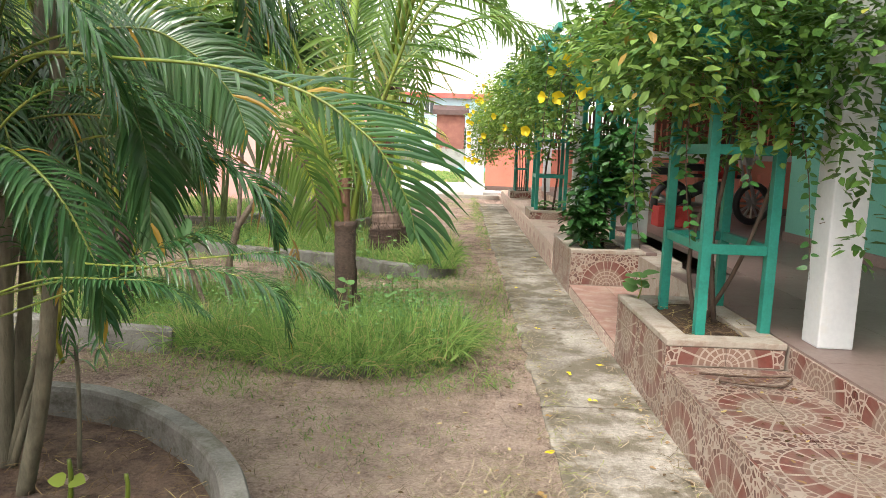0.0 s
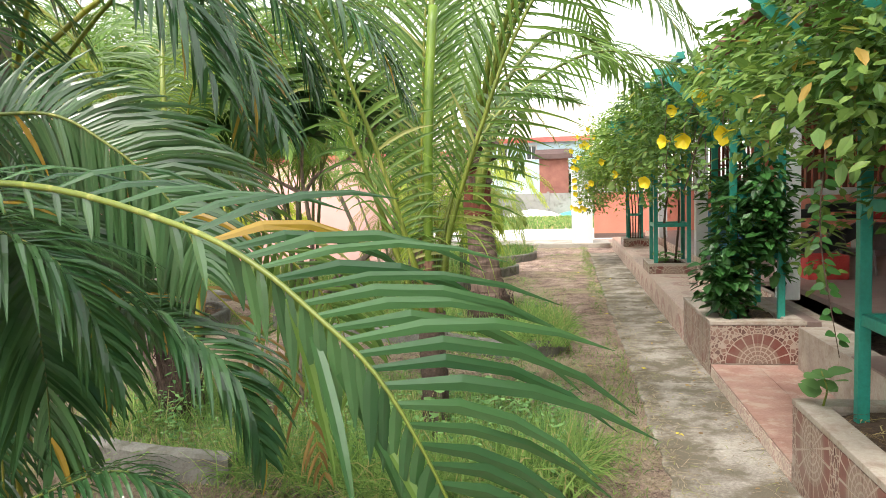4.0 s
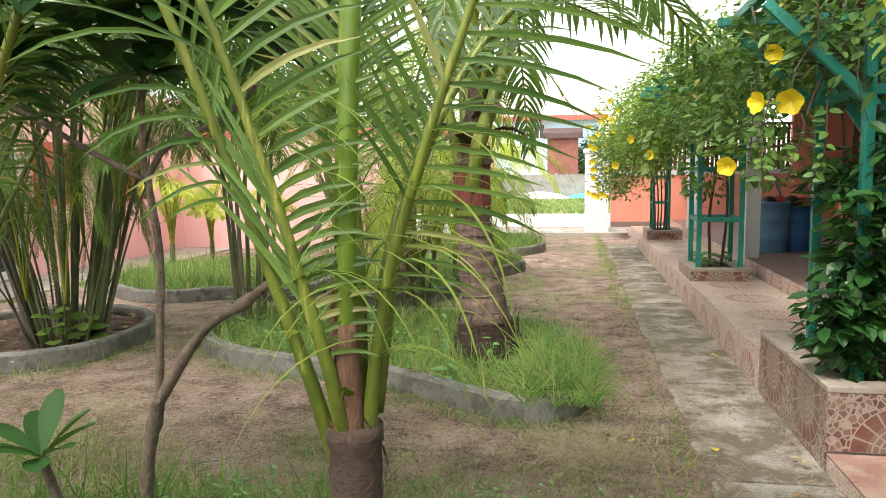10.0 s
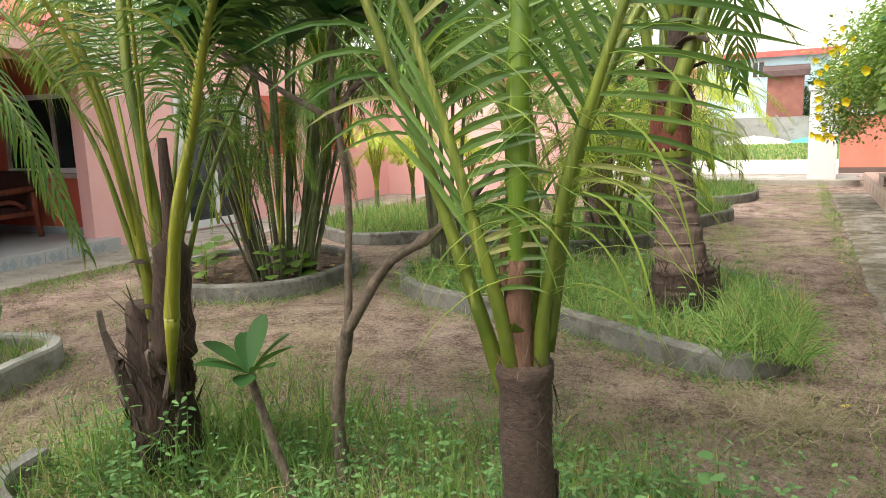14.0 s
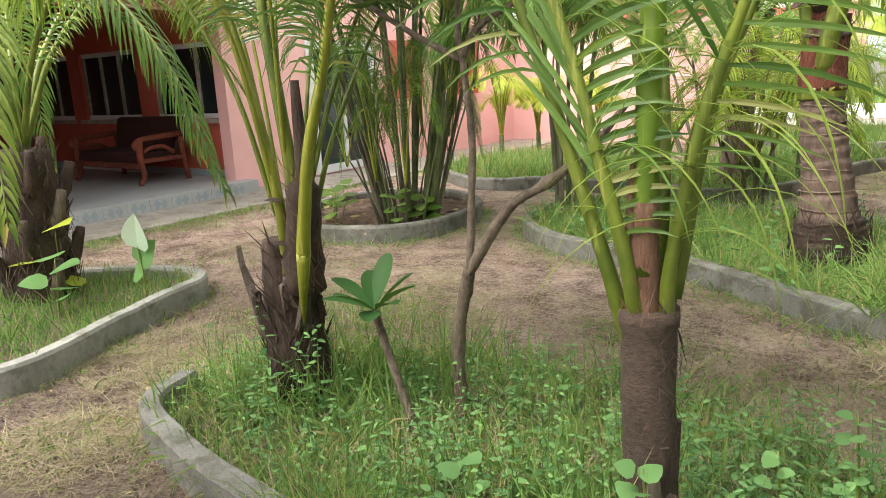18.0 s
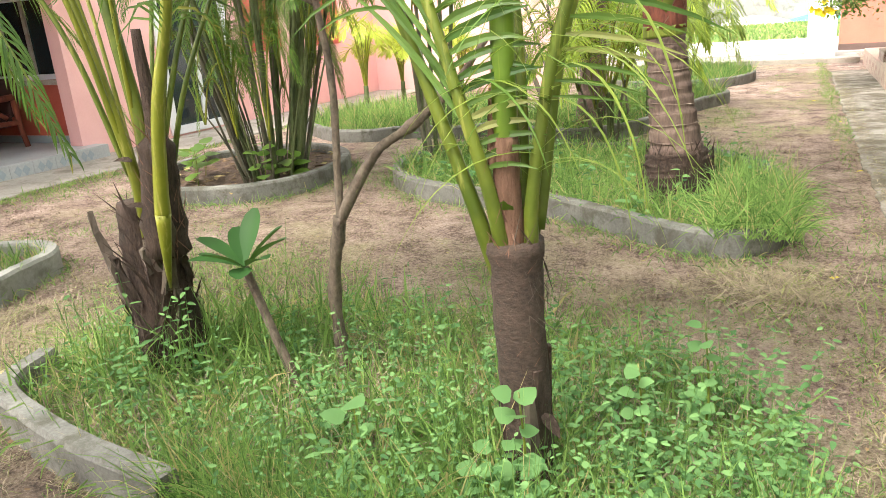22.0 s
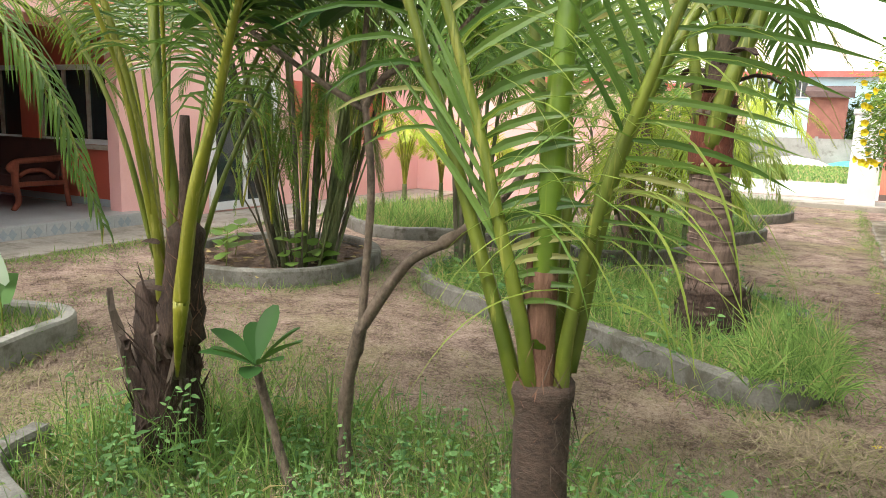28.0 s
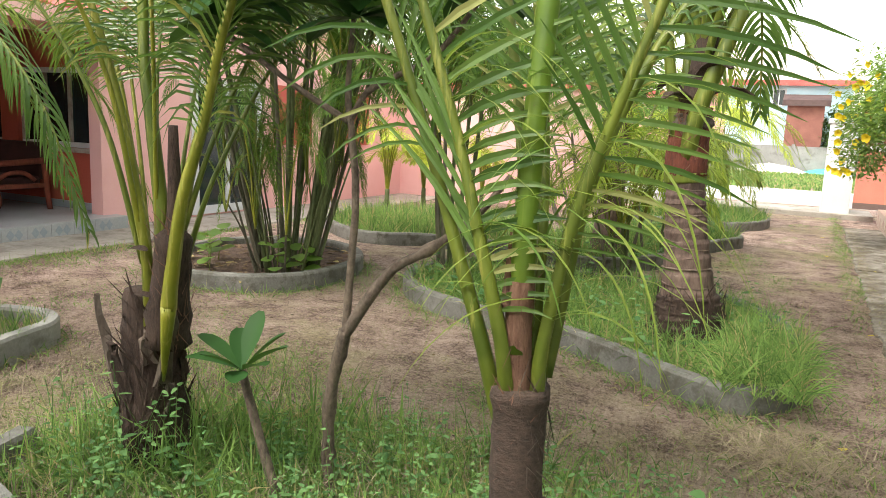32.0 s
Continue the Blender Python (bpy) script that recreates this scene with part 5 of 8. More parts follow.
v, f = [], []
r = random.Random(51)
for x, y, z, k in spots_in([(-1.2, 4.35), (-0.5, 4.15), (0.2, 4.3), (0.25, 5.4), (-0.3, 5.7), (-0.6, 5.2), (-1.3, 5.0)], 170, 52, 0.03):
    weed_plant(v, f, x, y, z, r.uniform(0.12, 0.42) * (1.1 if x > -0.5 else 0.85), r, r.uniform(0.024, 0.052))
for x, y, z, k in spots_in([(-2.5, 4.75), (-2.0, 4.75), (-1.95, 5.0), (-2.1, 4.95)], 9, 57, 0.03):
    weed_plant(v, f, x, y, z, r.uniform(0.25, 0.6), r, r.uniform(0.04, 0.065))
for x, y, z, k in spots_in(AREAS["A"], 230, 53, 0.03):
    weed_plant(v, f, x, y, z, r.uniform(0.1, 0.34), r, r.uniform(0.024, 0.05))
for x, y, z, k in spots_in([(-1.5, 4.35), (-0.5, 4.05), (0.2, 4.25), (0.3, 5.0), (-0.4, 5.2), (-1.4, 4.8)], 80, 58, 0.03):
    weed_plant(v, f, x, y, z, r.uniform(0.2, 0.44), r, r.uniform(0.028, 0.055))
for x, y, z, k in spots_in([(-0.42, 4.15), (0.2, 4.15), (0.42, 4.6), (0.30, 5.3), (-0.3, 5.3)], 45, 59, 0.03):
    weed_plant(v, f, x, y, z, r.uniform(0.18, 0.44), r, r.uniform(0.030, 0.052))
for x, y, z, k in spots_in([(-2.6, 4.6), (-1.0, 4.3), (0.3, 4.5), (0.35, 5.6), (-0.4, 6.0), (-1.8, 5.5)], 120, 60, 0.02):
    weed_plant(v, f, x, y, z, r.uniform(0.14, 0.42), r, r.uniform(0.034, 0.056))
tagged(mesh_ob("broadleaf_weeds", v, f, L_weed, None, "", True), "broad-leaved green weeds among the grass", "weeds", kind="stuff")
v, f = [], []
for x, y, z, k in spots_in(AREAS["B"], 50, 54, 0.06) + spots_in(AREAS["F"], 50, 55, 0.06):
    weed_plant(v, f, x, y, z, r.uniform(0.15, 0.4), r, r.uniform(0.06, 0.12))
tagged(mesh_ob("broadleaf_weeds", v, f, L_weed, None, "", True), "broad-leaved weeds under the palms", "weeds", kind="stuff")


def big_weed(at, h, size, n, seed, material=L_weed, label="young weed with large rounded soft green leaves"):
    r = random.Random(seed)
    t = thing("young_plant", at, label, "plant")
    tube("stem", [(0, 0, 0), (0.02, 0.01, h * 0.5), (0.0, 0.03, h)], 0.006, 0.003, M_petiole, t, 6, 5, 0.0)
    for k in range(n):
        v, f = [], []
        z = h * (0.25 + 0.75 * k / max(1, n - 1))
        a = k * 2.3 + seed
        w = Vector((math.cos(a), math.sin(a), r.uniform(-0.1, 0.5)))
        round_leaf(v, f, (0, 0, z), w, Vector((r.uniform(-0.3, 0.3), -0.3, 1)), size * r.uniform(0.65, 1.1), size * r.uniform(0.75, 0.98))
        mesh_ob("leaf", v, f, material, t, "", True)
    return t


big_weed((-0.47, 4.66, 0.03), 0.42, 0.070, 13, 1)
big_weed((-0.56, 4.60, 0.03), 0.26, 0.066, 9, 2)
big_weed((-0.40, 4.60, 0.03), 0.22, 0.06, 8, 5)
big_weed((-0.98, 4.62, 0.05), 0.32, 0.08, 5, 3, L_weed, "young plant with long pointed light green leaves")
pl = thing("young_plant", (-4.22, 5.62, 0.07), "young plant with one large upright white-green leaf", "plant")
tube("stem", [(0, 0, 0), (0.01, 0, 0.2), (-0.02, 0.0, 0.40)], 0.006, 0.004, M_petiole, pl, 6, 5, 0)
for k, (az, ln, up) in enumerate(((-0.6, 0.26, 1.6), (0.7, 0.20, 0.7), (2.6, 0.16, 0.3))):
    v, f = [], []
    blade(v, f, (-0.02, 0, 0.38 - 0.1 * k), (math.cos(az) * 0.6, math.sin(az) * 0.4, up), (0.3, -1, 0.2), ln, 0.23 - 0.04 * k, 0.3, 5, 0.15, (0.65, 1.0, 0.92, 0.72, 0.42, 0.03))
    mesh_ob("leaf", v, f, L_pale if k == 0 else L_weed, pl)
big_weed((-4.55, 5.2, 0.07), 0.36, 0.22, 5, 6, L_weed, "young plant with broad soft leaves in the small bed")
big_weed((-4.8, 5.35, 0.07), 0.52, 0.24, 3, 8, L_yellow, "young plant with a lobed yellow-green leaf")
big_weed((-0.05, 5.15, 0.0), 0.5, 0.05, 15, 9, L_weed, "tall thin weed with paired soft leaves")
big_weed((-0.2, 4.9, 0.0), 0.46, 0.05, 15, 10, L_weed, "tall thin weed with paired soft leaves")

# ---- coconut palms of the front bed ----
def shag(parent, x, y, rad, z0, z1, n, seed, material, width=0.01, ln=(0.06, 0.18), out=0.25):
    """Loose fibres and torn strips lying round a trunk, as one part."""
    r = random.Random(seed)
    v, f = [], []
    for i in range(n):
        a, z = r.uniform(0, 6.283), r.uniform(z0, z1)
        d = Vector((math.cos(a), math.sin(a), 0))
        q = rad((z - z0) / (z1 - z0)) * r.uniform(0.98, 1.06)
        w = Vector((-d.y, d.x, 0)) * r.uniform(-0.9, 0.9) + Vector((0, 0, r.choice((1, 1, -0.8)))) + d * r.uniform(0.0, out)
        blade(v, f, Vector((x, y, z)) + d * q, w, d, r.uniform(*ln), width * r.uniform(0.4, 1.6), r.uniform(-0.2, 0.5), 3, 0.2, (1, 0.9, 0.6, 0.1))
    return tagged(mesh_ob("fibre", v, f, material, parent), kind="stuff")


def stub(parent, p, way, nor, ln, wd, material, seed):
    """A split, torn old leaf base."""
    r = random.Random(seed)
    v, f = [], []
    blade(v, f, p, way, nor, ln, wd, r.uniform(-0.5, 0.25), 5, 0.55, (1.25, 1.0, 0.85, 0.7, 0.62, 0.30))
    for q in v[-9:]:
        q += Vector((r.uniform(-1, 1), r.uniform(-1, 1), r.uniform(-1, 1))) * wd * 0.16
    ob = mesh_ob("leaf_stub", v, f, material, parent)
    ob.modifiers.new("thick", "SOLIDIFY").thickness = wd * 0.3
    return ob


def coconut_a():
    t = thing("coconut_palm", (-0.52, 4.86, 0.0), "young coconut palm with green stems and torn brown leaf bases", "palm")
    o = Vector(t.location)
    tube("trunk", [(0.045, 0.0, -0.05), (0.035, 0, 0.25), (0.025, -0.01, 0.55), (0.02, -0.01, 0.83)], 0.09, 0.08, M_wrap, t, 26, 16, 0.07, 3, "fibrous brown trunk", lambda u: 0.073 - 0.001 * u + (0.010 if u > 0.94 else 0) + 0.015 * math.exp(-((u - 0.1) / 0.1) ** 2))
    # old leaf bases wrapped round the trunk
    for k, (a, z0, z1, w) in enumerate(((-1.12, 0.04, 0.40, 0.030), (-0.75, 0.12, 0.46, 0.030), (3.4, 0.05, 0.36, 0.030), (0.6, 0.2, 0.5, 0.03))):
        d = Vector((math.cos(a), math.sin(a), 0))
        v, f = [], []
        blade(v, f, d * (0.072 if k < 1 else 0.066) + Vector((0.03, 0, z0)), Vector((0, 0, 1)) + d * 0.02, d, z1 - z0, w * 2, 0.0, 4, -0.35, (1.0, 1.0, 0.85, 0.65, 0.35))
        ob = mesh_ob("old_leaf_base", v, f, M_greybark if k < 1 else M_fibre, t, "split grey old leaf base" if k < 1 else "brown fibrous leaf base")
        ob.modifiers.new("thick", "SOLIDIFY").thickness = 0.010
    shag(t, 0.03, 0, lambda u: 0.074 - 0.004 * u, 0.02, 0.82, 150, 5, M_fibre, 0.005, (0.03, 0.09), 0.08)
    shag(t, 0.03, 0, lambda u: 0.075 - 0.004 * u, 0.05, 0.80, 40, 15, M_greybark, 0.003, (0.03, 0.08), 0.05)
    shag(t, 0.03, 0, lambda u: 0.074 - 0.004 * u, 0.10, 0.80, 110, 6, M_rust, 0.002, (0.02, 0.07), 0.25)
    shag(t, 0.03, 0, lambda u: 0.075 - 0.004 * u, 0.62, 0.83, 40, 16, M_greybark, 0.0025, (0.05, 0.12), 0.05)
    for k, (x, z, dx, dz, ln) in enumerate(((0.10, 0.33, 0.8, -0.5, 0.10), (0.09, 0.16, 0.7, -0.6, 0.12))):
        v, f = [], []
        blade(v, f, Vector((x, -0.06, z)), Vector((dx, -0.3, dz)), Vector((0, -0.3, 1)), ln * 0.8, 0.04, 0.8)
        mesh_ob("torn_sheath", v, f, M_fibre, t, "torn dry sheath")
    # hairy brown sheath round the heart of the palm
    tube("sheath", [(0.02, -0.01, 0.72), (0.018, -0.03, 0.84), (0.018, -0.045, 0.98), (0.020, -0.05, 1.12)], 0.040, 0.034, M_rust, t, 14, 12, 0.06, 5, "rust-brown hairy sheath")
    tube("sheath", [(-0.008, -0.072, 1.04), (-0.010, -0.066, 1.14), (-0.012, -0.05, 1.24)], 0.014, 0.006, M_rust, t, 8, 8, 0.1, 6, "torn rust-brown strip of sheath")
    shag(t, 0.012, -0.055, lambda u: 0.041, 0.78, 1.12, 90, 12, M_rust, 0.003, (0.02, 0.06), 0.5)
    # fronds, by their midribs
    P = lambda *q: [Vector(p) for p in q]
    across = (0.90, 0.42, 0.0)
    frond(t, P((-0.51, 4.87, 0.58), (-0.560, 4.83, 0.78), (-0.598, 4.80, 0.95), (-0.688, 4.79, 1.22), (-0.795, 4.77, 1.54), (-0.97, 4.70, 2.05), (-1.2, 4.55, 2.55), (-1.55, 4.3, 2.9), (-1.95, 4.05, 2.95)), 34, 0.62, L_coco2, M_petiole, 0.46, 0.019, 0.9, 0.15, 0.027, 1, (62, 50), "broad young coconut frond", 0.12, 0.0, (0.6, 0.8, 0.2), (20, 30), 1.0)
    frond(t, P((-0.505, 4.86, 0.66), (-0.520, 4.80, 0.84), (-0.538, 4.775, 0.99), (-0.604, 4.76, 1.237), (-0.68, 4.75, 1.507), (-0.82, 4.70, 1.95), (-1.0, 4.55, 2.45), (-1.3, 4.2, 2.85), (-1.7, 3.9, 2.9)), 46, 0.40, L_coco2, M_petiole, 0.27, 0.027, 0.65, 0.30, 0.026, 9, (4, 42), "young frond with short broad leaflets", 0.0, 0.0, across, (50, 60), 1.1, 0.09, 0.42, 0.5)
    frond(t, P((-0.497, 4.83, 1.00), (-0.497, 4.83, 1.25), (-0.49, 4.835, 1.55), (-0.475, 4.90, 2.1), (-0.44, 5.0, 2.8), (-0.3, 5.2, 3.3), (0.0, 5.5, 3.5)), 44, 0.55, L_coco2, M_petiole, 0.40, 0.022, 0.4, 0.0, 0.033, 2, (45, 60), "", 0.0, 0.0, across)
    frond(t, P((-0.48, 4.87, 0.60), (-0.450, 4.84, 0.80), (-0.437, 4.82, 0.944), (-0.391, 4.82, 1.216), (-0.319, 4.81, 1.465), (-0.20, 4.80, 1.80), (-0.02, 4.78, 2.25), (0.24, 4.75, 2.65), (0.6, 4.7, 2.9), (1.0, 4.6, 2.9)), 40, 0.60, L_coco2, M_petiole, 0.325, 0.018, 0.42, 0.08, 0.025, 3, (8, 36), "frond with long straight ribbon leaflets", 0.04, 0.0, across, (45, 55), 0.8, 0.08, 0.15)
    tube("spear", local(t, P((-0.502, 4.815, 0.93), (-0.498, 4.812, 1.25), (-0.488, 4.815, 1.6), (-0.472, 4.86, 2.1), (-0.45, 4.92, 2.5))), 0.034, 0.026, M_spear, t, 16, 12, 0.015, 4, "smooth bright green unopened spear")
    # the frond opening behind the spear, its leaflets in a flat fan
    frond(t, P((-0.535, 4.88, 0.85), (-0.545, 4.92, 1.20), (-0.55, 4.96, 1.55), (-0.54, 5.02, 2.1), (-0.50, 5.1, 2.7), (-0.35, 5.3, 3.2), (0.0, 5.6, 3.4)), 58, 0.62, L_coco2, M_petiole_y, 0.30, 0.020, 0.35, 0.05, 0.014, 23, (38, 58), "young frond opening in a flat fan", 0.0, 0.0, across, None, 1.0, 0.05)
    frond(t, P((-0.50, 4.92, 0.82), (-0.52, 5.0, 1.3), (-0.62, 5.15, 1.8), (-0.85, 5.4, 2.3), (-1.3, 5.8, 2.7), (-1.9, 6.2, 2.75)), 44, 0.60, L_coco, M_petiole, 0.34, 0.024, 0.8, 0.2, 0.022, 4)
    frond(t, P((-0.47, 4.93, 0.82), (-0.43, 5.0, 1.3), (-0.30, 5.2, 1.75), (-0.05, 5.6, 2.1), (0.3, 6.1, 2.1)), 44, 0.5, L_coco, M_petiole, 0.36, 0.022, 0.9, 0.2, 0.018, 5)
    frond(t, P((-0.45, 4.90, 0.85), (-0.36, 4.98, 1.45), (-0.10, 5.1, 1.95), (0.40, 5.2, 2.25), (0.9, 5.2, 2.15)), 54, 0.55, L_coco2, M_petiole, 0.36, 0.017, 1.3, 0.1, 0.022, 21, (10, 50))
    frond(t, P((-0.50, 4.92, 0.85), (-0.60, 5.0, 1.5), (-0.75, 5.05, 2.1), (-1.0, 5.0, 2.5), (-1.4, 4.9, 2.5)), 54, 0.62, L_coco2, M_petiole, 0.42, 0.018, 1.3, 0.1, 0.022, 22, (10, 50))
    # a few glossy leaflets held together, leaning away from the stem
    r = random.Random(67)
    for k in range(7):
        p = Vector((-0.592, 4.752, 1.17)).lerp(Vector((-0.665, 4.742, 1.46)), k / 6) - o
        v, f = [], []
        blade(v, f, p, Vector((-0.58 + r.uniform(-0.14, 0.14), r.uniform(-0.22, 0.12), 1.0)), Vector((0.5, -1, 0.2)), r.uniform(0.36, 0.55), r.uniform(0.014, 0.024), r.uniform(0.15, 0.6), 7, 0.35, (0.5, 1.0, 1.0, 0.8, 0.5, 0.08))
        mesh_ob("leaflet", v, f, L_coco if k % 3 else L_coco2, t)
    # long pale leaflets torn loose, hanging in curls
    r = random.Random(66)
    for k in range(60):
        u = r.random()
        p = Vector((-0.43, 4.81, 1.00)).lerp(Vector((-0.26, 4.80, 1.65)), u) - o if k % 3 else Vector((-0.60, 4.76, 1.22)).lerp(Vector((-0.72, 4.74, 1.65)), u) - o
        out = 1.0 if k % 2 or k % 3 == 0 else -0.7
        v, f = [], []
        blade(v, f, p, Vector((out * r.uniform(0.5, 1.0), r.uniform(-0.6, 0.5), r.uniform(0.0, 0.7))), Vector((0, 0, 1)), r.uniform(0.35, 0.62), r.uniform(0.006, 0.013), r.uniform(1.6, 3.2), 9, 0.3, (0.7, 1.0, 0.9, 0.7, 0.4, 0.1))
        mesh_ob("leaflet", v, f, L_light if k % 4 else L_coco2, t)
    t.location += Vector((-0.018, -0.008, 0))
    return t


coconut_a()


def coconut_b():
    t = thing("coconut_palm", (-2.27, 5.1, 0.0), "young coconut palm with a thick shaggy base of cut leaf stubs", "palm")
    tube("trunk", [(0.02, 0, -0.05), (0, 0, 0.25), (-0.02, 0.0, 0.55), (-0.03, 0, 0.80)], 0.2, 0.1, M_fibre, t, 18, 16, 0.16, 8, "shaggy dark brown trunk", lambda u: 0.155 - 0.065 * u ** 1.1)
    r = random.Random(9)
    for k in range(11):
        a = k * 2.4 + 0.3
        d = Vector((math.cos(a), math.sin(a), 0))
        z = 0.12 + 0.50 * (k / 11)
        ln = r.uniform(0.12, 0.24)
        p = d * (0.125 - 0.07 * z) + Vector((0, 0, z - 0.05))
        stub(t, p, d * r.uniform(0.02, 0.24) + Vector((r.uniform(-0.15, 0.15), r.uniform(-0.15, 0.15), 1)), d, ln, r.uniform(0.05, 0.085), M_fibre if k % 5 else M_greybark, k)
    stub(t, Vector((-0.10, -0.05, 0.36)), Vector((-0.38, -0.1, 1)), Vector((-1, -0.3, 0)), 0.42, 0.07, M_greybark, 91)
    stub(t, Vector((0.10, -0.06, 0.45)), Vector((0.35, -0.1, 1)), Vector((1, -0.3, 0)), 0.34, 0.065, M_greybark, 92)
    shag(t, 0, 0, lambda u: 0.16 - 0.08 * u, 0.02, 0.72, 220, 7, M_fibre, 0.012, (0.08, 0.24), 0.35)
    tube("sheath", [(0.10, -0.02, 0.60), (0.14, -0.03, 0.90), (0.17, -0.035, 1.10), (0.175, -0.04, 1.46)], 0.075, 0.022, M_fibre, t, 16, 12, 0.12, 5, "dark brown fibrous stem", lambda u: (0.085 - 0.035 * u) * (1.12 if (u * 9) % 1 < 0.25 else 1.0) if u < 0.6 else 0.062 - 0.045 * u)
    shag(t, 0.14, -0.03, lambda u: 0.075 - 0.02 * u, 0.62, 1.10, 90, 17, M_rust, 0.004, (0.04, 0.12), 0.25)
    for k, (x, z, dx) in enumerate(((0.08, 0.98, -0.7), (0.22, 0.96, 0.4), (0.10, 0.80, -0.5))):
        v, f = [], []
        blade(v, f, Vector((x, -0.09, z)), Vector((dx, -0.4, 0.25)), Vector((0, -0.5, 1)), 0.07, 0.035, 0.6)
        mesh_ob("torn_sheath", v, f, M_fibre, t, "torn dry sheath")
    P = lambda *q: [Vector(p) for p in q]
    frond(t, P((-2.25, 5.05, 0.60), (-2.225, 5.04, 0.90), (-2.306, 5.03, 1.369), (-2.389, 5.02, 1.683), (-2.55, 4.98, 2.15), (-2.85, 4.9, 2.6), (-3.3, 4.8, 2.85), (-3.8, 4.7, 2.75)), 56, 0.46, L_light, M_petiole_y, 0.42, 0.014, 2.4, 0.05, 0.026, 11, (20, 60), "frond with long hanging yellow-green leaflets")
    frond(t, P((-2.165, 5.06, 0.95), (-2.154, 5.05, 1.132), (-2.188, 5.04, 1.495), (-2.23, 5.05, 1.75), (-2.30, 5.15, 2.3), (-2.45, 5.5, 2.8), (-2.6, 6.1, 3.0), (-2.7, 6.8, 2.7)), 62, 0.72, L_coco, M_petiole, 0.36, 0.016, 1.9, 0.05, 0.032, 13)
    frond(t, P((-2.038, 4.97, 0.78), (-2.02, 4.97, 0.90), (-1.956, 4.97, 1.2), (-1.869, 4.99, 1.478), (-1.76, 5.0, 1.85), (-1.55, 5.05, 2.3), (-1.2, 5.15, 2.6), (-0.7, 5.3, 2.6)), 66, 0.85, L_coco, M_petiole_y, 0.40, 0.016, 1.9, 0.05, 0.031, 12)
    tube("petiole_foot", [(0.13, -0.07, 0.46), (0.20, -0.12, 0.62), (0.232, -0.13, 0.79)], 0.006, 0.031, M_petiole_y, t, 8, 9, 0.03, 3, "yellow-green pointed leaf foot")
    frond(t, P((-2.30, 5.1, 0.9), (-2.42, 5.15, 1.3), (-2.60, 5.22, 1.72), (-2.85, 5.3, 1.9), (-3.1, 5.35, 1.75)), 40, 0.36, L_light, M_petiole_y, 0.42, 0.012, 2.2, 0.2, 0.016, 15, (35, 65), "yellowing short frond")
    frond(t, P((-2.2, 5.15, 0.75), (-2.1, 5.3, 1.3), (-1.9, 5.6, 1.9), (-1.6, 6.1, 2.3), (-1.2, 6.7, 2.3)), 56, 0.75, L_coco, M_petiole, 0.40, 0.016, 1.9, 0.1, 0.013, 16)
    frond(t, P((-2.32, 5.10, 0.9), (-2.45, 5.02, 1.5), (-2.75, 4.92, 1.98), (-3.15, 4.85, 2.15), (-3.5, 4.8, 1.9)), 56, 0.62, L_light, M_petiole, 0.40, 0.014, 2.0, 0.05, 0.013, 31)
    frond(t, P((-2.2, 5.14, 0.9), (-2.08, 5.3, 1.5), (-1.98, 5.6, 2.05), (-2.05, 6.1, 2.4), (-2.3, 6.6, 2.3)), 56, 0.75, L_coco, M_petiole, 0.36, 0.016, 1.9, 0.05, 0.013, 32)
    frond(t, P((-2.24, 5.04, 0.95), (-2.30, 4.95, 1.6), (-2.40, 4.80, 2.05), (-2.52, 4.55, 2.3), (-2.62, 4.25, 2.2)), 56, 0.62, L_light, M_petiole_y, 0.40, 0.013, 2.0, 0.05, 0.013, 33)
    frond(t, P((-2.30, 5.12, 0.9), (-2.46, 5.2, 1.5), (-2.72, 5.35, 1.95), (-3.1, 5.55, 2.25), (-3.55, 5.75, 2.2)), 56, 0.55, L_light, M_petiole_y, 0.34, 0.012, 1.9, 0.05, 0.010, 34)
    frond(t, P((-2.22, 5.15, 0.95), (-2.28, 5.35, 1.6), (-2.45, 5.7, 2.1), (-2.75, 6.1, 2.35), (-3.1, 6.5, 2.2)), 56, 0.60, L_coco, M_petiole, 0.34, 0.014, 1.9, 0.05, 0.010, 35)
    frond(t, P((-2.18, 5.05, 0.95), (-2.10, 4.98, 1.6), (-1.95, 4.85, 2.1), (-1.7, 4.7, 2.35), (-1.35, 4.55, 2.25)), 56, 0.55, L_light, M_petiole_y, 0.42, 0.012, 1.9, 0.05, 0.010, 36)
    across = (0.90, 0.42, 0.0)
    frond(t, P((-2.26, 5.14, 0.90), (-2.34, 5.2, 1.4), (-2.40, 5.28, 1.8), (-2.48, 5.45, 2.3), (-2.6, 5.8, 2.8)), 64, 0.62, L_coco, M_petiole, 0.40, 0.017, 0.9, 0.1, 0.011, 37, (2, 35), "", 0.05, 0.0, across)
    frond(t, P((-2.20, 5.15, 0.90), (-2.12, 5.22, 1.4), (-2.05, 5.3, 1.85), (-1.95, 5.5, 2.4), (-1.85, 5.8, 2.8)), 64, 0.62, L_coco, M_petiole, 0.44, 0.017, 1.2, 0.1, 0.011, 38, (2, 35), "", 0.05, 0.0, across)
    t.location += Vector((0.055, 0.025, 0))
    return t


coconut_b()


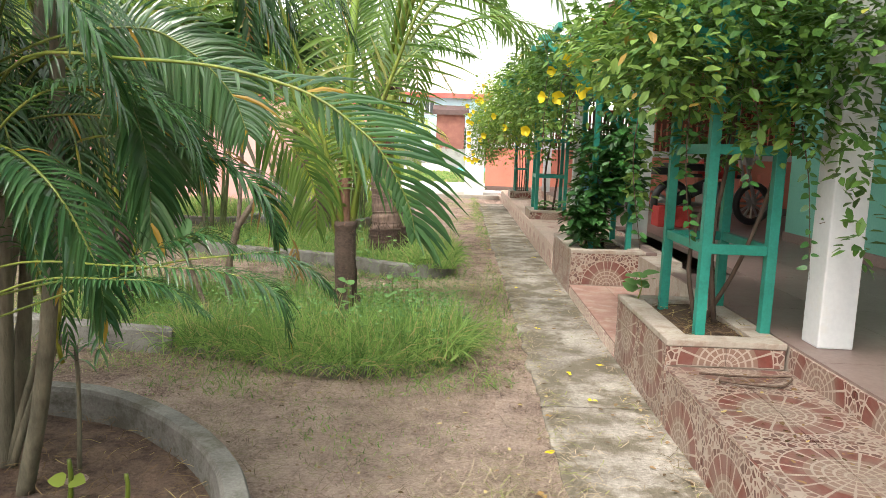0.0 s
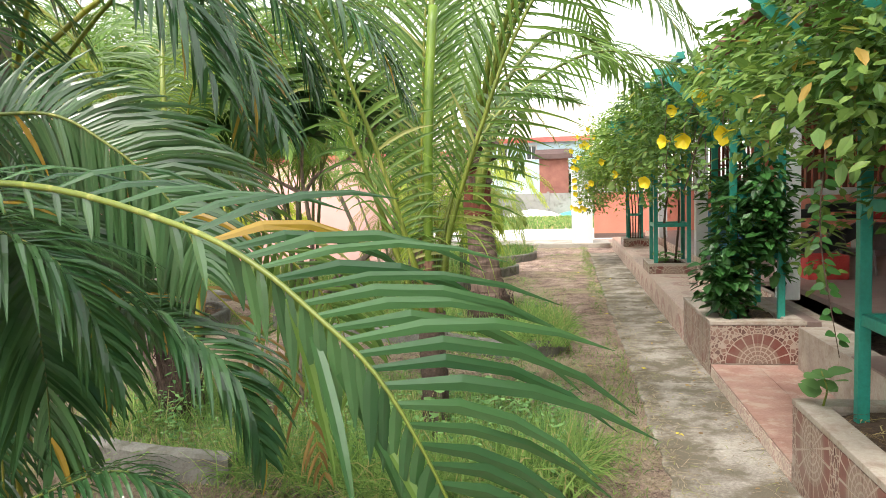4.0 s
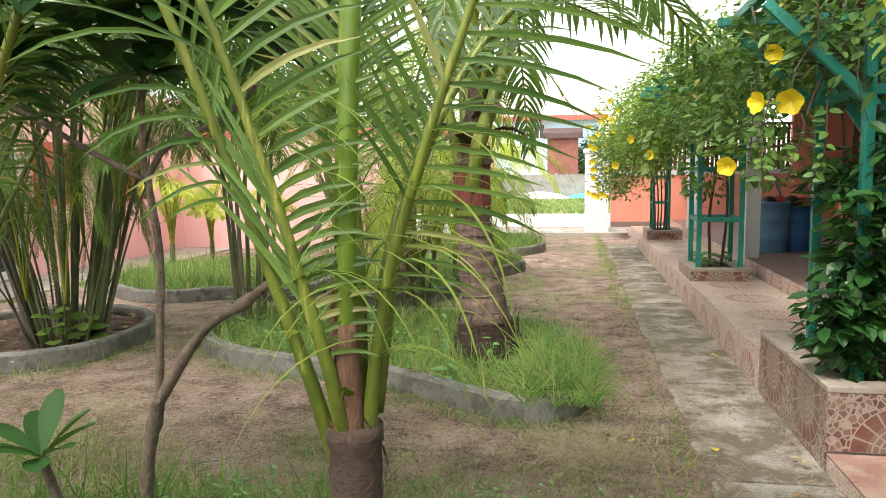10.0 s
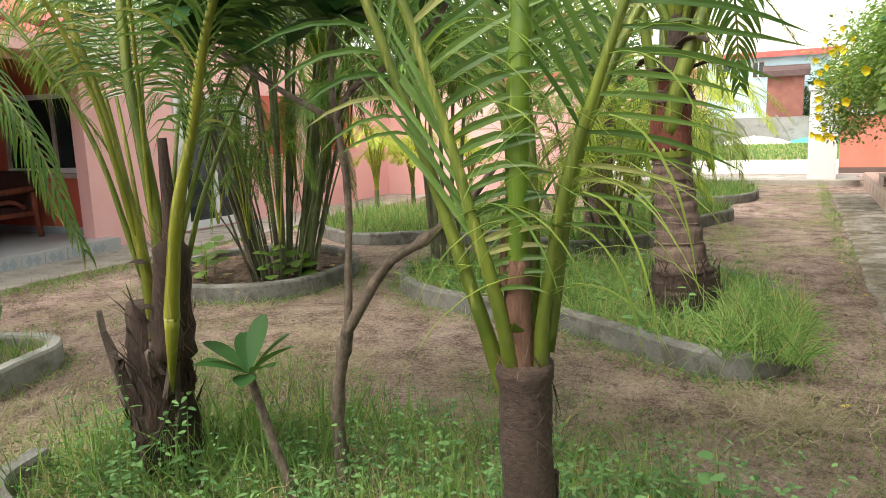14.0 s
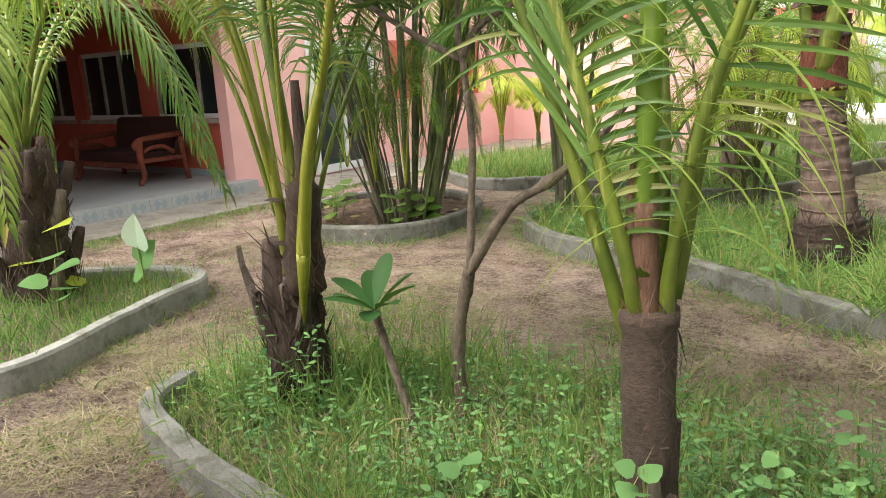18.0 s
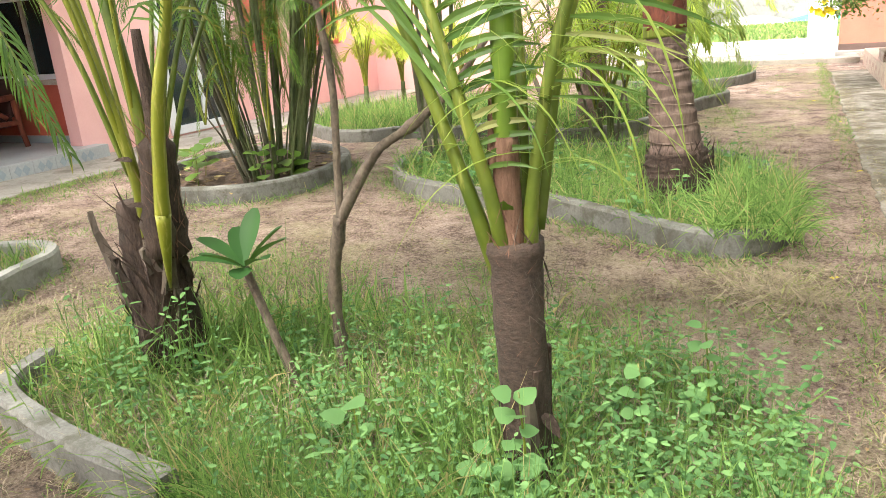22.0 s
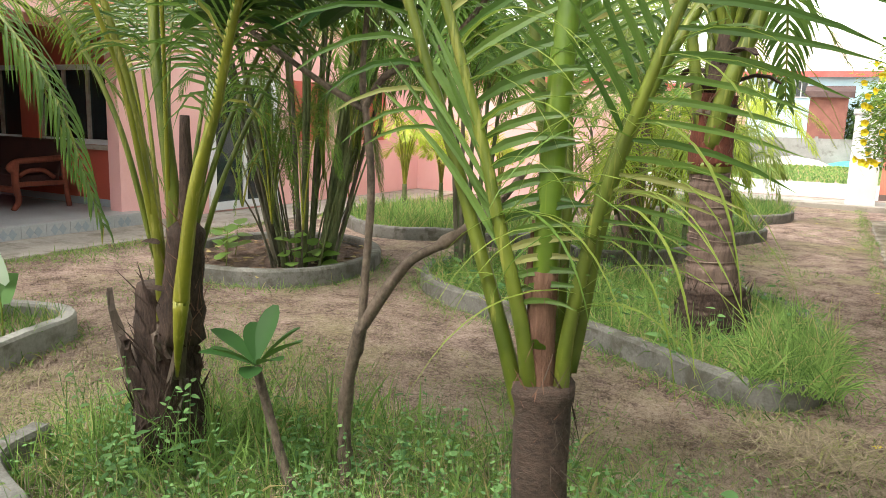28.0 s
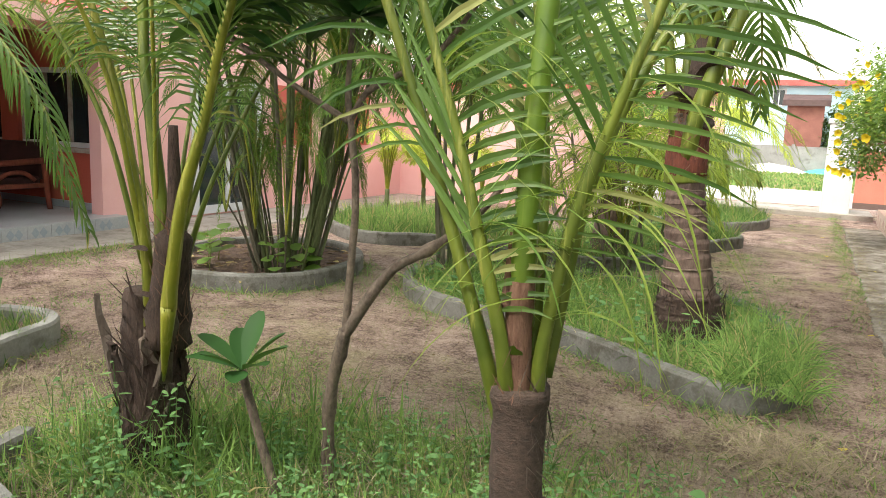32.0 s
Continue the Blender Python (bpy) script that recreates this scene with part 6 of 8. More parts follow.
# ---- frangipani ----
def frangipani():
    t = thing("frangipani_tree", (-1.45, 5.3, 0.0), "slender forked frangipani with grey bark and dark leaves", "tree")
    P = lambda *q: local(t, q)
    tube("trunk", P((-1.44, 5.3, -0.05), (-1.46, 5.3, 0.20), (-1.45, 5.29, 0.45), (-1.38, 5.28, 0.73)), 0.026, 0.022, M_darkbark, t, 26, 10, 0.26, 1, "", lambda u: 0.024 + 0.005 * max(0, math.sin(u * 23)) ** 3)
    tube("limb", P((-1.385, 5.285, 0.70), (-1.37, 5.29, 0.95), (-1.36, 5.30, 1.23), (-1.39, 5.30, 1.51)), 0.016, 0.013, M_darkbark, t, 20, 9, 0.2, 2)
    tube("limb", P((-1.385, 5.28, 0.71), (-1.28, 5.3, 0.88), (-1.19, 5.31, 0.99), (-1.08, 5.34, 1.06), (-0.93, 5.38, 1.18), (-0.80, 5.40, 1.34)), 0.02, 0.011, M_darkbark, t, 30, 9, 0.26, 3, "", lambda u: 0.022 - 0.010 * u + 0.008 * math.exp(-((u - 0.62) / 0.05) ** 2))
    tips = [Vector((-0.80, 5.40, 1.36))]
    fork = (-1.395, 5.30, 1.50)
    for k, way in enumerate((((-1.61, 5.25, 1.626), (-1.90, 5.18, 1.82)), ((-1.41, 5.31, 1.64), (-1.40, 5.32, 1.86)), ((-1.335, 5.31, 1.60), (-1.242, 5.32, 1.654), (-1.08, 5.35, 1.74), (-0.92, 5.40, 1.95)))):
        tube("branch", P(fork, *way), 0.013, 0.009, M_darkbark, t, 14, 8, 0.18, k)
        tips.append(Vector(way[-1]))
    tips += [Vector((-1.65, 5.35, 2.02)), Vector((-1.2, 5.2, 2.05))]
    r = random.Random(3)
    for k, e in enumerate(tips[1:]):
        for j in range(3):
            v, f = [], []
            c = e + Vector((r.uniform(-0.18, 0.18), r.uniform(-0.18, 0.18), r.uniform(0, 0.2))) if j else e
            for i in range(9):
                a = i * 2.4 + k
                blade(v, f, c - t.location, Vector((math.cos(a), math.sin(a), r.uniform(-0.2, 0.7))), Vector((0, 0, 1)), r.uniform(0.20, 0.32), 0.115, 0.8, 5, 0.2, (0.2, 0.6, 0.95, 1.0, 0.75, 0.08))
            mesh_ob("leaf_whorl", v, f, L_frangi, t)
    return t


frangipani()
s = thing("frangipani_sapling", (-1.54, 5.1, 0.0), "leaning young frangipani with a whorl of thick dark green leaves", "sapling")
tube("stem", [(0.03, 0, -0.03), (-0.04, 0, 0.17), (-0.10, 0, 0.33), (-0.18, 0, 0.56)], 0.021, 0.016, M_darkbark, s, 10, 8, 0.1, 4)
for i, (az, el, ln) in enumerate(((0.05, 0.35, 0.24), (0.5, 0.7, 0.22), (1.7, 1.4, 0.24), (2.4, 0.9, 0.18), (3.05, 0.12, 0.26), (3.6, -0.1, 0.22), (4.4, 0.3, 0.20), (5.2, -0.35, 0.12), (5.9, 0.1, 0.2))):
    v, f = [], []
    blade(v, f, (-0.18, 0, 0.56), (math.cos(az), math.sin(az), el + 0.45), (0, 0.05, 1), ln, 0.084, 0.35, 8, 0.30, (0.12, 0.24, 0.46, 0.72, 0.93, 1.0, 0.96, 0.78, 0.28))
    mesh_ob("leaf", v, f, L_frangi, s, "", True)


# ---- big palm ----
def big_palm():
    t = thing("palm_tree", (-0.55, 8.45, 0.0), "stout ringed palm with a flared rooted base and brown crownshaft", "palm")
    n = 120

    def girth(u):
        z = u * 1.55
        base = 0.115 + 0.185 * math.exp(-z / 0.42)
        ring = 0.013 * (((z * 14 + 0.5 * math.sin(z * 7)) % 1) - 0.5)
        return base + ring
    tube("trunk", [(0.04, 0, -0.06), (0.0, 0, 0.4), (-0.06, 0, 0.9), (-0.10, 0, 1.30), (-0.10, 0, 1.5)], 0.3, 0.1, M_trunk, t, n, 22, 0.035, 6, "grey-brown trunk with ring scars", girth)
    for k in range(15):
        z = 0.48 + 0.062 * k + 0.012 * math.sin(k * 2.1)
        if z > 1.22:
            break
        rr = girth(z / 1.55) + 0.003
        cx = -0.06 * (z - 0.4) / 0.5 if z < 0.9 else -0.06 - 0.04 * (z - 0.9) / 0.4
        loop = [Vector((cx + math.cos(6.2832 * q / 24) * rr, math.sin(6.2832 * q / 24) * rr, z + 0.010 * math.sin(6.2832 * q / 24 + k))) for q in range(25)]
        v, f = tube_data(loop, [0.0045 + 0.003 * math.sin(q * 1.9 + k) for q in range(25)], 5, 0.6, k, False)
        mesh_ob("ring_scar", v, f, M_ring if k % 3 else M_trunk, t)
    r = random.Random(4)
    for k in range(34):
        a = r.uniform(0, 6.283)
        d = Vector((math.cos(a), math.sin(a), 0))
        z = r.uniform(0.1, 0.42)
        tube("root", [d * 0.20 + Vector((0, 0, z)), d * 0.27 + Vector((0, 0, z * 0.55)), d * r.uniform(0.29, 0.34) + Vector((r.uniform(-0.05, 0.05), 0, 0.03))], 0.014, 0.008, M_fibre, t, 6, 5, 0.2, k)
    tube("root_skirt", [(0.03, 0, -0.05), (0.02, 0, 0.2), (0.0, 0, 0.40)], 0.27, 0.2, M_fibre, t, 40, 26, 0.09, 14, "matted brown skirt of old leaf bases", lambda u: 0.305 - 0.105 * u + 0.012 * ((u * 6) % 1))
    shag(t, 0.02, 0, lambda u: 0.300 - 0.095 * u, 0.02, 0.44, 320, 9, M_fibre, 0.010, (0.05, 0.16), 0.10)
    shag(t, -0.09, 0, lambda u: 0.13, 1.30, 1.70, 80, 10, M_rust, 0.010, (0.06, 0.2), 0.15)
    tube("crownshaft", [(-0.095, 0, 1.24), (-0.10, 0, 1.45), (-0.08, 0, 1.72)], 0.14, 0.12, M_redsheath, t, 14, 16, 0.06, 2, "red-brown torn sheath", lambda u: 0.146 - 0.02 * u * u)
    tube("green_band", [(-0.095, 0, 1.19), (-0.097, 0, 1.22), (-0.098, 0, 1.265)], 0.14, 0.14, M_petiole, t, 4, 20, 0.02, 5, "yellow-green band of bare stem", lambda u: 0.1415 + 0.004 * u)
    tube("collar", [(-0.09, 0, 1.575), (-0.088, 0, 1.62), (-0.085, 0, 1.66)], 0.15, 0.14, M_greybark, t, 8, 18, 0.16, 8, "ragged grey collar of dead sheath")
    tube("crownshaft", [(-0.08, 0, 1.70), (-0.06, 0, 1.95), (-0.03, 0, 2.3)], 0.10, 0.07, M_fibre, t, 10, 12, 0.2, 3, "dark stubs of old leaf bases")
    tube("petiole_scar", [(-0.085, -0.075, 1.36), (-0.070, -0.105, 1.50), (-0.02, -0.115, 1.74), (0.08, -0.09, 2.05), (0.22, -0.04, 2.5)], 0.068, 0.048, M_petiole, t, 8, 12, 0.05, 2, "yellow-green leaf base")
    for k, (x, y, x2, y2) in enumerate(((-0.16, -0.06, -0.34, -0.10), (-0.06, 0.06, 0.02, 0.2), (-0.12, 0.05, -0.2, 0.25))):
        tube("petiole", [(x, y, 1.5), (x * 0.6 + x2 * 0.4, y, 1.85), (x2, y2, 2.5)], 0.05, 0.03, M_petiole, t, 8, 9, 0.05, k)
    base = Vector((-0.6, 8.45, 1.95))
    for k in range(11):
        a = k * 2.4 + 0.55
        frond(t, arch(base + Vector((0, 0, 0.1 * (k % 3))), a, 1.25 + 0.3 * (k % 3), 2.3, 1.1 + 0.35 * (k % 2)), 42, 0.62, L_coco, M_petiole, 0.2, 0.04, 1.3, 0.1, 0.035, 60 + k, (25, 60))
    # a frond low over the path, its leaflets hanging like a fringe
    frond(t, [base, base + Vector((0.35, -0.5, 1.2)), base + Vector((0.9, -1.0, 1.75)), base + Vector((1.6, -1.4, 1.7)), base + Vector((2.2, -1.6, 1.35))], 46, 0.5, L_dark, M_petiole, 0.2, 0.03, 2.2, 0.0, 0.03, 80, (30, 60))
    for k, (a, z) in enumerate(((0.2, 1.75), (2.5, 1.8), (4.3, 1.7), (5.4, 1.9))):
        d = Vector((math.cos(a), math.sin(a), 0))
        v, f = [], []
        blade(v, f, d * 0.07 + Vector((-0.08, 0, z)), d * 0.8 + Vector((0, 0, 0.7)), Vector((0, 0, 1)), 0.34, 0.12, 1.6, 4, 0.3, (1, 0.9, 0.8, 0.7, 0.3))
        ob = mesh_ob("dry_sheath", v, f, M_fibre, t)
        ob.modifiers.new("thick", "SOLIDIFY").thickness = 0.01
    t.location += Vector((-0.045, -0.02, 0))
    return t


big_palm()


def ringed_palm(at, h, r0, seed, n_fronds, reach, material, label, lean=(0, 0), group=""):
    t = thing("palm_tree", at, label, "palm", group)
    top = Vector((lean[0], lean[1], h))
    tube("trunk", [(0, 0, -0.05), top * 0.5, top], r0, r0 * 0.6, M_trunk, t, 60, 14, 0.04, seed, "", lambda u: r0 * (1 - 0.35 * u + 0.5 * math.exp(-u * h / 0.3)) + (0.006 if (u * h * 11) % 1 < 0.75 else 0))
    for k in range(n_fronds):
        frond(t, arch(Vector(at) + top, k * 2.4 + seed, 0.9 + 0.3 * (k % 3), reach, 0.9 + 0.4 * (k % 2)), 36, reach * 0.26, material, M_petiole, 0.2, 0.035, 1.2, 0.15, 0.025, seed * 10 + k)
    return t


ringed_palm((-1.98, 11.5, 0.0), 1.9, 0.16, 3, 9, 2.0, L_light, "ringed palm with arching green fronds behind the big palm", (0.05, 0.1))


# ---- areca clumps ----
def areca(at, culms, spread, height, seed, material, label, reach=1.5, per=4, lean=0.32, avoid=None, r_culm=0.026, leaf_len=0.40, culm=None):
    t = thing("areca_palm", at, label, "palm")
    r = random.Random(seed)
    o = Vector(at)
    for k in range(culms):
        a = r.uniform(0, 6.283)
        q = math.sqrt(r.random()) * spread
        b = Vector((math.cos(a) * q, math.sin(a) * q, -0.03))
        h = height * r.uniform(0.68, 1.0)
        top = b * (1 + lean * 2.2) + Vector((math.cos(a) * lean * h * 0.55, math.sin(a) * lean * h * 0.55, h))
        if avoid and avoid(o + top):
            continue
        mid = b.lerp(top, 0.5) + Vector((0, 0, 0.06))
        tube("culm", [b, mid, top], r_culm * 1.15, r_culm * 0.75, culm if culm and k % 4 else M_culm, t, 26, 8, 0.05, k, "", lambda u: r_culm * (1.15 - 0.4 * u) * (1.12 if (u * h * 7) % 1 < 0.12 else 1.0))
        for j in range(per):
            az = a + r.uniform(-1.5, 1.5) + j * 2.1
            rise, rc = r.uniform(0.5, 1.0), reach * r.uniform(0.65, 1.05)
            pts = arch(o + top - Vector((0, 0, 0.1)), az, rise, rc, rise * r.uniform(0.35, 0.95) + 0.05)
            if avoid and any(avoid(p) for p in pts):
                continue
            frond(t, pts, 40, leaf_len * r.uniform(0.75, 1.05), material, M_petiole_y if r.random() < 0.4 else M_petiole, 0.22, min(0.017, leaf_len * 0.045), 1.2, 0.22, 0.009, seed * 100 + k * 7 + j, (35, 62))
    return t


areca((-4.40, 8.66, 0.08), 26, 0.30, 2.9, 5, L_areca, "areca palm clump of many slim green ringed culms", 1.5, 4, 0.31, r_culm=0.020, leaf_len=0.60, culm=M_culm_green)
areca((-4.4, 8.6, 0.08), 9, 0.36, 0.85, 25, L_areca, "low areca shoots with small light green fronds", 0.5, 3, 0.35, r_culm=0.009, leaf_len=0.17, culm=M_culm_green)
areca((-4.3, 8.45, 0.08), 8, 0.32, 1.30, 29, L_areca, "light green areca sprays at the clump's front", 0.48, 4, 0.35, r_culm=0.008, leaf_len=0.17, culm=M_culm_green)
areca((-4.3, 8.5, 0.08), 6, 0.32, 1.5, 27, L_areca, "young areca shoots within the clump", 0.55, 2, 0.3, r_culm=0.010, leaf_len=0.19, culm=M_culm_green)
r = random.Random(88)
for k, (x, y) in enumerate(((-5.0, 8.2), (-4.8, 8.02), (-5.15, 8.5), (-4.2, 8.25), (-4.08, 8.5))):
    big_weed((x, y, 0.08), r.uniform(0.22, 0.40), r.uniform(0.11, 0.17), 8, 40 + k, L_areca, "broad-leaved young plant at the areca's foot")
v, f = [], []
for k in range(260):
    x, y, z, q = spots_in(AREAS["C"], 1, 900 + k, 0.10)[0]
    a = r.uniform(0, 6.283)
    round_leaf(v, f, (x, y, z), Vector((math.cos(a), math.sin(a), r.uniform(-0.1, 0.2))), Vector((r.uniform(-0.4, 0.4), r.uniform(-0.4, 0.4), 1)), r.uniform(0.05, 0.13), r.uniform(0.02, 0.05))
tagged(mesh_ob("leaf_litter", v, f, M_twigleaf), "dry brown leaf litter under the areca clump", "leaf litter", kind="stuff")
areca((-3.0, 9.4, 0.08), 6, 0.28, 1.9, 6, L_areca, "slim areca clump beside the big palm", 1.3, 4, 0.12, r_culm=0.022, culm=M_culm_green)
areca((-3.2, 15.2, 0.0), 9, 0.6, 2.2, 9, L_areca, "areca palms farther back in the garden", 1.6, 4)
areca((-1.25, 13.4, 0.08), 5, 0.25, 0.9, 31, L_light, "light yellow-green palm behind the big palm", 1.0, 3, 0.15, r_culm=0.018, leaf_len=0.34)
areca((-1.55, 10.7, 0.08), 6, 0.25, 0.7, 33, L_ygreen, "young yellow-green areca behind the big palm", 1.1, 5, 0.2, r_culm=0.016, leaf_len=0.34, culm=M_culm_green)
areca((-1.4, 11.7, 0.02), 4, 0.2, 1.1, 34, L_ygreen, "young yellow-green areca with browning tips", 1.0, 4, 0.2, r_culm=0.016, leaf_len=0.26, culm=M_culm_green)
areca((-2.2, 17.3, 0.08), 6, 0.4, 1.4, 12, L_yellow, "yellowing areca palm near the gate", 1.5, 4)
near_cam = lambda p: (p.x > -0.80 and p.y < 3.9) or (p.x > -0.9 and p.y < 1.0) or p.y > 3.10 + (0.14 - p.x) * 0.34 or p.y > 2.20 + (0.2 - p.x) * 0.62
areca((-1.85, 2.70, 0.06), 9, 0.40, 0.8, 17, L_dark, "low dark areca shoots in the bare bed", 0.7, 4, 0.2, near_cam, 0.014, 0.24)
areca((-1.98, 2.70, 0.06), 13, 0.45, 2.3, 15, L_dark, "dark glossy areca palm clump in the bare bed", 1.2, 6, 0.20, near_cam, 0.020, 0.36)

fg = thing("areca_palm", (-1.72, 2.95, 0.06), "areca palm leaning over the path with long drooping fronds", "palm")
tube("culm", local(fg, [(-1.60, 2.92, 0.0), (-1.52, 2.90, 0.8), (-1.44, 2.88, 1.5), (-1.38, 2.86, 2.0)]), 0.031, 0.022, M_culm, fg, 26, 9, 0.05, 2)
tube("culm", local(fg, [(-1.50, 2.68, 0.0), (-1.46, 2.66, 0.7), (-1.42, 2.64, 1.4)]), 0.029, 0.021, M_culm, fg, 22, 9, 0.05, 3)
tube("culm", local(fg, [(-1.95, 3.1, 0.0), (-1.72, 3.1, 0.9), (-1.42, 3.1, 1.9)]), 0.029, 0.021, M_culm, fg, 22, 9, 0.05, 4)
P = lambda *q: [Vector(p) for p in q]
frond(fg, P((-1.40, 2.66, 1.35), (-0.95, 2.50, 1.54), (-0.63, 2.40, 1.533), (-0.43, 2.40, 1.436), (-0.34, 2.40, 1.348), (-0.268, 2.40, 1.269), (-0.225, 2.40, 1.172), (-0.22, 2.40, 1.05)), 33, 0.27, L_coco2, M_petiole_y, 0.22, 0.0125, 1.3, 0.6, 0.0045, 201, (25, 50), "long drooping green frond", 0.05, 0.0, (0.5, 0.4, 0.6))
frond(fg, P((-1.46, 2.64, 1.30), (-0.95, 2.46, 1.50), (-0.60, 2.36, 1.36), (-0.42, 2.34, 1.22), (-0.30, 2.34, 1.05), (-0.26, 2.34, 0.90)), 24, 0.15, L_dry, M_petiole_y, 0.3, 0.009, 1.5, 0.6, 0.0035, 205, (25, 50), "frond with yellow and orange-brown tips", 0.35, 0.0, (0.25, 0.6, 0.5))
frond(fg, P((-1.40, 2.5, 1.40), (-0.90, 1.92, 1.53), (-0.521, 1.701, 1.512), (-0.296, 1.634, 1.495), (-0.122, 1.582, 1.455), (-0.036, 1.556, 1.42), (0.029, 1.536, 1.376), (0.084, 1.52, 1.33), (0.129, 1.506, 1.264), (0.158, 1.498, 1.201), (0.17, 1.494, 1.15)), 35, 0.31, L_dark, M_petiole, 0.20, 0.0125, 0.85, 0.65, 0.005, 206, (12, 45), "large glossy frond arching over the path", 0.04, 0.0, (0.50, 0.32, 0.62), (30, 62), 0.27)
# broad leaflets hanging from its tip
r = random.Random(261)
for k in range(8):
    p = Vector((0.00, 1.545, 1.39)).lerp(Vector((0.168, 1.495, 1.17)), k / 7) - Vector(fg.location)
    v, f = [], []
    blade(v, f, p, Vector((0.25 + 0.07 * k, r.uniform(-0.3, 0.3), -0.75)), Vector((0.6, -1, 0.3)), r.uniform(0.10, 0.17), r.uniform(0.008, 0.013), 0.8, 6, 0.3, (0.6, 1.0, 1.0, 0.8, 0.5, 0.05))
    mesh_ob("leaflet", v, f, L_dark if k % 4 else L_coco, fg)
# dark fans before the clump
frond(fg, P((-1.35, 2.3, 1.40), (-1.023, 2.1, 1.531), (-0.759, 2.1, 1.597), (-0.683, 2.1, 1.489), (-0.619, 2.1, 1.367), (-0.591, 2.1, 1.256)), 60, 0.22, L_dark, M_petiole, 0.25, 0.013, 0.9, 0.3, 0.005, 262, (20, 50), "", 0.0, 0.0, (0.9, 0.1, 0.4))
frond(fg, P((-1.40, 2.3, 1.45), (-0.91, 2.05, 1.594), (-0.648, 2.05, 1.634), (-0.509, 2.05, 1.575), (-0.398, 2.05, 1.47), (-0.346, 2.05, 1.353)), 60, 0.24, L_dark, M_petiole, 0.25, 0.013, 1.0, 0.3, 0.005, 263, (20, 50), "", 0.0, 0.0, (0.8, 0.1, 0.6))
frond(fg, P((-1.40, 2.5, 1.20), (-1.143, 2.3, 1.37), (-0.832, 2.3, 1.394), (-0.667, 2.3, 1.309), (-0.56, 2.28, 1.22)), 60, 0.20, L_dark, M_petiole, 0.25, 0.012, 1.0, 0.3, 0.005, 264, (20, 50), "", 0.0, 0.0, (0.6, 0.1, 0.8))
frond(fg, P((-1.40, 2.72, 1.40), (-0.95, 2.6, 1.58), (-0.68, 2.55, 1.53), (-0.53, 2.55, 1.46), (-0.44, 2.55, 1.36), (-0.37, 2.55, 1.18), (-0.36, 2.55, 1.02)), 44, 0.16, L_vine_pale, M_petiole_y, 0.25, 0.012, 1.6, 0.25, 0.007, 202, (30, 55), "thin drooping frond with yellowing tips", 0.25)
frond(fg, P((-1.40, 2.5, 1.3), (-1.0, 2.2, 1.55), (-0.74, 2.05, 1.50), (-0.64, 2.0, 1.38), (-0.60, 1.98, 1.20), (-0.60, 1.98, 1.05)), 50, 0.24, L_dark, M_petiole, 0.30, 0.018, 1.0, 0.30, 0.005, 211, (30, 55))
frond(fg, P((-1.42, 2.6, 1.1), (-0.95, 2.3, 1.32), (-0.57, 2.1, 1.31), (-0.43, 2.08, 1.27), (-0.31, 2.06, 1.18), (-0.26, 2.05, 1.05)), 46, 0.20, L_dark, M_petiole, 0.25, 0.016, 1.1, 0.30, 0.005, 212, (30, 55))
frond(fg, P((-1.42, 2.3, 0.75), (-0.95, 2.0, 0.90), (-0.70, 1.9, 0.97), (-0.55, 1.9, 1.04), (-0.42, 1.9, 1.08), (-0.32, 1.9, 1.04)), 40, 0.16, L_dark, M_petiole, 0.25, 0.008, 1.6, 0.15, 0.004, 213, (30, 60))
frond(fg, P((-1.40, 2.2, 0.8), (-0.95, 1.9, 0.98), (-0.59, 1.78, 1.01), (-0.34, 1.75, 1.01), (-0.19, 1.74, 0.97), (-0.15, 1.74, 0.84)), 46, 0.15, L_dark, M_petiole, 0.35, 0.008, 1.4, 0.2, 0.004, 214, (30, 60), "low frond with browning tips")
frond(fg, P((-1.2, 2.1, 0.75), (-0.6, 1.88, 0.98), (-0.33, 1.82, 1.04), (-0.21, 1.80, 1.05), (-0.11, 1.80, 1.01), (-0.05, 1.80, 0.95)), 44, 0.10, L_dark, M_petiole, 0.4, 0.008, 1.2, 0.2, 0.004, 215, (30, 55))
frond(fg, P((-1.3, 2.0, 0.75), (-0.85, 1.8, 0.95), (-0.56, 1.70, 0.99), (-0.45, 1.70, 0.98), (-0.34, 1.70, 0.91)), 40, 0.10, L_dark, M_petiole, 0.3, 0.008, 1.1, 0.2, 0.004, 216, (30, 55))
frond(fg, P((-1.42, 2.9, 1.75), (-1.1, 2.7, 2.15), (-0.8, 2.6, 2.2), (-0.55, 2.55, 1.95), (-0.46, 2.5, 1.6)), 50, 0.26, L_dark, M_petiole_y, 0.2, 0.016, 1.4, 0.25, 0.008, 204, (30, 55))
frond(fg, P((-1.40, 2.88, 1.5), (-1.15, 2.8, 1.68), (-0.91, 2.76, 1.64), (-0.71, 2.75, 1.60), (-0.58, 2.75, 1.52), (-0.52, 2.75, 1.42)), 50, 0.22, L_coco, M_petiole_y, 0.2, 0.013, 1.2, 0.3, 0.008, 221, (25, 55))
frond(fg, P((-1.4, 2.2, 1.0), (-0.96, 1.95, 1.38), (-0.73, 1.9, 1.46), (-0.51, 1.9, 1.40), (-0.41, 1.9, 1.22)), 50, 0.26, L_dark, M_petiole, 0.25, 0.015, 1.2, 0.3, 0.005, 223, (25, 55))
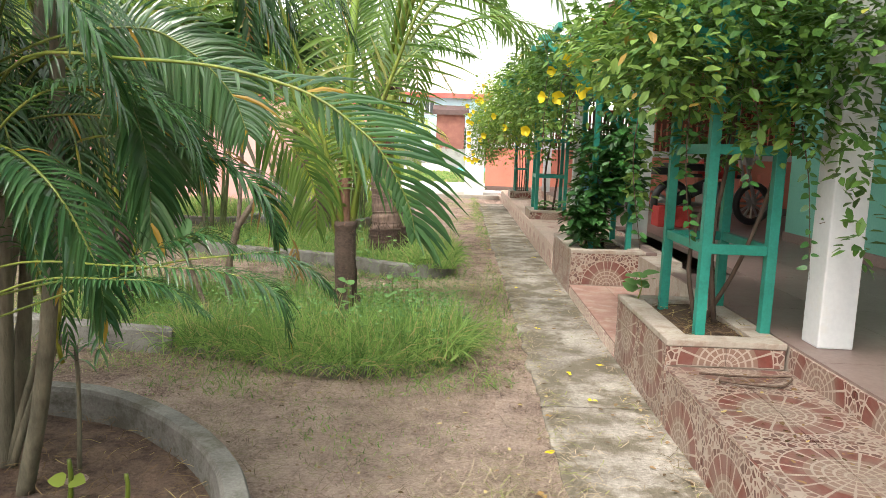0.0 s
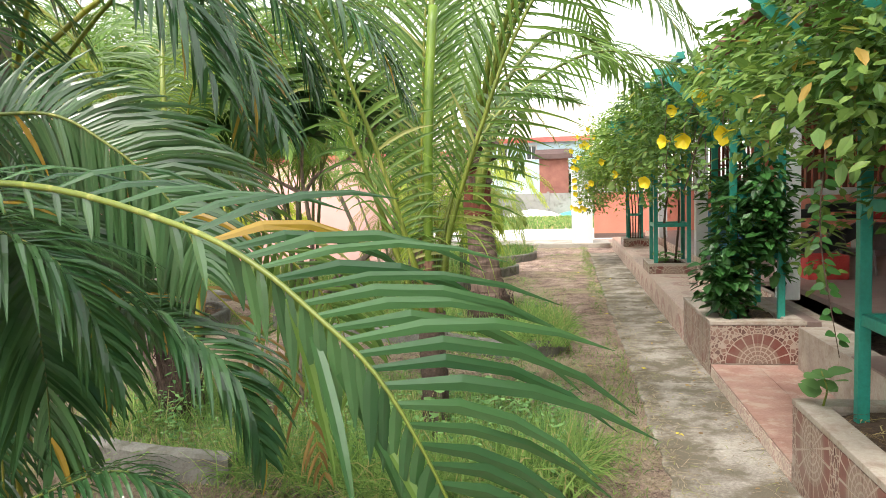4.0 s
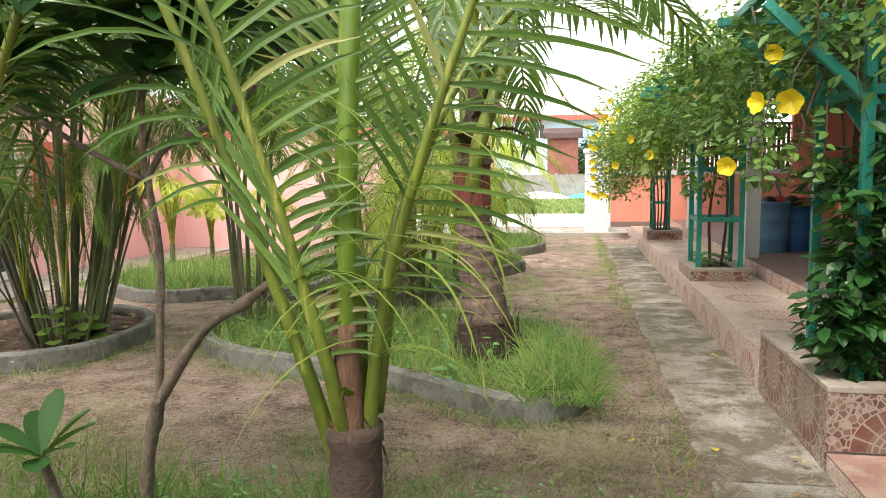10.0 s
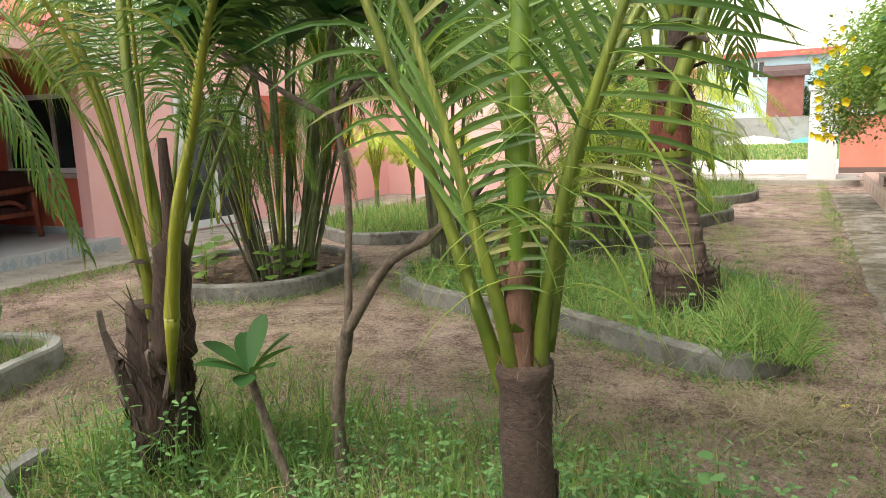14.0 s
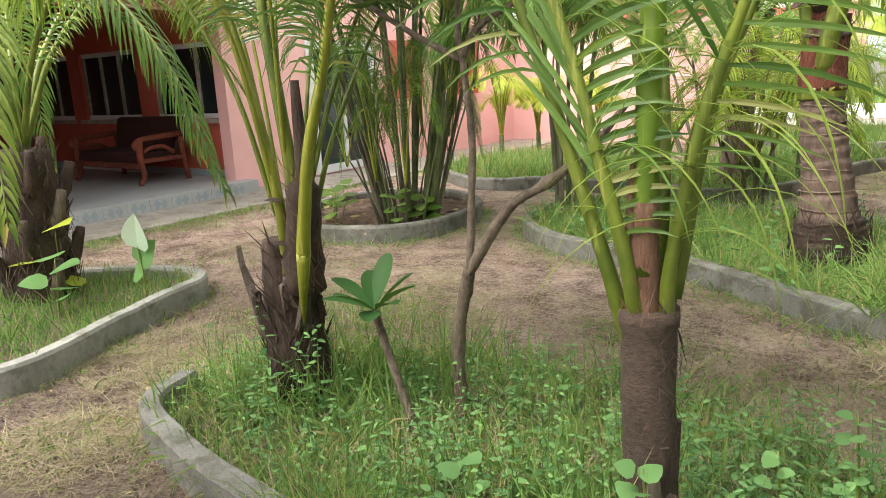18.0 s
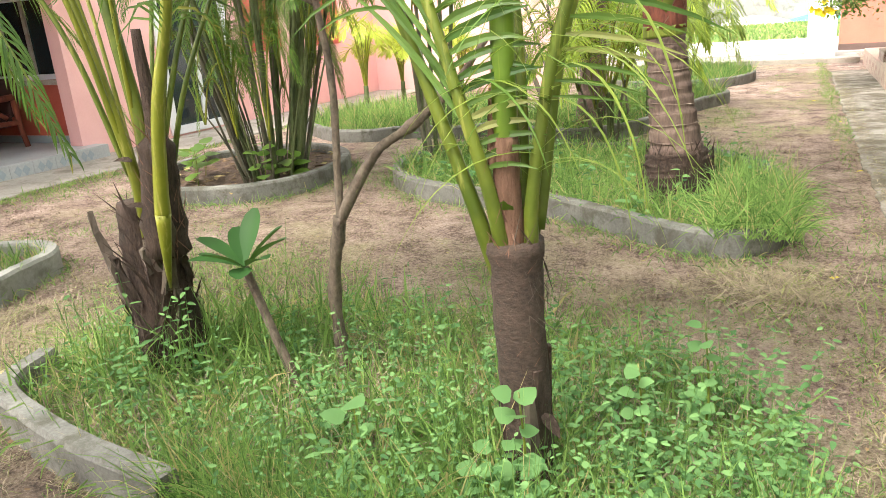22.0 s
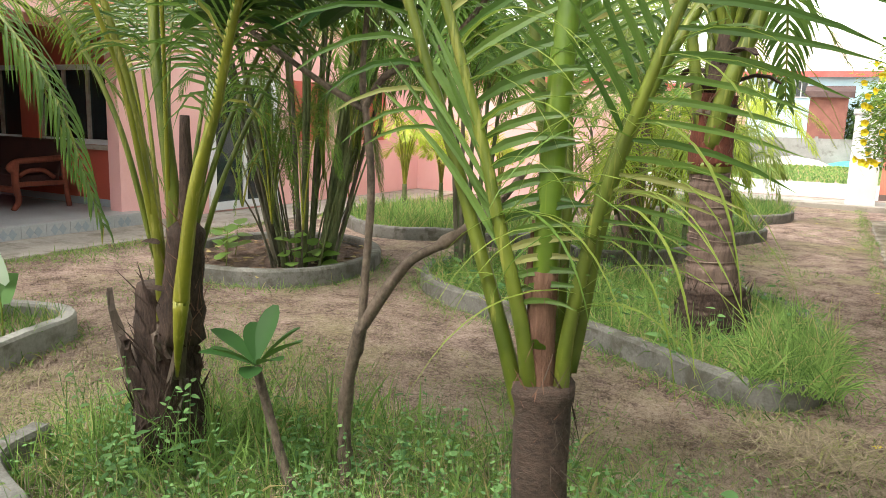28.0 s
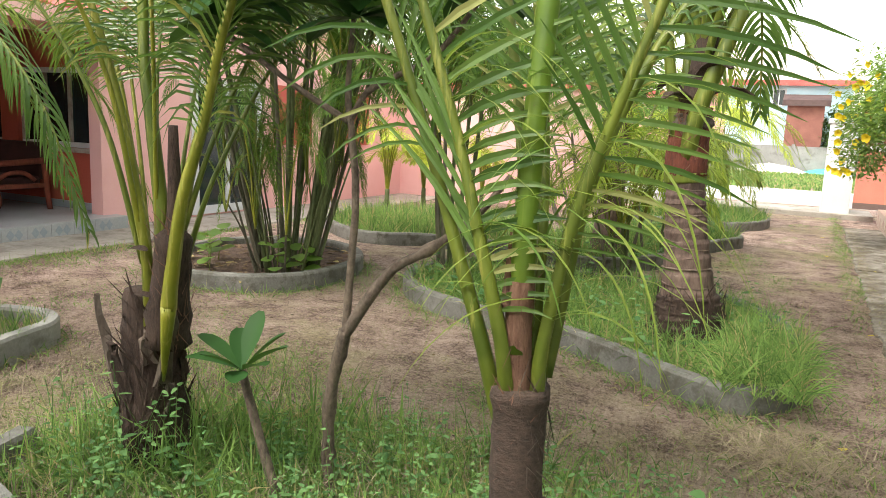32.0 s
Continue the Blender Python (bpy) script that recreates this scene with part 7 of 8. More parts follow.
frond(fg, P((-1.3, 2.3, 1.6), (-0.95, 2.1, 2.05), (-0.6, 1.98, 2.05), (-0.35, 1.93, 1.85), (-0.25, 1.92, 1.65)), 54, 0.30, L_dark, M_petiole, 0.2, 0.017, 1.5, 0.3, 0.008, 224, (25, 55))
frond(fg, P((-1.4, 2.7, 1.9), (-1.05, 2.7, 2.28), (-0.7, 2.7, 2.2), (-0.45, 2.7, 1.95), (-0.38, 2.7, 1.75)), 50, 0.30, L_dark, M_petiole, 0.2, 0.017, 1.5, 0.3, 0.008, 225, (25, 55))
frond(fg, P((-1.5, 3.0, 1.7), (-1.0, 2.9, 2.1), (-0.6, 2.85, 2.15), (-0.3, 2.8, 1.95), (-0.17, 2.8, 1.72)), 56, 0.34, L_dark, M_petiole, 0.2, 0.018, 1.5, 0.3, 0.008, 228, (25, 55))
frond(fg, P((-1.5, 2.5, 1.6), (-1.1, 2.45, 1.95), (-0.75, 2.4, 1.98), (-0.45, 2.38, 1.82), (-0.33, 2.36, 1.62)), 56, 0.30, L_dark, M_petiole, 0.2, 0.017, 1.5, 0.3, 0.008, 229, (25, 55))
frond(fg, P((-1.5, 2.2, 1.4), (-1.2, 1.9, 1.75), (-0.85, 1.75, 1.78), (-0.62, 1.7, 1.6), (-0.54, 1.7, 1.4)), 50, 0.30, L_dark, M_petiole, 0.2, 0.017, 1.4, 0.3, 0.008, 226, (25, 55))
frond(fg, P((-1.5, 2.4, 1.2), (-1.1, 2.05, 1.30), (-0.85, 1.9, 1.22), (-0.70, 1.85, 1.02), (-0.66, 1.84, 0.85)), 46, 0.26, L_dark, M_petiole, 0.2, 0.016, 1.3, 0.3, 0.008, 227, (25, 55))
r = random.Random(240)
for k in range(16):
    b = Vector((r.uniform(-1.75, -1.25), r.uniform(2.2, 2.7), r.uniform(1.0, 1.7)))
    frond(fg, arch(b, r.uniform(-1.6, 0.1), r.uniform(0.25, 0.5), r.uniform(0.35, 0.6), r.uniform(0.35, 0.8)), 46, 0.28, L_dark, M_petiole, 0.2, 0.015, 1.2, 0.3, 0.006, 240 + k, (25, 55))
for k, (x, y, dx) in enumerate(((-1.55, 2.25, 0.14), (-1.72, 2.55, 0.2))):
    tube("culm", local(fg, [(x, y, 0.0), (x + dx * 0.4, y, 0.7), (x + dx, y, 1.5), (x + dx * 1.6, y, 2.4)]), 0.030, 0.020, M_culm, fg, 26, 8, 0.05, 40 + k)
tube("culm", local(fg, [(-1.32, 2.5, 0.0), (-1.18, 2.42, 0.5), (-1.10, 2.40, 1.2), (-1.06, 2.40, 2.1)]), 0.032, 0.022, M_culm, fg, 26, 9, 0.05, 6)
frond(fg, P((-1.40, 2.95, 1.9), (-1.1, 3.05, 2.15), (-0.80, 3.1, 2.1), (-0.68, 3.1, 1.85), (-0.70, 3.1, 1.62)), 26, 0.26, L_dry, M_petiole_y, 0.2, 0.022, 1.5, 0.2, 0.010, 207, (30, 55), "withered orange-brown frond", 0.15)

for k, (x, y, h, lab) in enumerate(((-1.10, 2.41, 0.17, "cut green stem standing in the bare bed"), (-0.89, 2.40, 0.13, "short cut green stem in the bare bed"), (-1.22, 2.70, 0.5, "thin dark palm shoot in the bare bed"))):
    t = thing("plant_stem", (x, y, 0.02), lab, "stem")
    tube("stem", [(0, 0, -0.02), (0.008, 0, h * 0.6), (0.0, 0.004, h)], 0.010, 0.008, M_petiole if k < 2 else M_culm, t, 8, 7, 0.12, k)
    v, f = [], []
    for i in range(2 if k == 0 else 0):
        round_leaf(v, f, (0, 0, h * 0.55), (1 - 2 * i, -0.3, 0.1), (0, -0.6, 1), 0.06, 0.06)
    if v:
        mesh_ob("leaf", v, f, L_light, t, "", True)
    if k == 2:
        for i in range(8):
            v, f = [], []
            a = i * 0.8
            blade(v, f, (0, 0, h - 0.02 * (i % 4)), (math.cos(a), math.sin(a), 0.35), (0, 0, 1), 0.20, 0.013, 1.0)
            mesh_ob("leaf", v, f, L_dark, t)

dk = thing("palm_tree", (-5.05, 5.35, 0.0), "old palm stump with shaggy grey leaf bases and drooping fronds", "palm")
tube("trunk", [(0, 0, -0.03), (0.0, 0, 0.5), (0.05, 0, 1.1)], 0.2, 0.16, M_fibre, dk, 16, 14, 0.2, 7, "", lambda u: 0.24 - 0.07 * u)
r = random.Random(19)
for k in range(16):
    a = k * 2.4
    d = Vector((math.cos(a), math.sin(a), 0))
    z = 0.1 + 0.9 * k / 16
    tube("leaf_stub", [d * 0.16 + Vector((0, 0, z)), d * 0.24 + Vector((0, 0, z + 0.1)), d * 0.30 + Vector((0, 0, z + 0.28))], 0.065, 0.03, M_greybark if k % 4 == 0 else M_fibre, dk, 6, 6, 0.25, k)
shag(dk, 0.02, 0, lambda u: 0.25 - 0.07 * u, 0.05, 1.1, 240, 29, M_greybark, 0.012, (0.08, 0.22), 0.3)
shag(dk, 0.02, 0, lambda u: 0.25 - 0.07 * u, 0.05, 1.1, 160, 30, M_fibre, 0.014, (0.08, 0.22), 0.35)
for k in range(8):
    frond(dk, arch(Vector((-5.0, 5.35, 1.05)), k * 0.8 + 0.2, 1.1, 1.7, 1.3), 46, 0.45, L_light if k % 3 == 1 else L_coco, M_petiole, 0.2, 0.022, 2.2, 0.1, 0.024, 300 + k)

# small yellow palms before the pink wall
def yellow_palm(at, h, seed):
    t = thing("yellow_palm", at, "small bright yellow-green palm in the rear bed", "palm", "small yellow palms")
    tube("trunk", [(0, 0, -0.03), (0, 0, h * 0.25)], 0.05, 0.04, M_culm_green, t, 6, 8, 0.1, seed)
    for k in range(13):
        up = h * (0.55 + 0.45 * ((k * 0.618 + seed * 0.3) % 1))
        frond(t, arch(Vector(at) + Vector((0, 0, h * 0.12)), k * 2.4 + seed, up, h * 0.36, up * 0.22), 24, h * 0.21, L_yellow, M_petiole_y, 0.22, 0.020, 0.5, 0.35, 0.012, seed * 30 + k)


yellow_palm((-6.62, 14.15, 0.02), 1.5, 1)
yellow_palm((-6.48, 15.25, 0.02), 1.35, 2)
yellow_palm((-5.6, 16.0, 0.02), 1.2, 3)


def leafy_mass(name, label, category, blobs, size, material, seed, stems=(), stem_r=0.012, parent=None, leaf_ratio=0.5, flowers=(), pale=None):
    """A climbing or bushy plant: thin stems and a crown of many separate leaves."""
    t = thing(name, blobs[0][0], label, category) if parent is None else parent
    o = Vector(t.location)
    r = random.Random(seed)
    for k, s in enumerate(stems):
        tube("stem", [Vector(q) - o for q in s], stem_r, stem_r * 0.6, M_twig, t, 12, 6, 0.15, k)
    for k, (c, rad, n, *more) in enumerate(blobs):
        v, f = [], []
        c, rad = Vector(c), Vector(rad)
        for i in range(n):
            d = Vector((r.gauss(0, 1), r.gauss(0, 1), r.gauss(0, 1))).normalized()
            q = r.random() ** 0.45
            q *= 1 + 0.35 * noise.noise(d * 2.3 + c)
            p = c + Vector((d.x * rad.x, d.y * rad.y, d.z * rad.z)) * q
            w = Vector((d.x + r.uniform(-0.8, 0.8), d.y + r.uniform(-0.8, 0.8), r.uniform(-0.9, 0.35)))
            nn = Vector((d.x * 0.5 + r.uniform(-0.4, 0.4), d.y * 0.5 + r.uniform(-0.4, 0.4), 0.9))
            s = size * r.uniform(0.6, 1.25)
            leaf_shape(v, f, p - o, w, nn, s, s * leaf_ratio)
        mesh_ob("foliage", v, f, (pale if (more and pale) else material), t)
    for k, (p, s, az) in enumerate(flowers):
        flower(t, Vector(p) - o, s, az, seed + k)
    return t


def flower(parent, p, s, az, seed):
    """A trumpet flower of five rounded petals."""
    r = random.Random(seed)
    d = Vector((math.cos(az), math.sin(az), r.uniform(-0.5, 0.1))).normalized()
    e = d.orthogonal().normalized()
    g = d.cross(e)
    v, f = tube_data([p - d * s * 0.5, p - d * s * 0.15, p], [s * 0.06, s * 0.12, s * 0.2], 8, 0, 0, False)
    ob = mesh_ob("flower", v, f, L_petal, parent, "yellow trumpet flower", True)
    for k in range(5):
        a = k * 1.2566
        w = (e * math.cos(a) + g * math.sin(a)) * 0.9 + d * 0.55
        v, f = [], []
        blade(v, f, p, w, d, s * 0.62, s * 0.62, 0.15, 4, 0.2, (0.4, 0.85, 1.05, 0.9, 0.35))
        mesh_ob("petal", v, f, L_petal, ob)


# ---- teal trellises ----
def trellis(x0, x1, y0, y1, z0, bars, height, label, diag=True, w=0.052):
    t = thing("trellis", ((x0 + x1) / 2, (y0 + y1) / 2, z0), label, "trellis", "teal wooden trellises")
    o = Vector(t.location)
    Q = lambda x, y, z: Vector((x, y, z)) - o
    for x in (x0, x1):
        for y in (y0, y1):
            part("post", bar_bm(Q(x, y, z0 - 0.04), Q(x, y, z0 + height), w, w), M_teal, t)
    for z in bars:
        for x in (x0, x1):
            part("bar", bar_bm(Q(x, y0 + w / 2, z), Q(x, y1 - w / 2, z), w * 0.7, w), M_teal, t)
        for y in (y0, y1):
            part("bar", bar_bm(Q(x0 + w / 2, y, z), Q(x1 - w / 2, y, z), w * 0.7, w), M_teal, t)
    if diag:
        for y in (y0, y1):
            part("brace", bar_bm(Q(x0 + 0.03, y, z0 + height - 0.55), Q(x0 - 0.50, y, z0 + height - 0.02), w * 0.8, w), M_teal, t)
            part("brace", bar_bm(Q(x1 - 0.03, y, z0 + height - 0.75), Q(x0 + 0.03, y, z0 + height - 0.30), w * 0.8, w), M_teal, t)
            part("beam", bar_bm(Q(x0 - 0.6, y, z0 + height + 0.026), Q(x1 + 0.3, y, z0 + height + 0.026), w, w), M_teal, t)
        for x in (x0 - 0.45, x1):
            part("beam", bar_bm(Q(x, y0 - 0.4, z0 + height + 0.078), Q(x, y1 + 0.4, z0 + height + 0.078), w, w), M_teal, t)
    return t


trellis(1.53, 1.865, 3.74, 4.42, TOP - 0.02, (0.87, 1.38, 1.9), 1.95, "teal-painted wooden trellis cage standing in the first planter")
trellis(1.52, 1.88, 6.98, 7.72, TOP - 0.02, (0.92, 1.40, 1.9), 1.95, "teal-painted wooden trellis cage wrapped in dark leaves")
trellis(1.42, 1.86, 11.3, 11.85, 0.42, (0.97, 1.52, 2.0), 1.95, "teal-painted wooden trellis cage near the gate")
trellis(1.45, 1.72, 16.3, 16.7, 0.44, (0.95, 1.4), 1.75, "narrow teal trellis cage beside the gate", False, 0.04)

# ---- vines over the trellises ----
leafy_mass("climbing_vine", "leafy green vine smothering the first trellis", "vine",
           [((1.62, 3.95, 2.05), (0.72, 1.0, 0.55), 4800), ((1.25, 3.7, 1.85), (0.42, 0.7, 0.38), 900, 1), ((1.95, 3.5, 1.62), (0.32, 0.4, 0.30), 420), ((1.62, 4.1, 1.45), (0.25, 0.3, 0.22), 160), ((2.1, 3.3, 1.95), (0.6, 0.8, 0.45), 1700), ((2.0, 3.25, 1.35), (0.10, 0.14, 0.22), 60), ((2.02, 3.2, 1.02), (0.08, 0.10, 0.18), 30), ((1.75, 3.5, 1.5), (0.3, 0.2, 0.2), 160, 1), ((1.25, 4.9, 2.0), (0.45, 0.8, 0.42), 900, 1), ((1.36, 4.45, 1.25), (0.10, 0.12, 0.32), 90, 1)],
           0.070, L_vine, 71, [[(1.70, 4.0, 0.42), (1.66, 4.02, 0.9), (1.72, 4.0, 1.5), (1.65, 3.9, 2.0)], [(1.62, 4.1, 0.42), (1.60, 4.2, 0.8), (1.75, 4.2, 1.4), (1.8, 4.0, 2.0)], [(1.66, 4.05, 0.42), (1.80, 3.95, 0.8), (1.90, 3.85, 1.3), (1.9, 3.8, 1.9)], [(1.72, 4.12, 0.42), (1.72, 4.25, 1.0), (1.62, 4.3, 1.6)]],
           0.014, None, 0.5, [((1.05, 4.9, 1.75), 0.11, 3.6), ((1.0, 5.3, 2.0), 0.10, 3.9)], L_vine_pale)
leafy_mass("climbing_vine", "glossy dark-leaved climber filling the second planter", "vine",
           [((1.50, 6.98, 0.72), (0.18, 0.17, 0.34), 420), ((1.55, 7.0, 1.05), (0.20, 0.18, 0.28), 220), ((1.6, 7.3, 1.45), (0.26, 0.35, 0.22), 260), ((1.78, 6.95, 1.25), (0.16, 0.12, 0.2), 120), ((1.86, 7.0, 1.0), (0.12, 0.12, 0.3), 120), ((1.74, 6.88, 1.40), (0.22, 0.18, 0.5), 340), ((1.36, 6.92, 0.80), (0.13, 0.12, 0.24), 100), ((1.46, 6.90, 1.25), (0.14, 0.14, 0.24), 60)],
           0.11, L_hib, 72, [[(1.6, 7.2, 0.42), (1.57, 7.1, 1.0), (1.6, 7.2, 1.6)], [(1.7, 7.3, 0.42), (1.72, 7.35, 1.0), (1.68, 7.3, 1.7)]], 0.016, None, 0.58)
leafy_mass("flowering_vine", "yellow-flowered trumpet vine over the second trellis", "vine",
           [((1.5, 7.3, 2.25), (0.6, 0.9, 0.42), 1800), ((1.12, 7.3, 1.62), (0.28, 0.4, 0.22), 260, 1), ((1.1, 8.3, 2.1), (0.5, 0.9, 0.45), 900), ((0.95, 7.7, 1.85), (0.22, 0.4, 0.2), 140, 1)],
           0.08, L_vine, 73, [[(1.62, 7.5, 0.42), (1.6, 7.5, 1.3), (1.5, 7.4, 2.0), (1.2, 7.3, 2.1)], [(1.5, 7.3, 2.2), (1.3, 7.1, 1.9), (1.2, 7.0, 1.6), (1.15, 7.0, 1.45)]],
           0.009, None, 0.48, [((1.14, 6.93, 1.855), 0.13, 4.3), ((1.00, 6.93, 1.845), 0.11, 3.7), ((0.85, 6.93, 1.535), 0.10, 4.2), ((1.07, 6.93, 2.09), 0.10, 3.9)], L_vine_pale)
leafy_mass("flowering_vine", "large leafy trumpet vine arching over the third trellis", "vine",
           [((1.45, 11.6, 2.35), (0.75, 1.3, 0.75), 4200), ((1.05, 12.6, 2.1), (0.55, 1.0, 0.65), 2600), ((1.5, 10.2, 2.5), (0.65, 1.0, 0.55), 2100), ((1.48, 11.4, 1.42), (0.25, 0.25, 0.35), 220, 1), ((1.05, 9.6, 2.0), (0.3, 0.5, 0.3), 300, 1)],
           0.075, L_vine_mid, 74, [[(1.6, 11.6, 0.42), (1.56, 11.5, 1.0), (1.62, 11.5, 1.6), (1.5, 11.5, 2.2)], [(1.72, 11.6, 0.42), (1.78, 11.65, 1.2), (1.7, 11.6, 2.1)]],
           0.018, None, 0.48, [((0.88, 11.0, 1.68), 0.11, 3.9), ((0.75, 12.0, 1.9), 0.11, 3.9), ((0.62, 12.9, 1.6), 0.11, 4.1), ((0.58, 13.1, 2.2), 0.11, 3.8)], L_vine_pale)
fl = [((0.30 + 0.45 * rng.random(), 14.2 + 2.2 * rng.random(), 1.05 + 1.6 * rng.random()), 0.10, 3.6 + rng.random()) for _ in range(26)]
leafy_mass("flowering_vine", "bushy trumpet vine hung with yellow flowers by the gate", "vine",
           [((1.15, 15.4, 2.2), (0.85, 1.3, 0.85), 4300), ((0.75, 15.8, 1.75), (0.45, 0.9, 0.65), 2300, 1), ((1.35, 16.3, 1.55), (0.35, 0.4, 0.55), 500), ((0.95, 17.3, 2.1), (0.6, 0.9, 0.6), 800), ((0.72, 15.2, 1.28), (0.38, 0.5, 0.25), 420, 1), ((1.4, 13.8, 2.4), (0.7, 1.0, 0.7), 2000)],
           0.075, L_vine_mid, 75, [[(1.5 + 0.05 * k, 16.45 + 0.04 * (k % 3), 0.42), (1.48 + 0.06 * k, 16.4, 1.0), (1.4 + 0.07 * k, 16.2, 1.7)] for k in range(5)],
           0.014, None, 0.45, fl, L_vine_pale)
def sprig(pts, n, size, material, seed, label):
    """A thin hanging shoot with paired leaves."""
    t = thing("vine_shoot", pts[0], label, "vine")
    r = random.Random(seed)
    path = spline(local(t, pts), 30)
    v, f = tube_data(path, [0.004 * (1 - 0.6 * i / 30) for i in range(31)], 5, 0.1, seed)
    mesh_ob("stem", v, f, M_twig, t, "", True)
    for i in range(n):
        p = path[min(30, int(3 + 27 * i / n))]
        v, f = [], []
        for sg in (-1, 1):
            if r.random() < 0.25 and i:
                continue
            a = r.uniform(-0.8, 0.8) + (0 if sg > 0 else 3.14)
            s = size * r.uniform(0.6, 1.15)
            round_leaf(v, f, p, (math.cos(a), math.sin(a) - 0.3, r.uniform(-0.9, 0.1)), (0, -0.8, 0.6), s, s * 0.55)
        if v:
            mesh_ob("leaf", v, f, material, t, "", True)
    return t


for k, (pts, n, size, m) in enumerate((
        (((1.15, 3.75, 1.62), (1.12, 3.70, 1.29), (1.18, 3.68, 0.86)), 18, 0.05, L_hib),
        (((2.05, 3.6, 1.7), (2.14, 3.60, 1.38), (2.21, 3.60, 1.12), (2.10, 3.6, 0.98)), 12, 0.065, L_hib), (((2.2, 3.5, 1.3), (2.12, 3.5, 1.1), (1.98, 3.5, 1.04)), 6, 0.075, L_vine),
        (((1.35, 3.6, 1.6), (1.35, 3.58, 1.27), (1.40, 3.58, 0.90)), 18, 0.05, L_hib), (((1.85, 3.5, 1.5), (1.89, 3.45, 1.21), (1.92, 3.42, 0.78)), 14, 0.05, L_hib),
        (((1.6, 3.5, 1.7), (1.62, 3.42, 1.45), (1.58, 3.4, 1.2)), 14, 0.05, L_hib), (((1.05, 6.95, 1.9), (1.0, 6.9, 1.65), (1.02, 6.9, 1.35)), 10, 0.06, L_vine),
        (((1.3, 6.9, 1.85), (1.28, 6.85, 1.6), (1.2, 6.85, 1.4)), 8, 0.06, L_vine), (((0.9, 11.0, 2.0), (0.85, 11.0, 1.7), (0.88, 11.0, 1.45)), 9, 0.11, L_vine_pale), (((1.2, 10.9, 1.9), (1.22, 10.9, 1.5), (1.3, 10.9, 1.2)), 10, 0.10, L_vine))):
    sprig(pts, n, size, m, 500 + k, "leafy shoot hanging from the vine")
# dead hanging tendrils
for k, (x, y, z) in enumerate(((1.2, 6.9, 2.35), (1.45, 6.85, 2.4), (1.3, 7.4, 2.3), (1.0, 7.2, 2.3), (1.25, 4.3, 2.2))):
    t = thing("dry_tendril", (x, y, z), "bare dry tendril hanging from the trellis", "twig")
    tube("twig", [(0, 0, 0.08), (0.05, 0.0, -0.15), (-0.06 + 0.03 * k, 0.02, -0.40), (0.02, 0, -0.66)], 0.006, 0.003, M_greybark, t, 10, 5, 0.2, k)

# seedling on the planter's corner and litter round the stems
big_weed((1.40, 4.52, 0.44), 0.16, 0.11, 8, 15, L_weed, "small green seedling on the planter's coping")
for k, (x, y) in enumerate(((1.55, 11.45), (1.75, 11.6), (1.5, 11.7))):
    big_weed((x, y, 0.42), 0.14, 0.10, 6, 20 + k, L_weed, "small seedling in the planter")

# ---- things on the veranda ----
def barrel(at, h, r0, material, label, band=M_blue):
    t = thing("plastic_barrel", at, label, "barrel", "blue barrels")
    prof = [(0.0, 0.9), (0.03, 0.95), (0.25, 0.97), (0.28, 1.02), (0.32, 0.97), (0.62, 1.0), (0.66, 1.05), (0.70, 1.0), (0.93, 1.0), (0.95, 1.06), (1.0, 1.06), (1.0, 0.98), (0.9, 0.95), (0.2, 0.90)]
    v, f, m = [], [], 28
    for i, (z, q) in enumerate(prof):
        for k in range(m):
            a = 2 * math.pi * k / m
            v.append((math.cos(a) * r0 * q, math.sin(a) * r0 * q, z * h))
            if i:
                o = (i - 1) * m
                f.append((o + k, o + (k + 1) % m, o + m + (k + 1) % m, o + m + k))
    f.append(tuple(range((len(prof) - 1) * m, len(prof) * m)))
    mesh_ob("body", v, f, material, t, "", True)
    return t


barrel((2.56, 13.0, TOP), 0.66, 0.24, M_blue2, "faded blue plastic barrel on the veranda")
barrel((2.95, 13.25, TOP), 0.62, 0.25, M_blue, "dark blue plastic tub beside the barrel")
t = thing("heaped_cloth", (2.75, 13.0, 1.07), "red and dark cloth heaped on the barrels", "cloth")
for k in range(5):
    m = mound("fold", (0, 0, 0), 0.16, 0.13, 0.09, M_redcloth if k % 2 else M_black, "", "")
    m.parent, m.location = t, (-0.2 + 0.14 * k, 0.03 * (k % 2), 0.0 if k < 3 else -0.02)
    for key in ("label", "category"):
        if key in m:
            del m[key]
t = thing("broom", (2.8, 13.15, 0.9), "broom with a blue handle leaning in the barrel", "broom")
part("handle", bar_bm((0.08, 0, -0.1), (-0.16, 0, 0.52), 0.028, 0.028, 0.008), M_blue2, t)
part("head", box_bm(0.04, -0.05, -0.2, 0.14, 0.05, -0.1, 0.01), M_black, t)


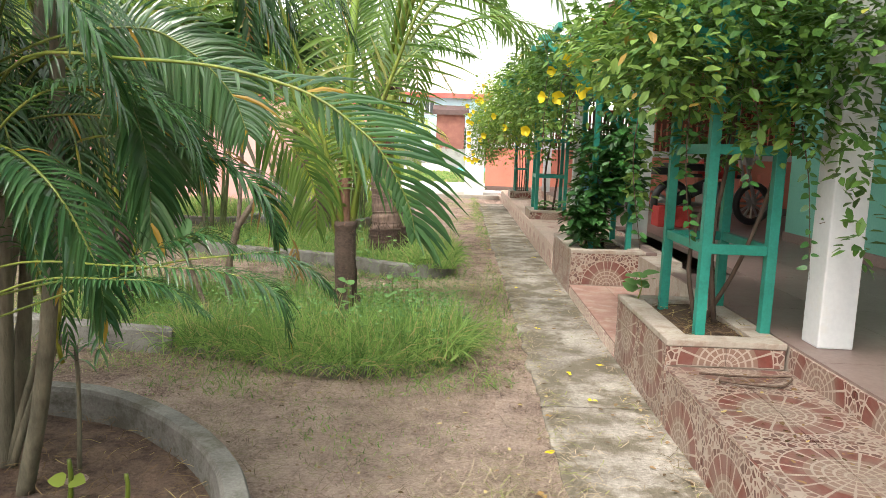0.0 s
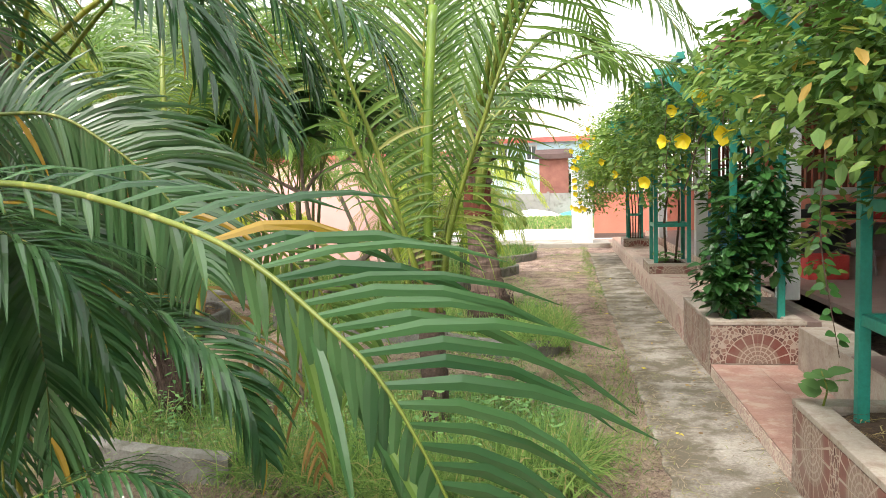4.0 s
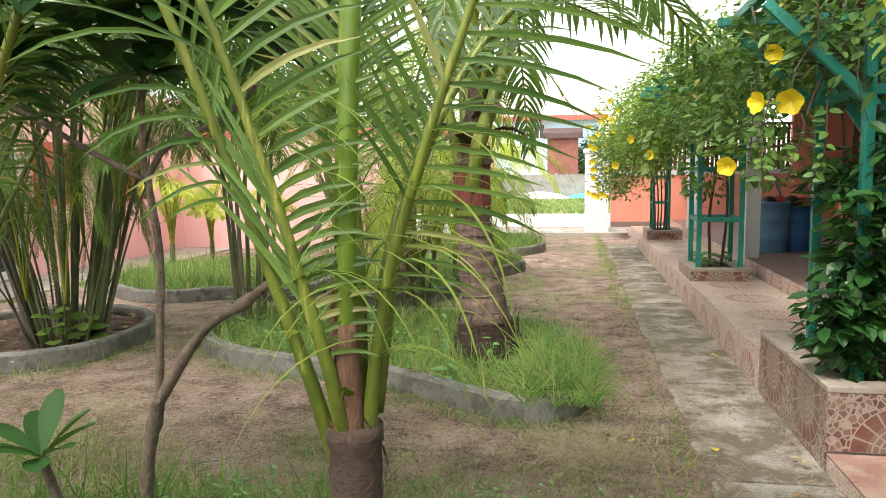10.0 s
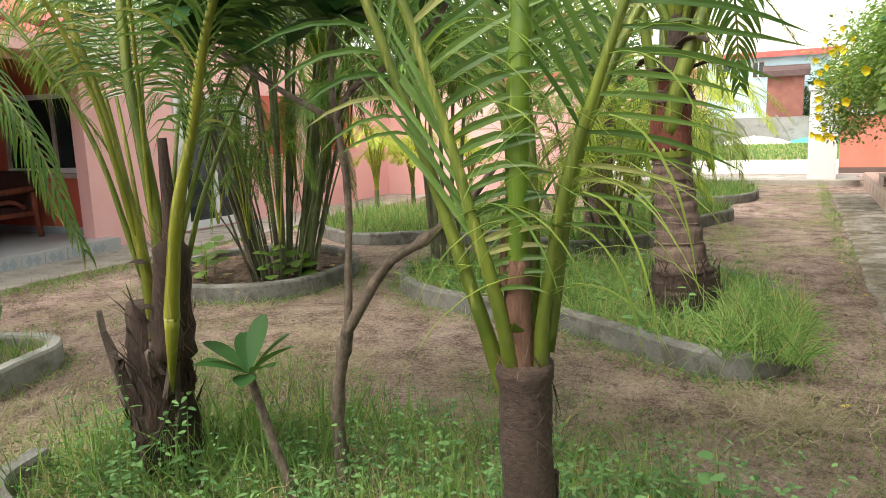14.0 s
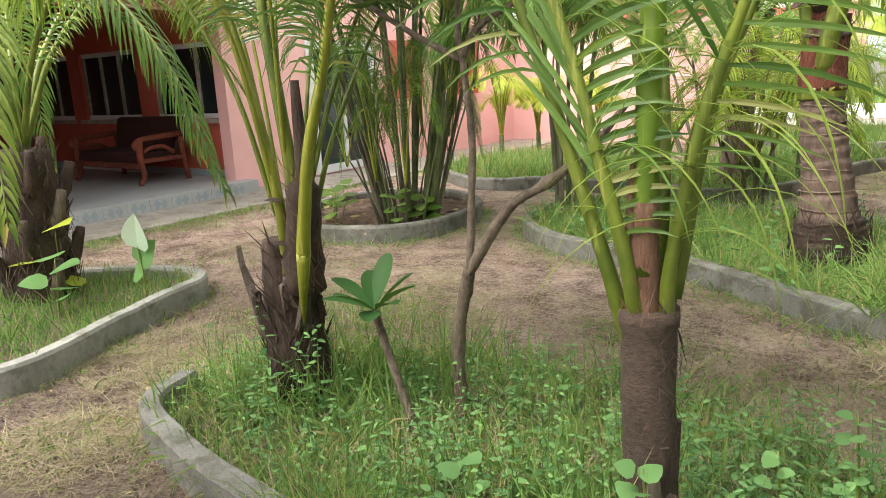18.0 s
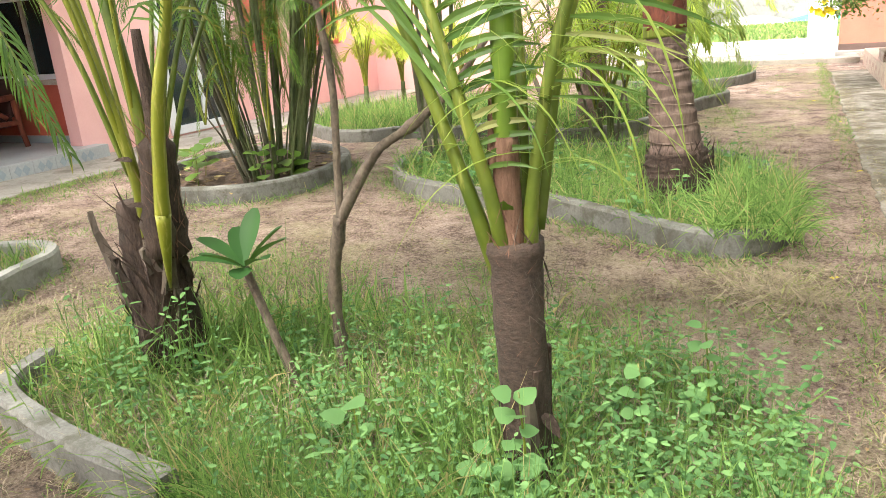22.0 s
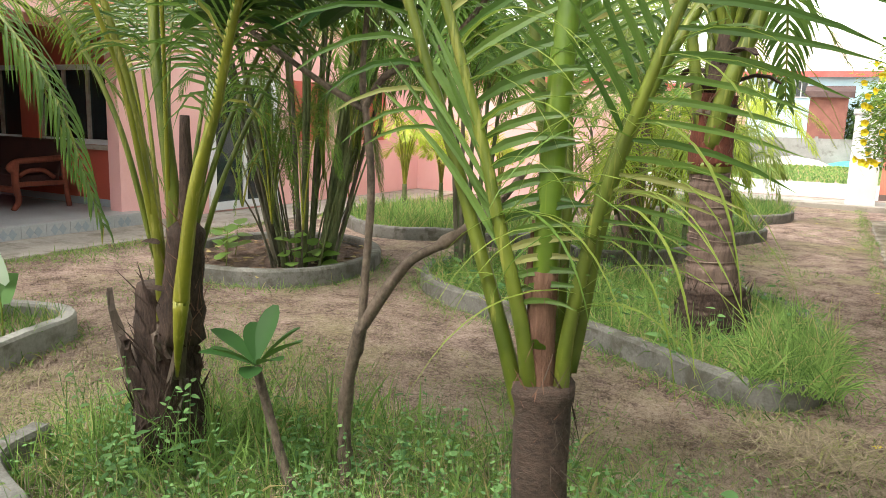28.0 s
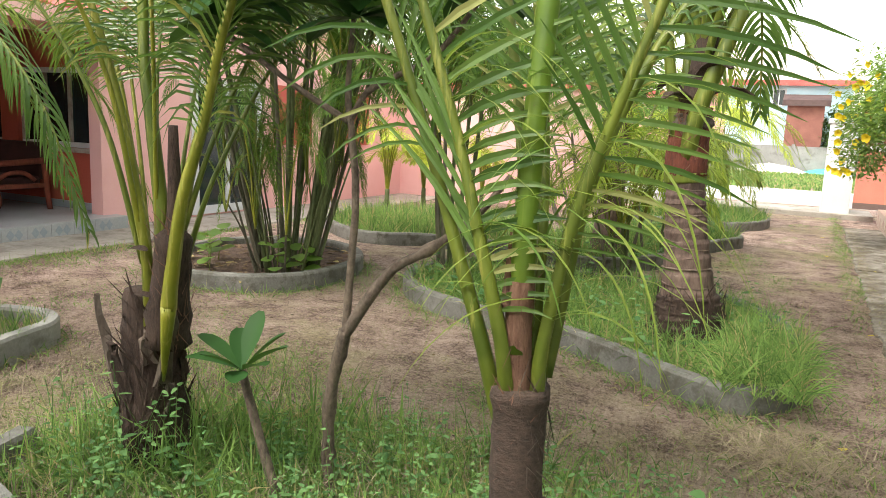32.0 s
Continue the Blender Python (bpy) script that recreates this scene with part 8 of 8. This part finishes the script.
def motorbike(at, turn):
    t = thing("motorcycle", (0, 0, 0), "dark parked motorcycle on the veranda", "motorcycle")
    for x in (-0.62, 0.62):
        v, f = [], []
        n, m = 32, 8
        for i in range(n):
            a = 2 * math.pi * i / n
            c = Vector((x + math.cos(a) * 0.25, 0, 0.30 + math.sin(a) * 0.25))
            for k in range(m):
                b = 2 * math.pi * k / m
                v.append(c + Vector((math.cos(a), 0, math.sin(a))) * 0.05 * math.cos(b) + Vector((0, 1, 0)) * 0.05 * math.sin(b))
            for k in range(m):
                f.append((i * m + k, i * m + (k + 1) % m, ((i + 1) % n) * m + (k + 1) % m, ((i + 1) % n) * m + k))
        wheel = mesh_ob("wheel", v, f, M_black, t, "black tyre", True)
        for i in range(6):
            a = math.pi * i / 6
            part("spoke", bar_bm((x + math.cos(a) * 0.21, 0, 0.30 + math.sin(a) * 0.21), (x - math.cos(a) * 0.21, 0, 0.30 - math.sin(a) * 0.21), 0.012, 0.03, 0), M_steel, wheel)
    bm = box_bm(-0.20, -0.12, 0.62, 0.30, 0.12, 0.86, 0.07)
    part("tank", bm, M_redcloth, t, "dark red tank")
    part("seat", box_bm(-0.75, -0.13, 0.72, -0.16, 0.13, 0.82, 0.04), M_black, t)
    part("engine", box_bm(-0.18, -0.14, 0.28, 0.22, 0.14, 0.58, 0.03), M_steel, t)
    part("tail", box_bm(-0.92, -0.09, 0.66, -0.70, 0.09, 0.76, 0.03), M_black, t)
    for s in (-0.07, 0.07):
        part("fork", bar_bm((0.62, s, 0.30), (0.40, s, 0.95), 0.04, 0.04, 0.008), M_steel, t)
    tube("handlebar", [(0.32, -0.36, 1.02), (0.42, -0.18, 1.03), (0.42, 0.18, 1.03), (0.32, 0.36, 1.02)], 0.014, 0.014, M_black, t, 12, 7, 0.0)
    part("headlight", box_bm(0.44, -0.09, 0.82, 0.56, 0.09, 0.98, 0.04), M_steel, t)
    tube("exhaust", [(0.15, 0.16, 0.32), (-0.2, 0.18, 0.26), (-0.7, 0.18, 0.32)], 0.03, 0.045, M_steel, t, 10, 8, 0.0)
    part("frame_bar", bar_bm((-0.7, 0, 0.66), (0.4, 0, 0.66), 0.05, 0.05, 0.01), M_black, t)
    part("frame_bar", bar_bm((-0.62, 0, 0.30), (0.0, 0, 0.60), 0.05, 0.16, 0.01), M_black, t)
    part("stand", bar_bm((-0.1, -0.22, 0.0), (-0.05, -0.08, 0.30), 0.02, 0.02, 0.003), M_steel, t)
    t.matrix_world = Matrix.Translation(at) @ pose(0, 0, 0, 0, 0, turn)


motorbike((3.65, 9.9, TOP), 15)
t = thing("plastic_crate", (3.0, 9.5, TOP), "red plastic crate on the veranda floor", "crate")
for sx, sy, lx, ly in ((0, -0.16, 0.4, 0.02), (0, 0.16, 0.4, 0.02), (-0.2, 0, 0.02, 0.34), (0.2, 0, 0.02, 0.34)):
    part("side", box_bm(sx - lx / 2, sy - ly / 2, 0, sx + lx / 2, sy + ly / 2, 0.26, 0.006), M_redcloth, t)
part("base", box_bm(-0.19, -0.15, 0, 0.19, 0.15, 0.02), M_redcloth, t)

# fallen yellow blossoms and leaves
r = random.Random(61)
spots = [(0.62, 2.65), (0.70, 3.05), (1.0, 3.75), (0.95, 4.2), (0.75, 3.5), (1.16, 4.4), (0.86, 5.3), (0.4, 7.0), (1.0, 7.9), (0.55, 11.0), (0.62, 12.2), (0.4, 14.0), (0.2, 14.6), (0.9, 13.0), (0.35, 16.2), (-0.1, 16.8), (1.1, 6.4), (0.82, 6.9), (0.66, 9.6), (1.2, 9.0)]
for k, (x, y) in enumerate(spots):
    v, f = [], []
    for i in range(3):
        a = r.uniform(0, 6.283)
        blade(v, f, (0, 0, 0.014), (math.cos(a), math.sin(a), 0.25), (0, 0, 1), r.uniform(0.022, 0.042), 0.024, 0.5, 3, 0.3, (0.3, 1, 0.8, 0.1))
    ob = mesh_ob("fallen_flower", v, f, L_petal if k % 4 else L_dry)
    ob.location = (x, y, 0.012 if x > 0.72 else 0.004)
    tagged(ob, "withered yellow blossom fallen on the ground", "blossom", "fallen blossoms")
t = thing("dry_vine_cutting", (1.62, 3.25, LEDGE), "curled dry vine cutting on the mosaic ledge", "twig")
tube("twig", [(-0.14, 0.0, 0.012), (-0.05, -0.06, 0.02), (0.12, -0.05, 0.012), (0.2, 0.04, 0.03), (0.05, 0.08, 0.012), (-0.10, 0.05, 0.02)], 0.007, 0.004, M_twig, t, 22, 5, 0.2, 1)
tube("twig", [(-0.2, 0.1, 0.012), (0.0, 0.02, 0.03), (0.22, 0.09, 0.012)], 0.006, 0.003, M_twig, t, 12, 5, 0.2, 2)

v, f = [], []
r = random.Random(321)
for k in range(520):
    q = r.random()
    x, y, z = (1.27 - abs(r.gauss(0, 0.07)), r.uniform(1.0, 14), 0.02) if q < 0.55 else (r.uniform(0.75, 1.25), r.uniform(1.0, 14), 0.02) if q < 0.8 else (1.34 + r.random() * 0.5, r.uniform(1.5, 3.4), 0.318)
    a, s = r.uniform(0, 6.283), r.uniform(0.010, 0.034)
    round_leaf(v, f, (x, y, z), (math.cos(a), math.sin(a), r.uniform(-0.05, 0.25)), (r.uniform(-0.3, 0.3), r.uniform(-0.3, 0.3), 1), s, s * r.uniform(0.3, 0.8))
tagged(mesh_ob("leaf_litter", v, f, M_twigleaf), "small dry brown leaves littering the path and ledge", "leaf litter", kind="stuff")

# ---- trees and bushes beyond ----
leafy_mass("bush", "dark green bush beyond the gateway", "bush", [((1.6, 45.9, 2.2), (1.5, 0.7, 1.8), 1800), ((0.75, 46.0, 2.0), (0.7, 0.5, 1.4), 700)], 0.22, L_far, 91, [[(2.5, 45.2, 0), (2.5, 45.2, 1.2)]], 0.06)
for k, (x, y, h, wd) in enumerate(((-6.5, 19.0, 2.6, 1.5), (-5.0, 22.5, 3.0, 1.8), (-10.5, 24, 4.5, 2.6), (-13.5, 20.0, 4.8, 2.8), (-7.5, 28, 4.6, 2.6), (-17, 26, 5, 3))):
    b = [((x + rng.uniform(-0.4, 0.4) * wd, y + rng.uniform(-0.4, 0.4) * wd, h * q), (wd * 0.75, wd * 0.7, wd * 0.55), 900) for q in (0.65, 0.9, 1.1)]
    leafy_mass("tree", "leafy garden tree beyond the palms", "tree", b, 0.24, L_far, 92 + k, [[(x, y, 0), (x + 0.1, y, h * 0.4), (x - 0.1, y, h * 0.8)], [(x, y, h * 0.35), (x + wd * 0.3, y, h * 0.8)], [(x, y, h * 0.4), (x - wd * 0.3, y + 0.2, h * 0.85)]], 0.12)
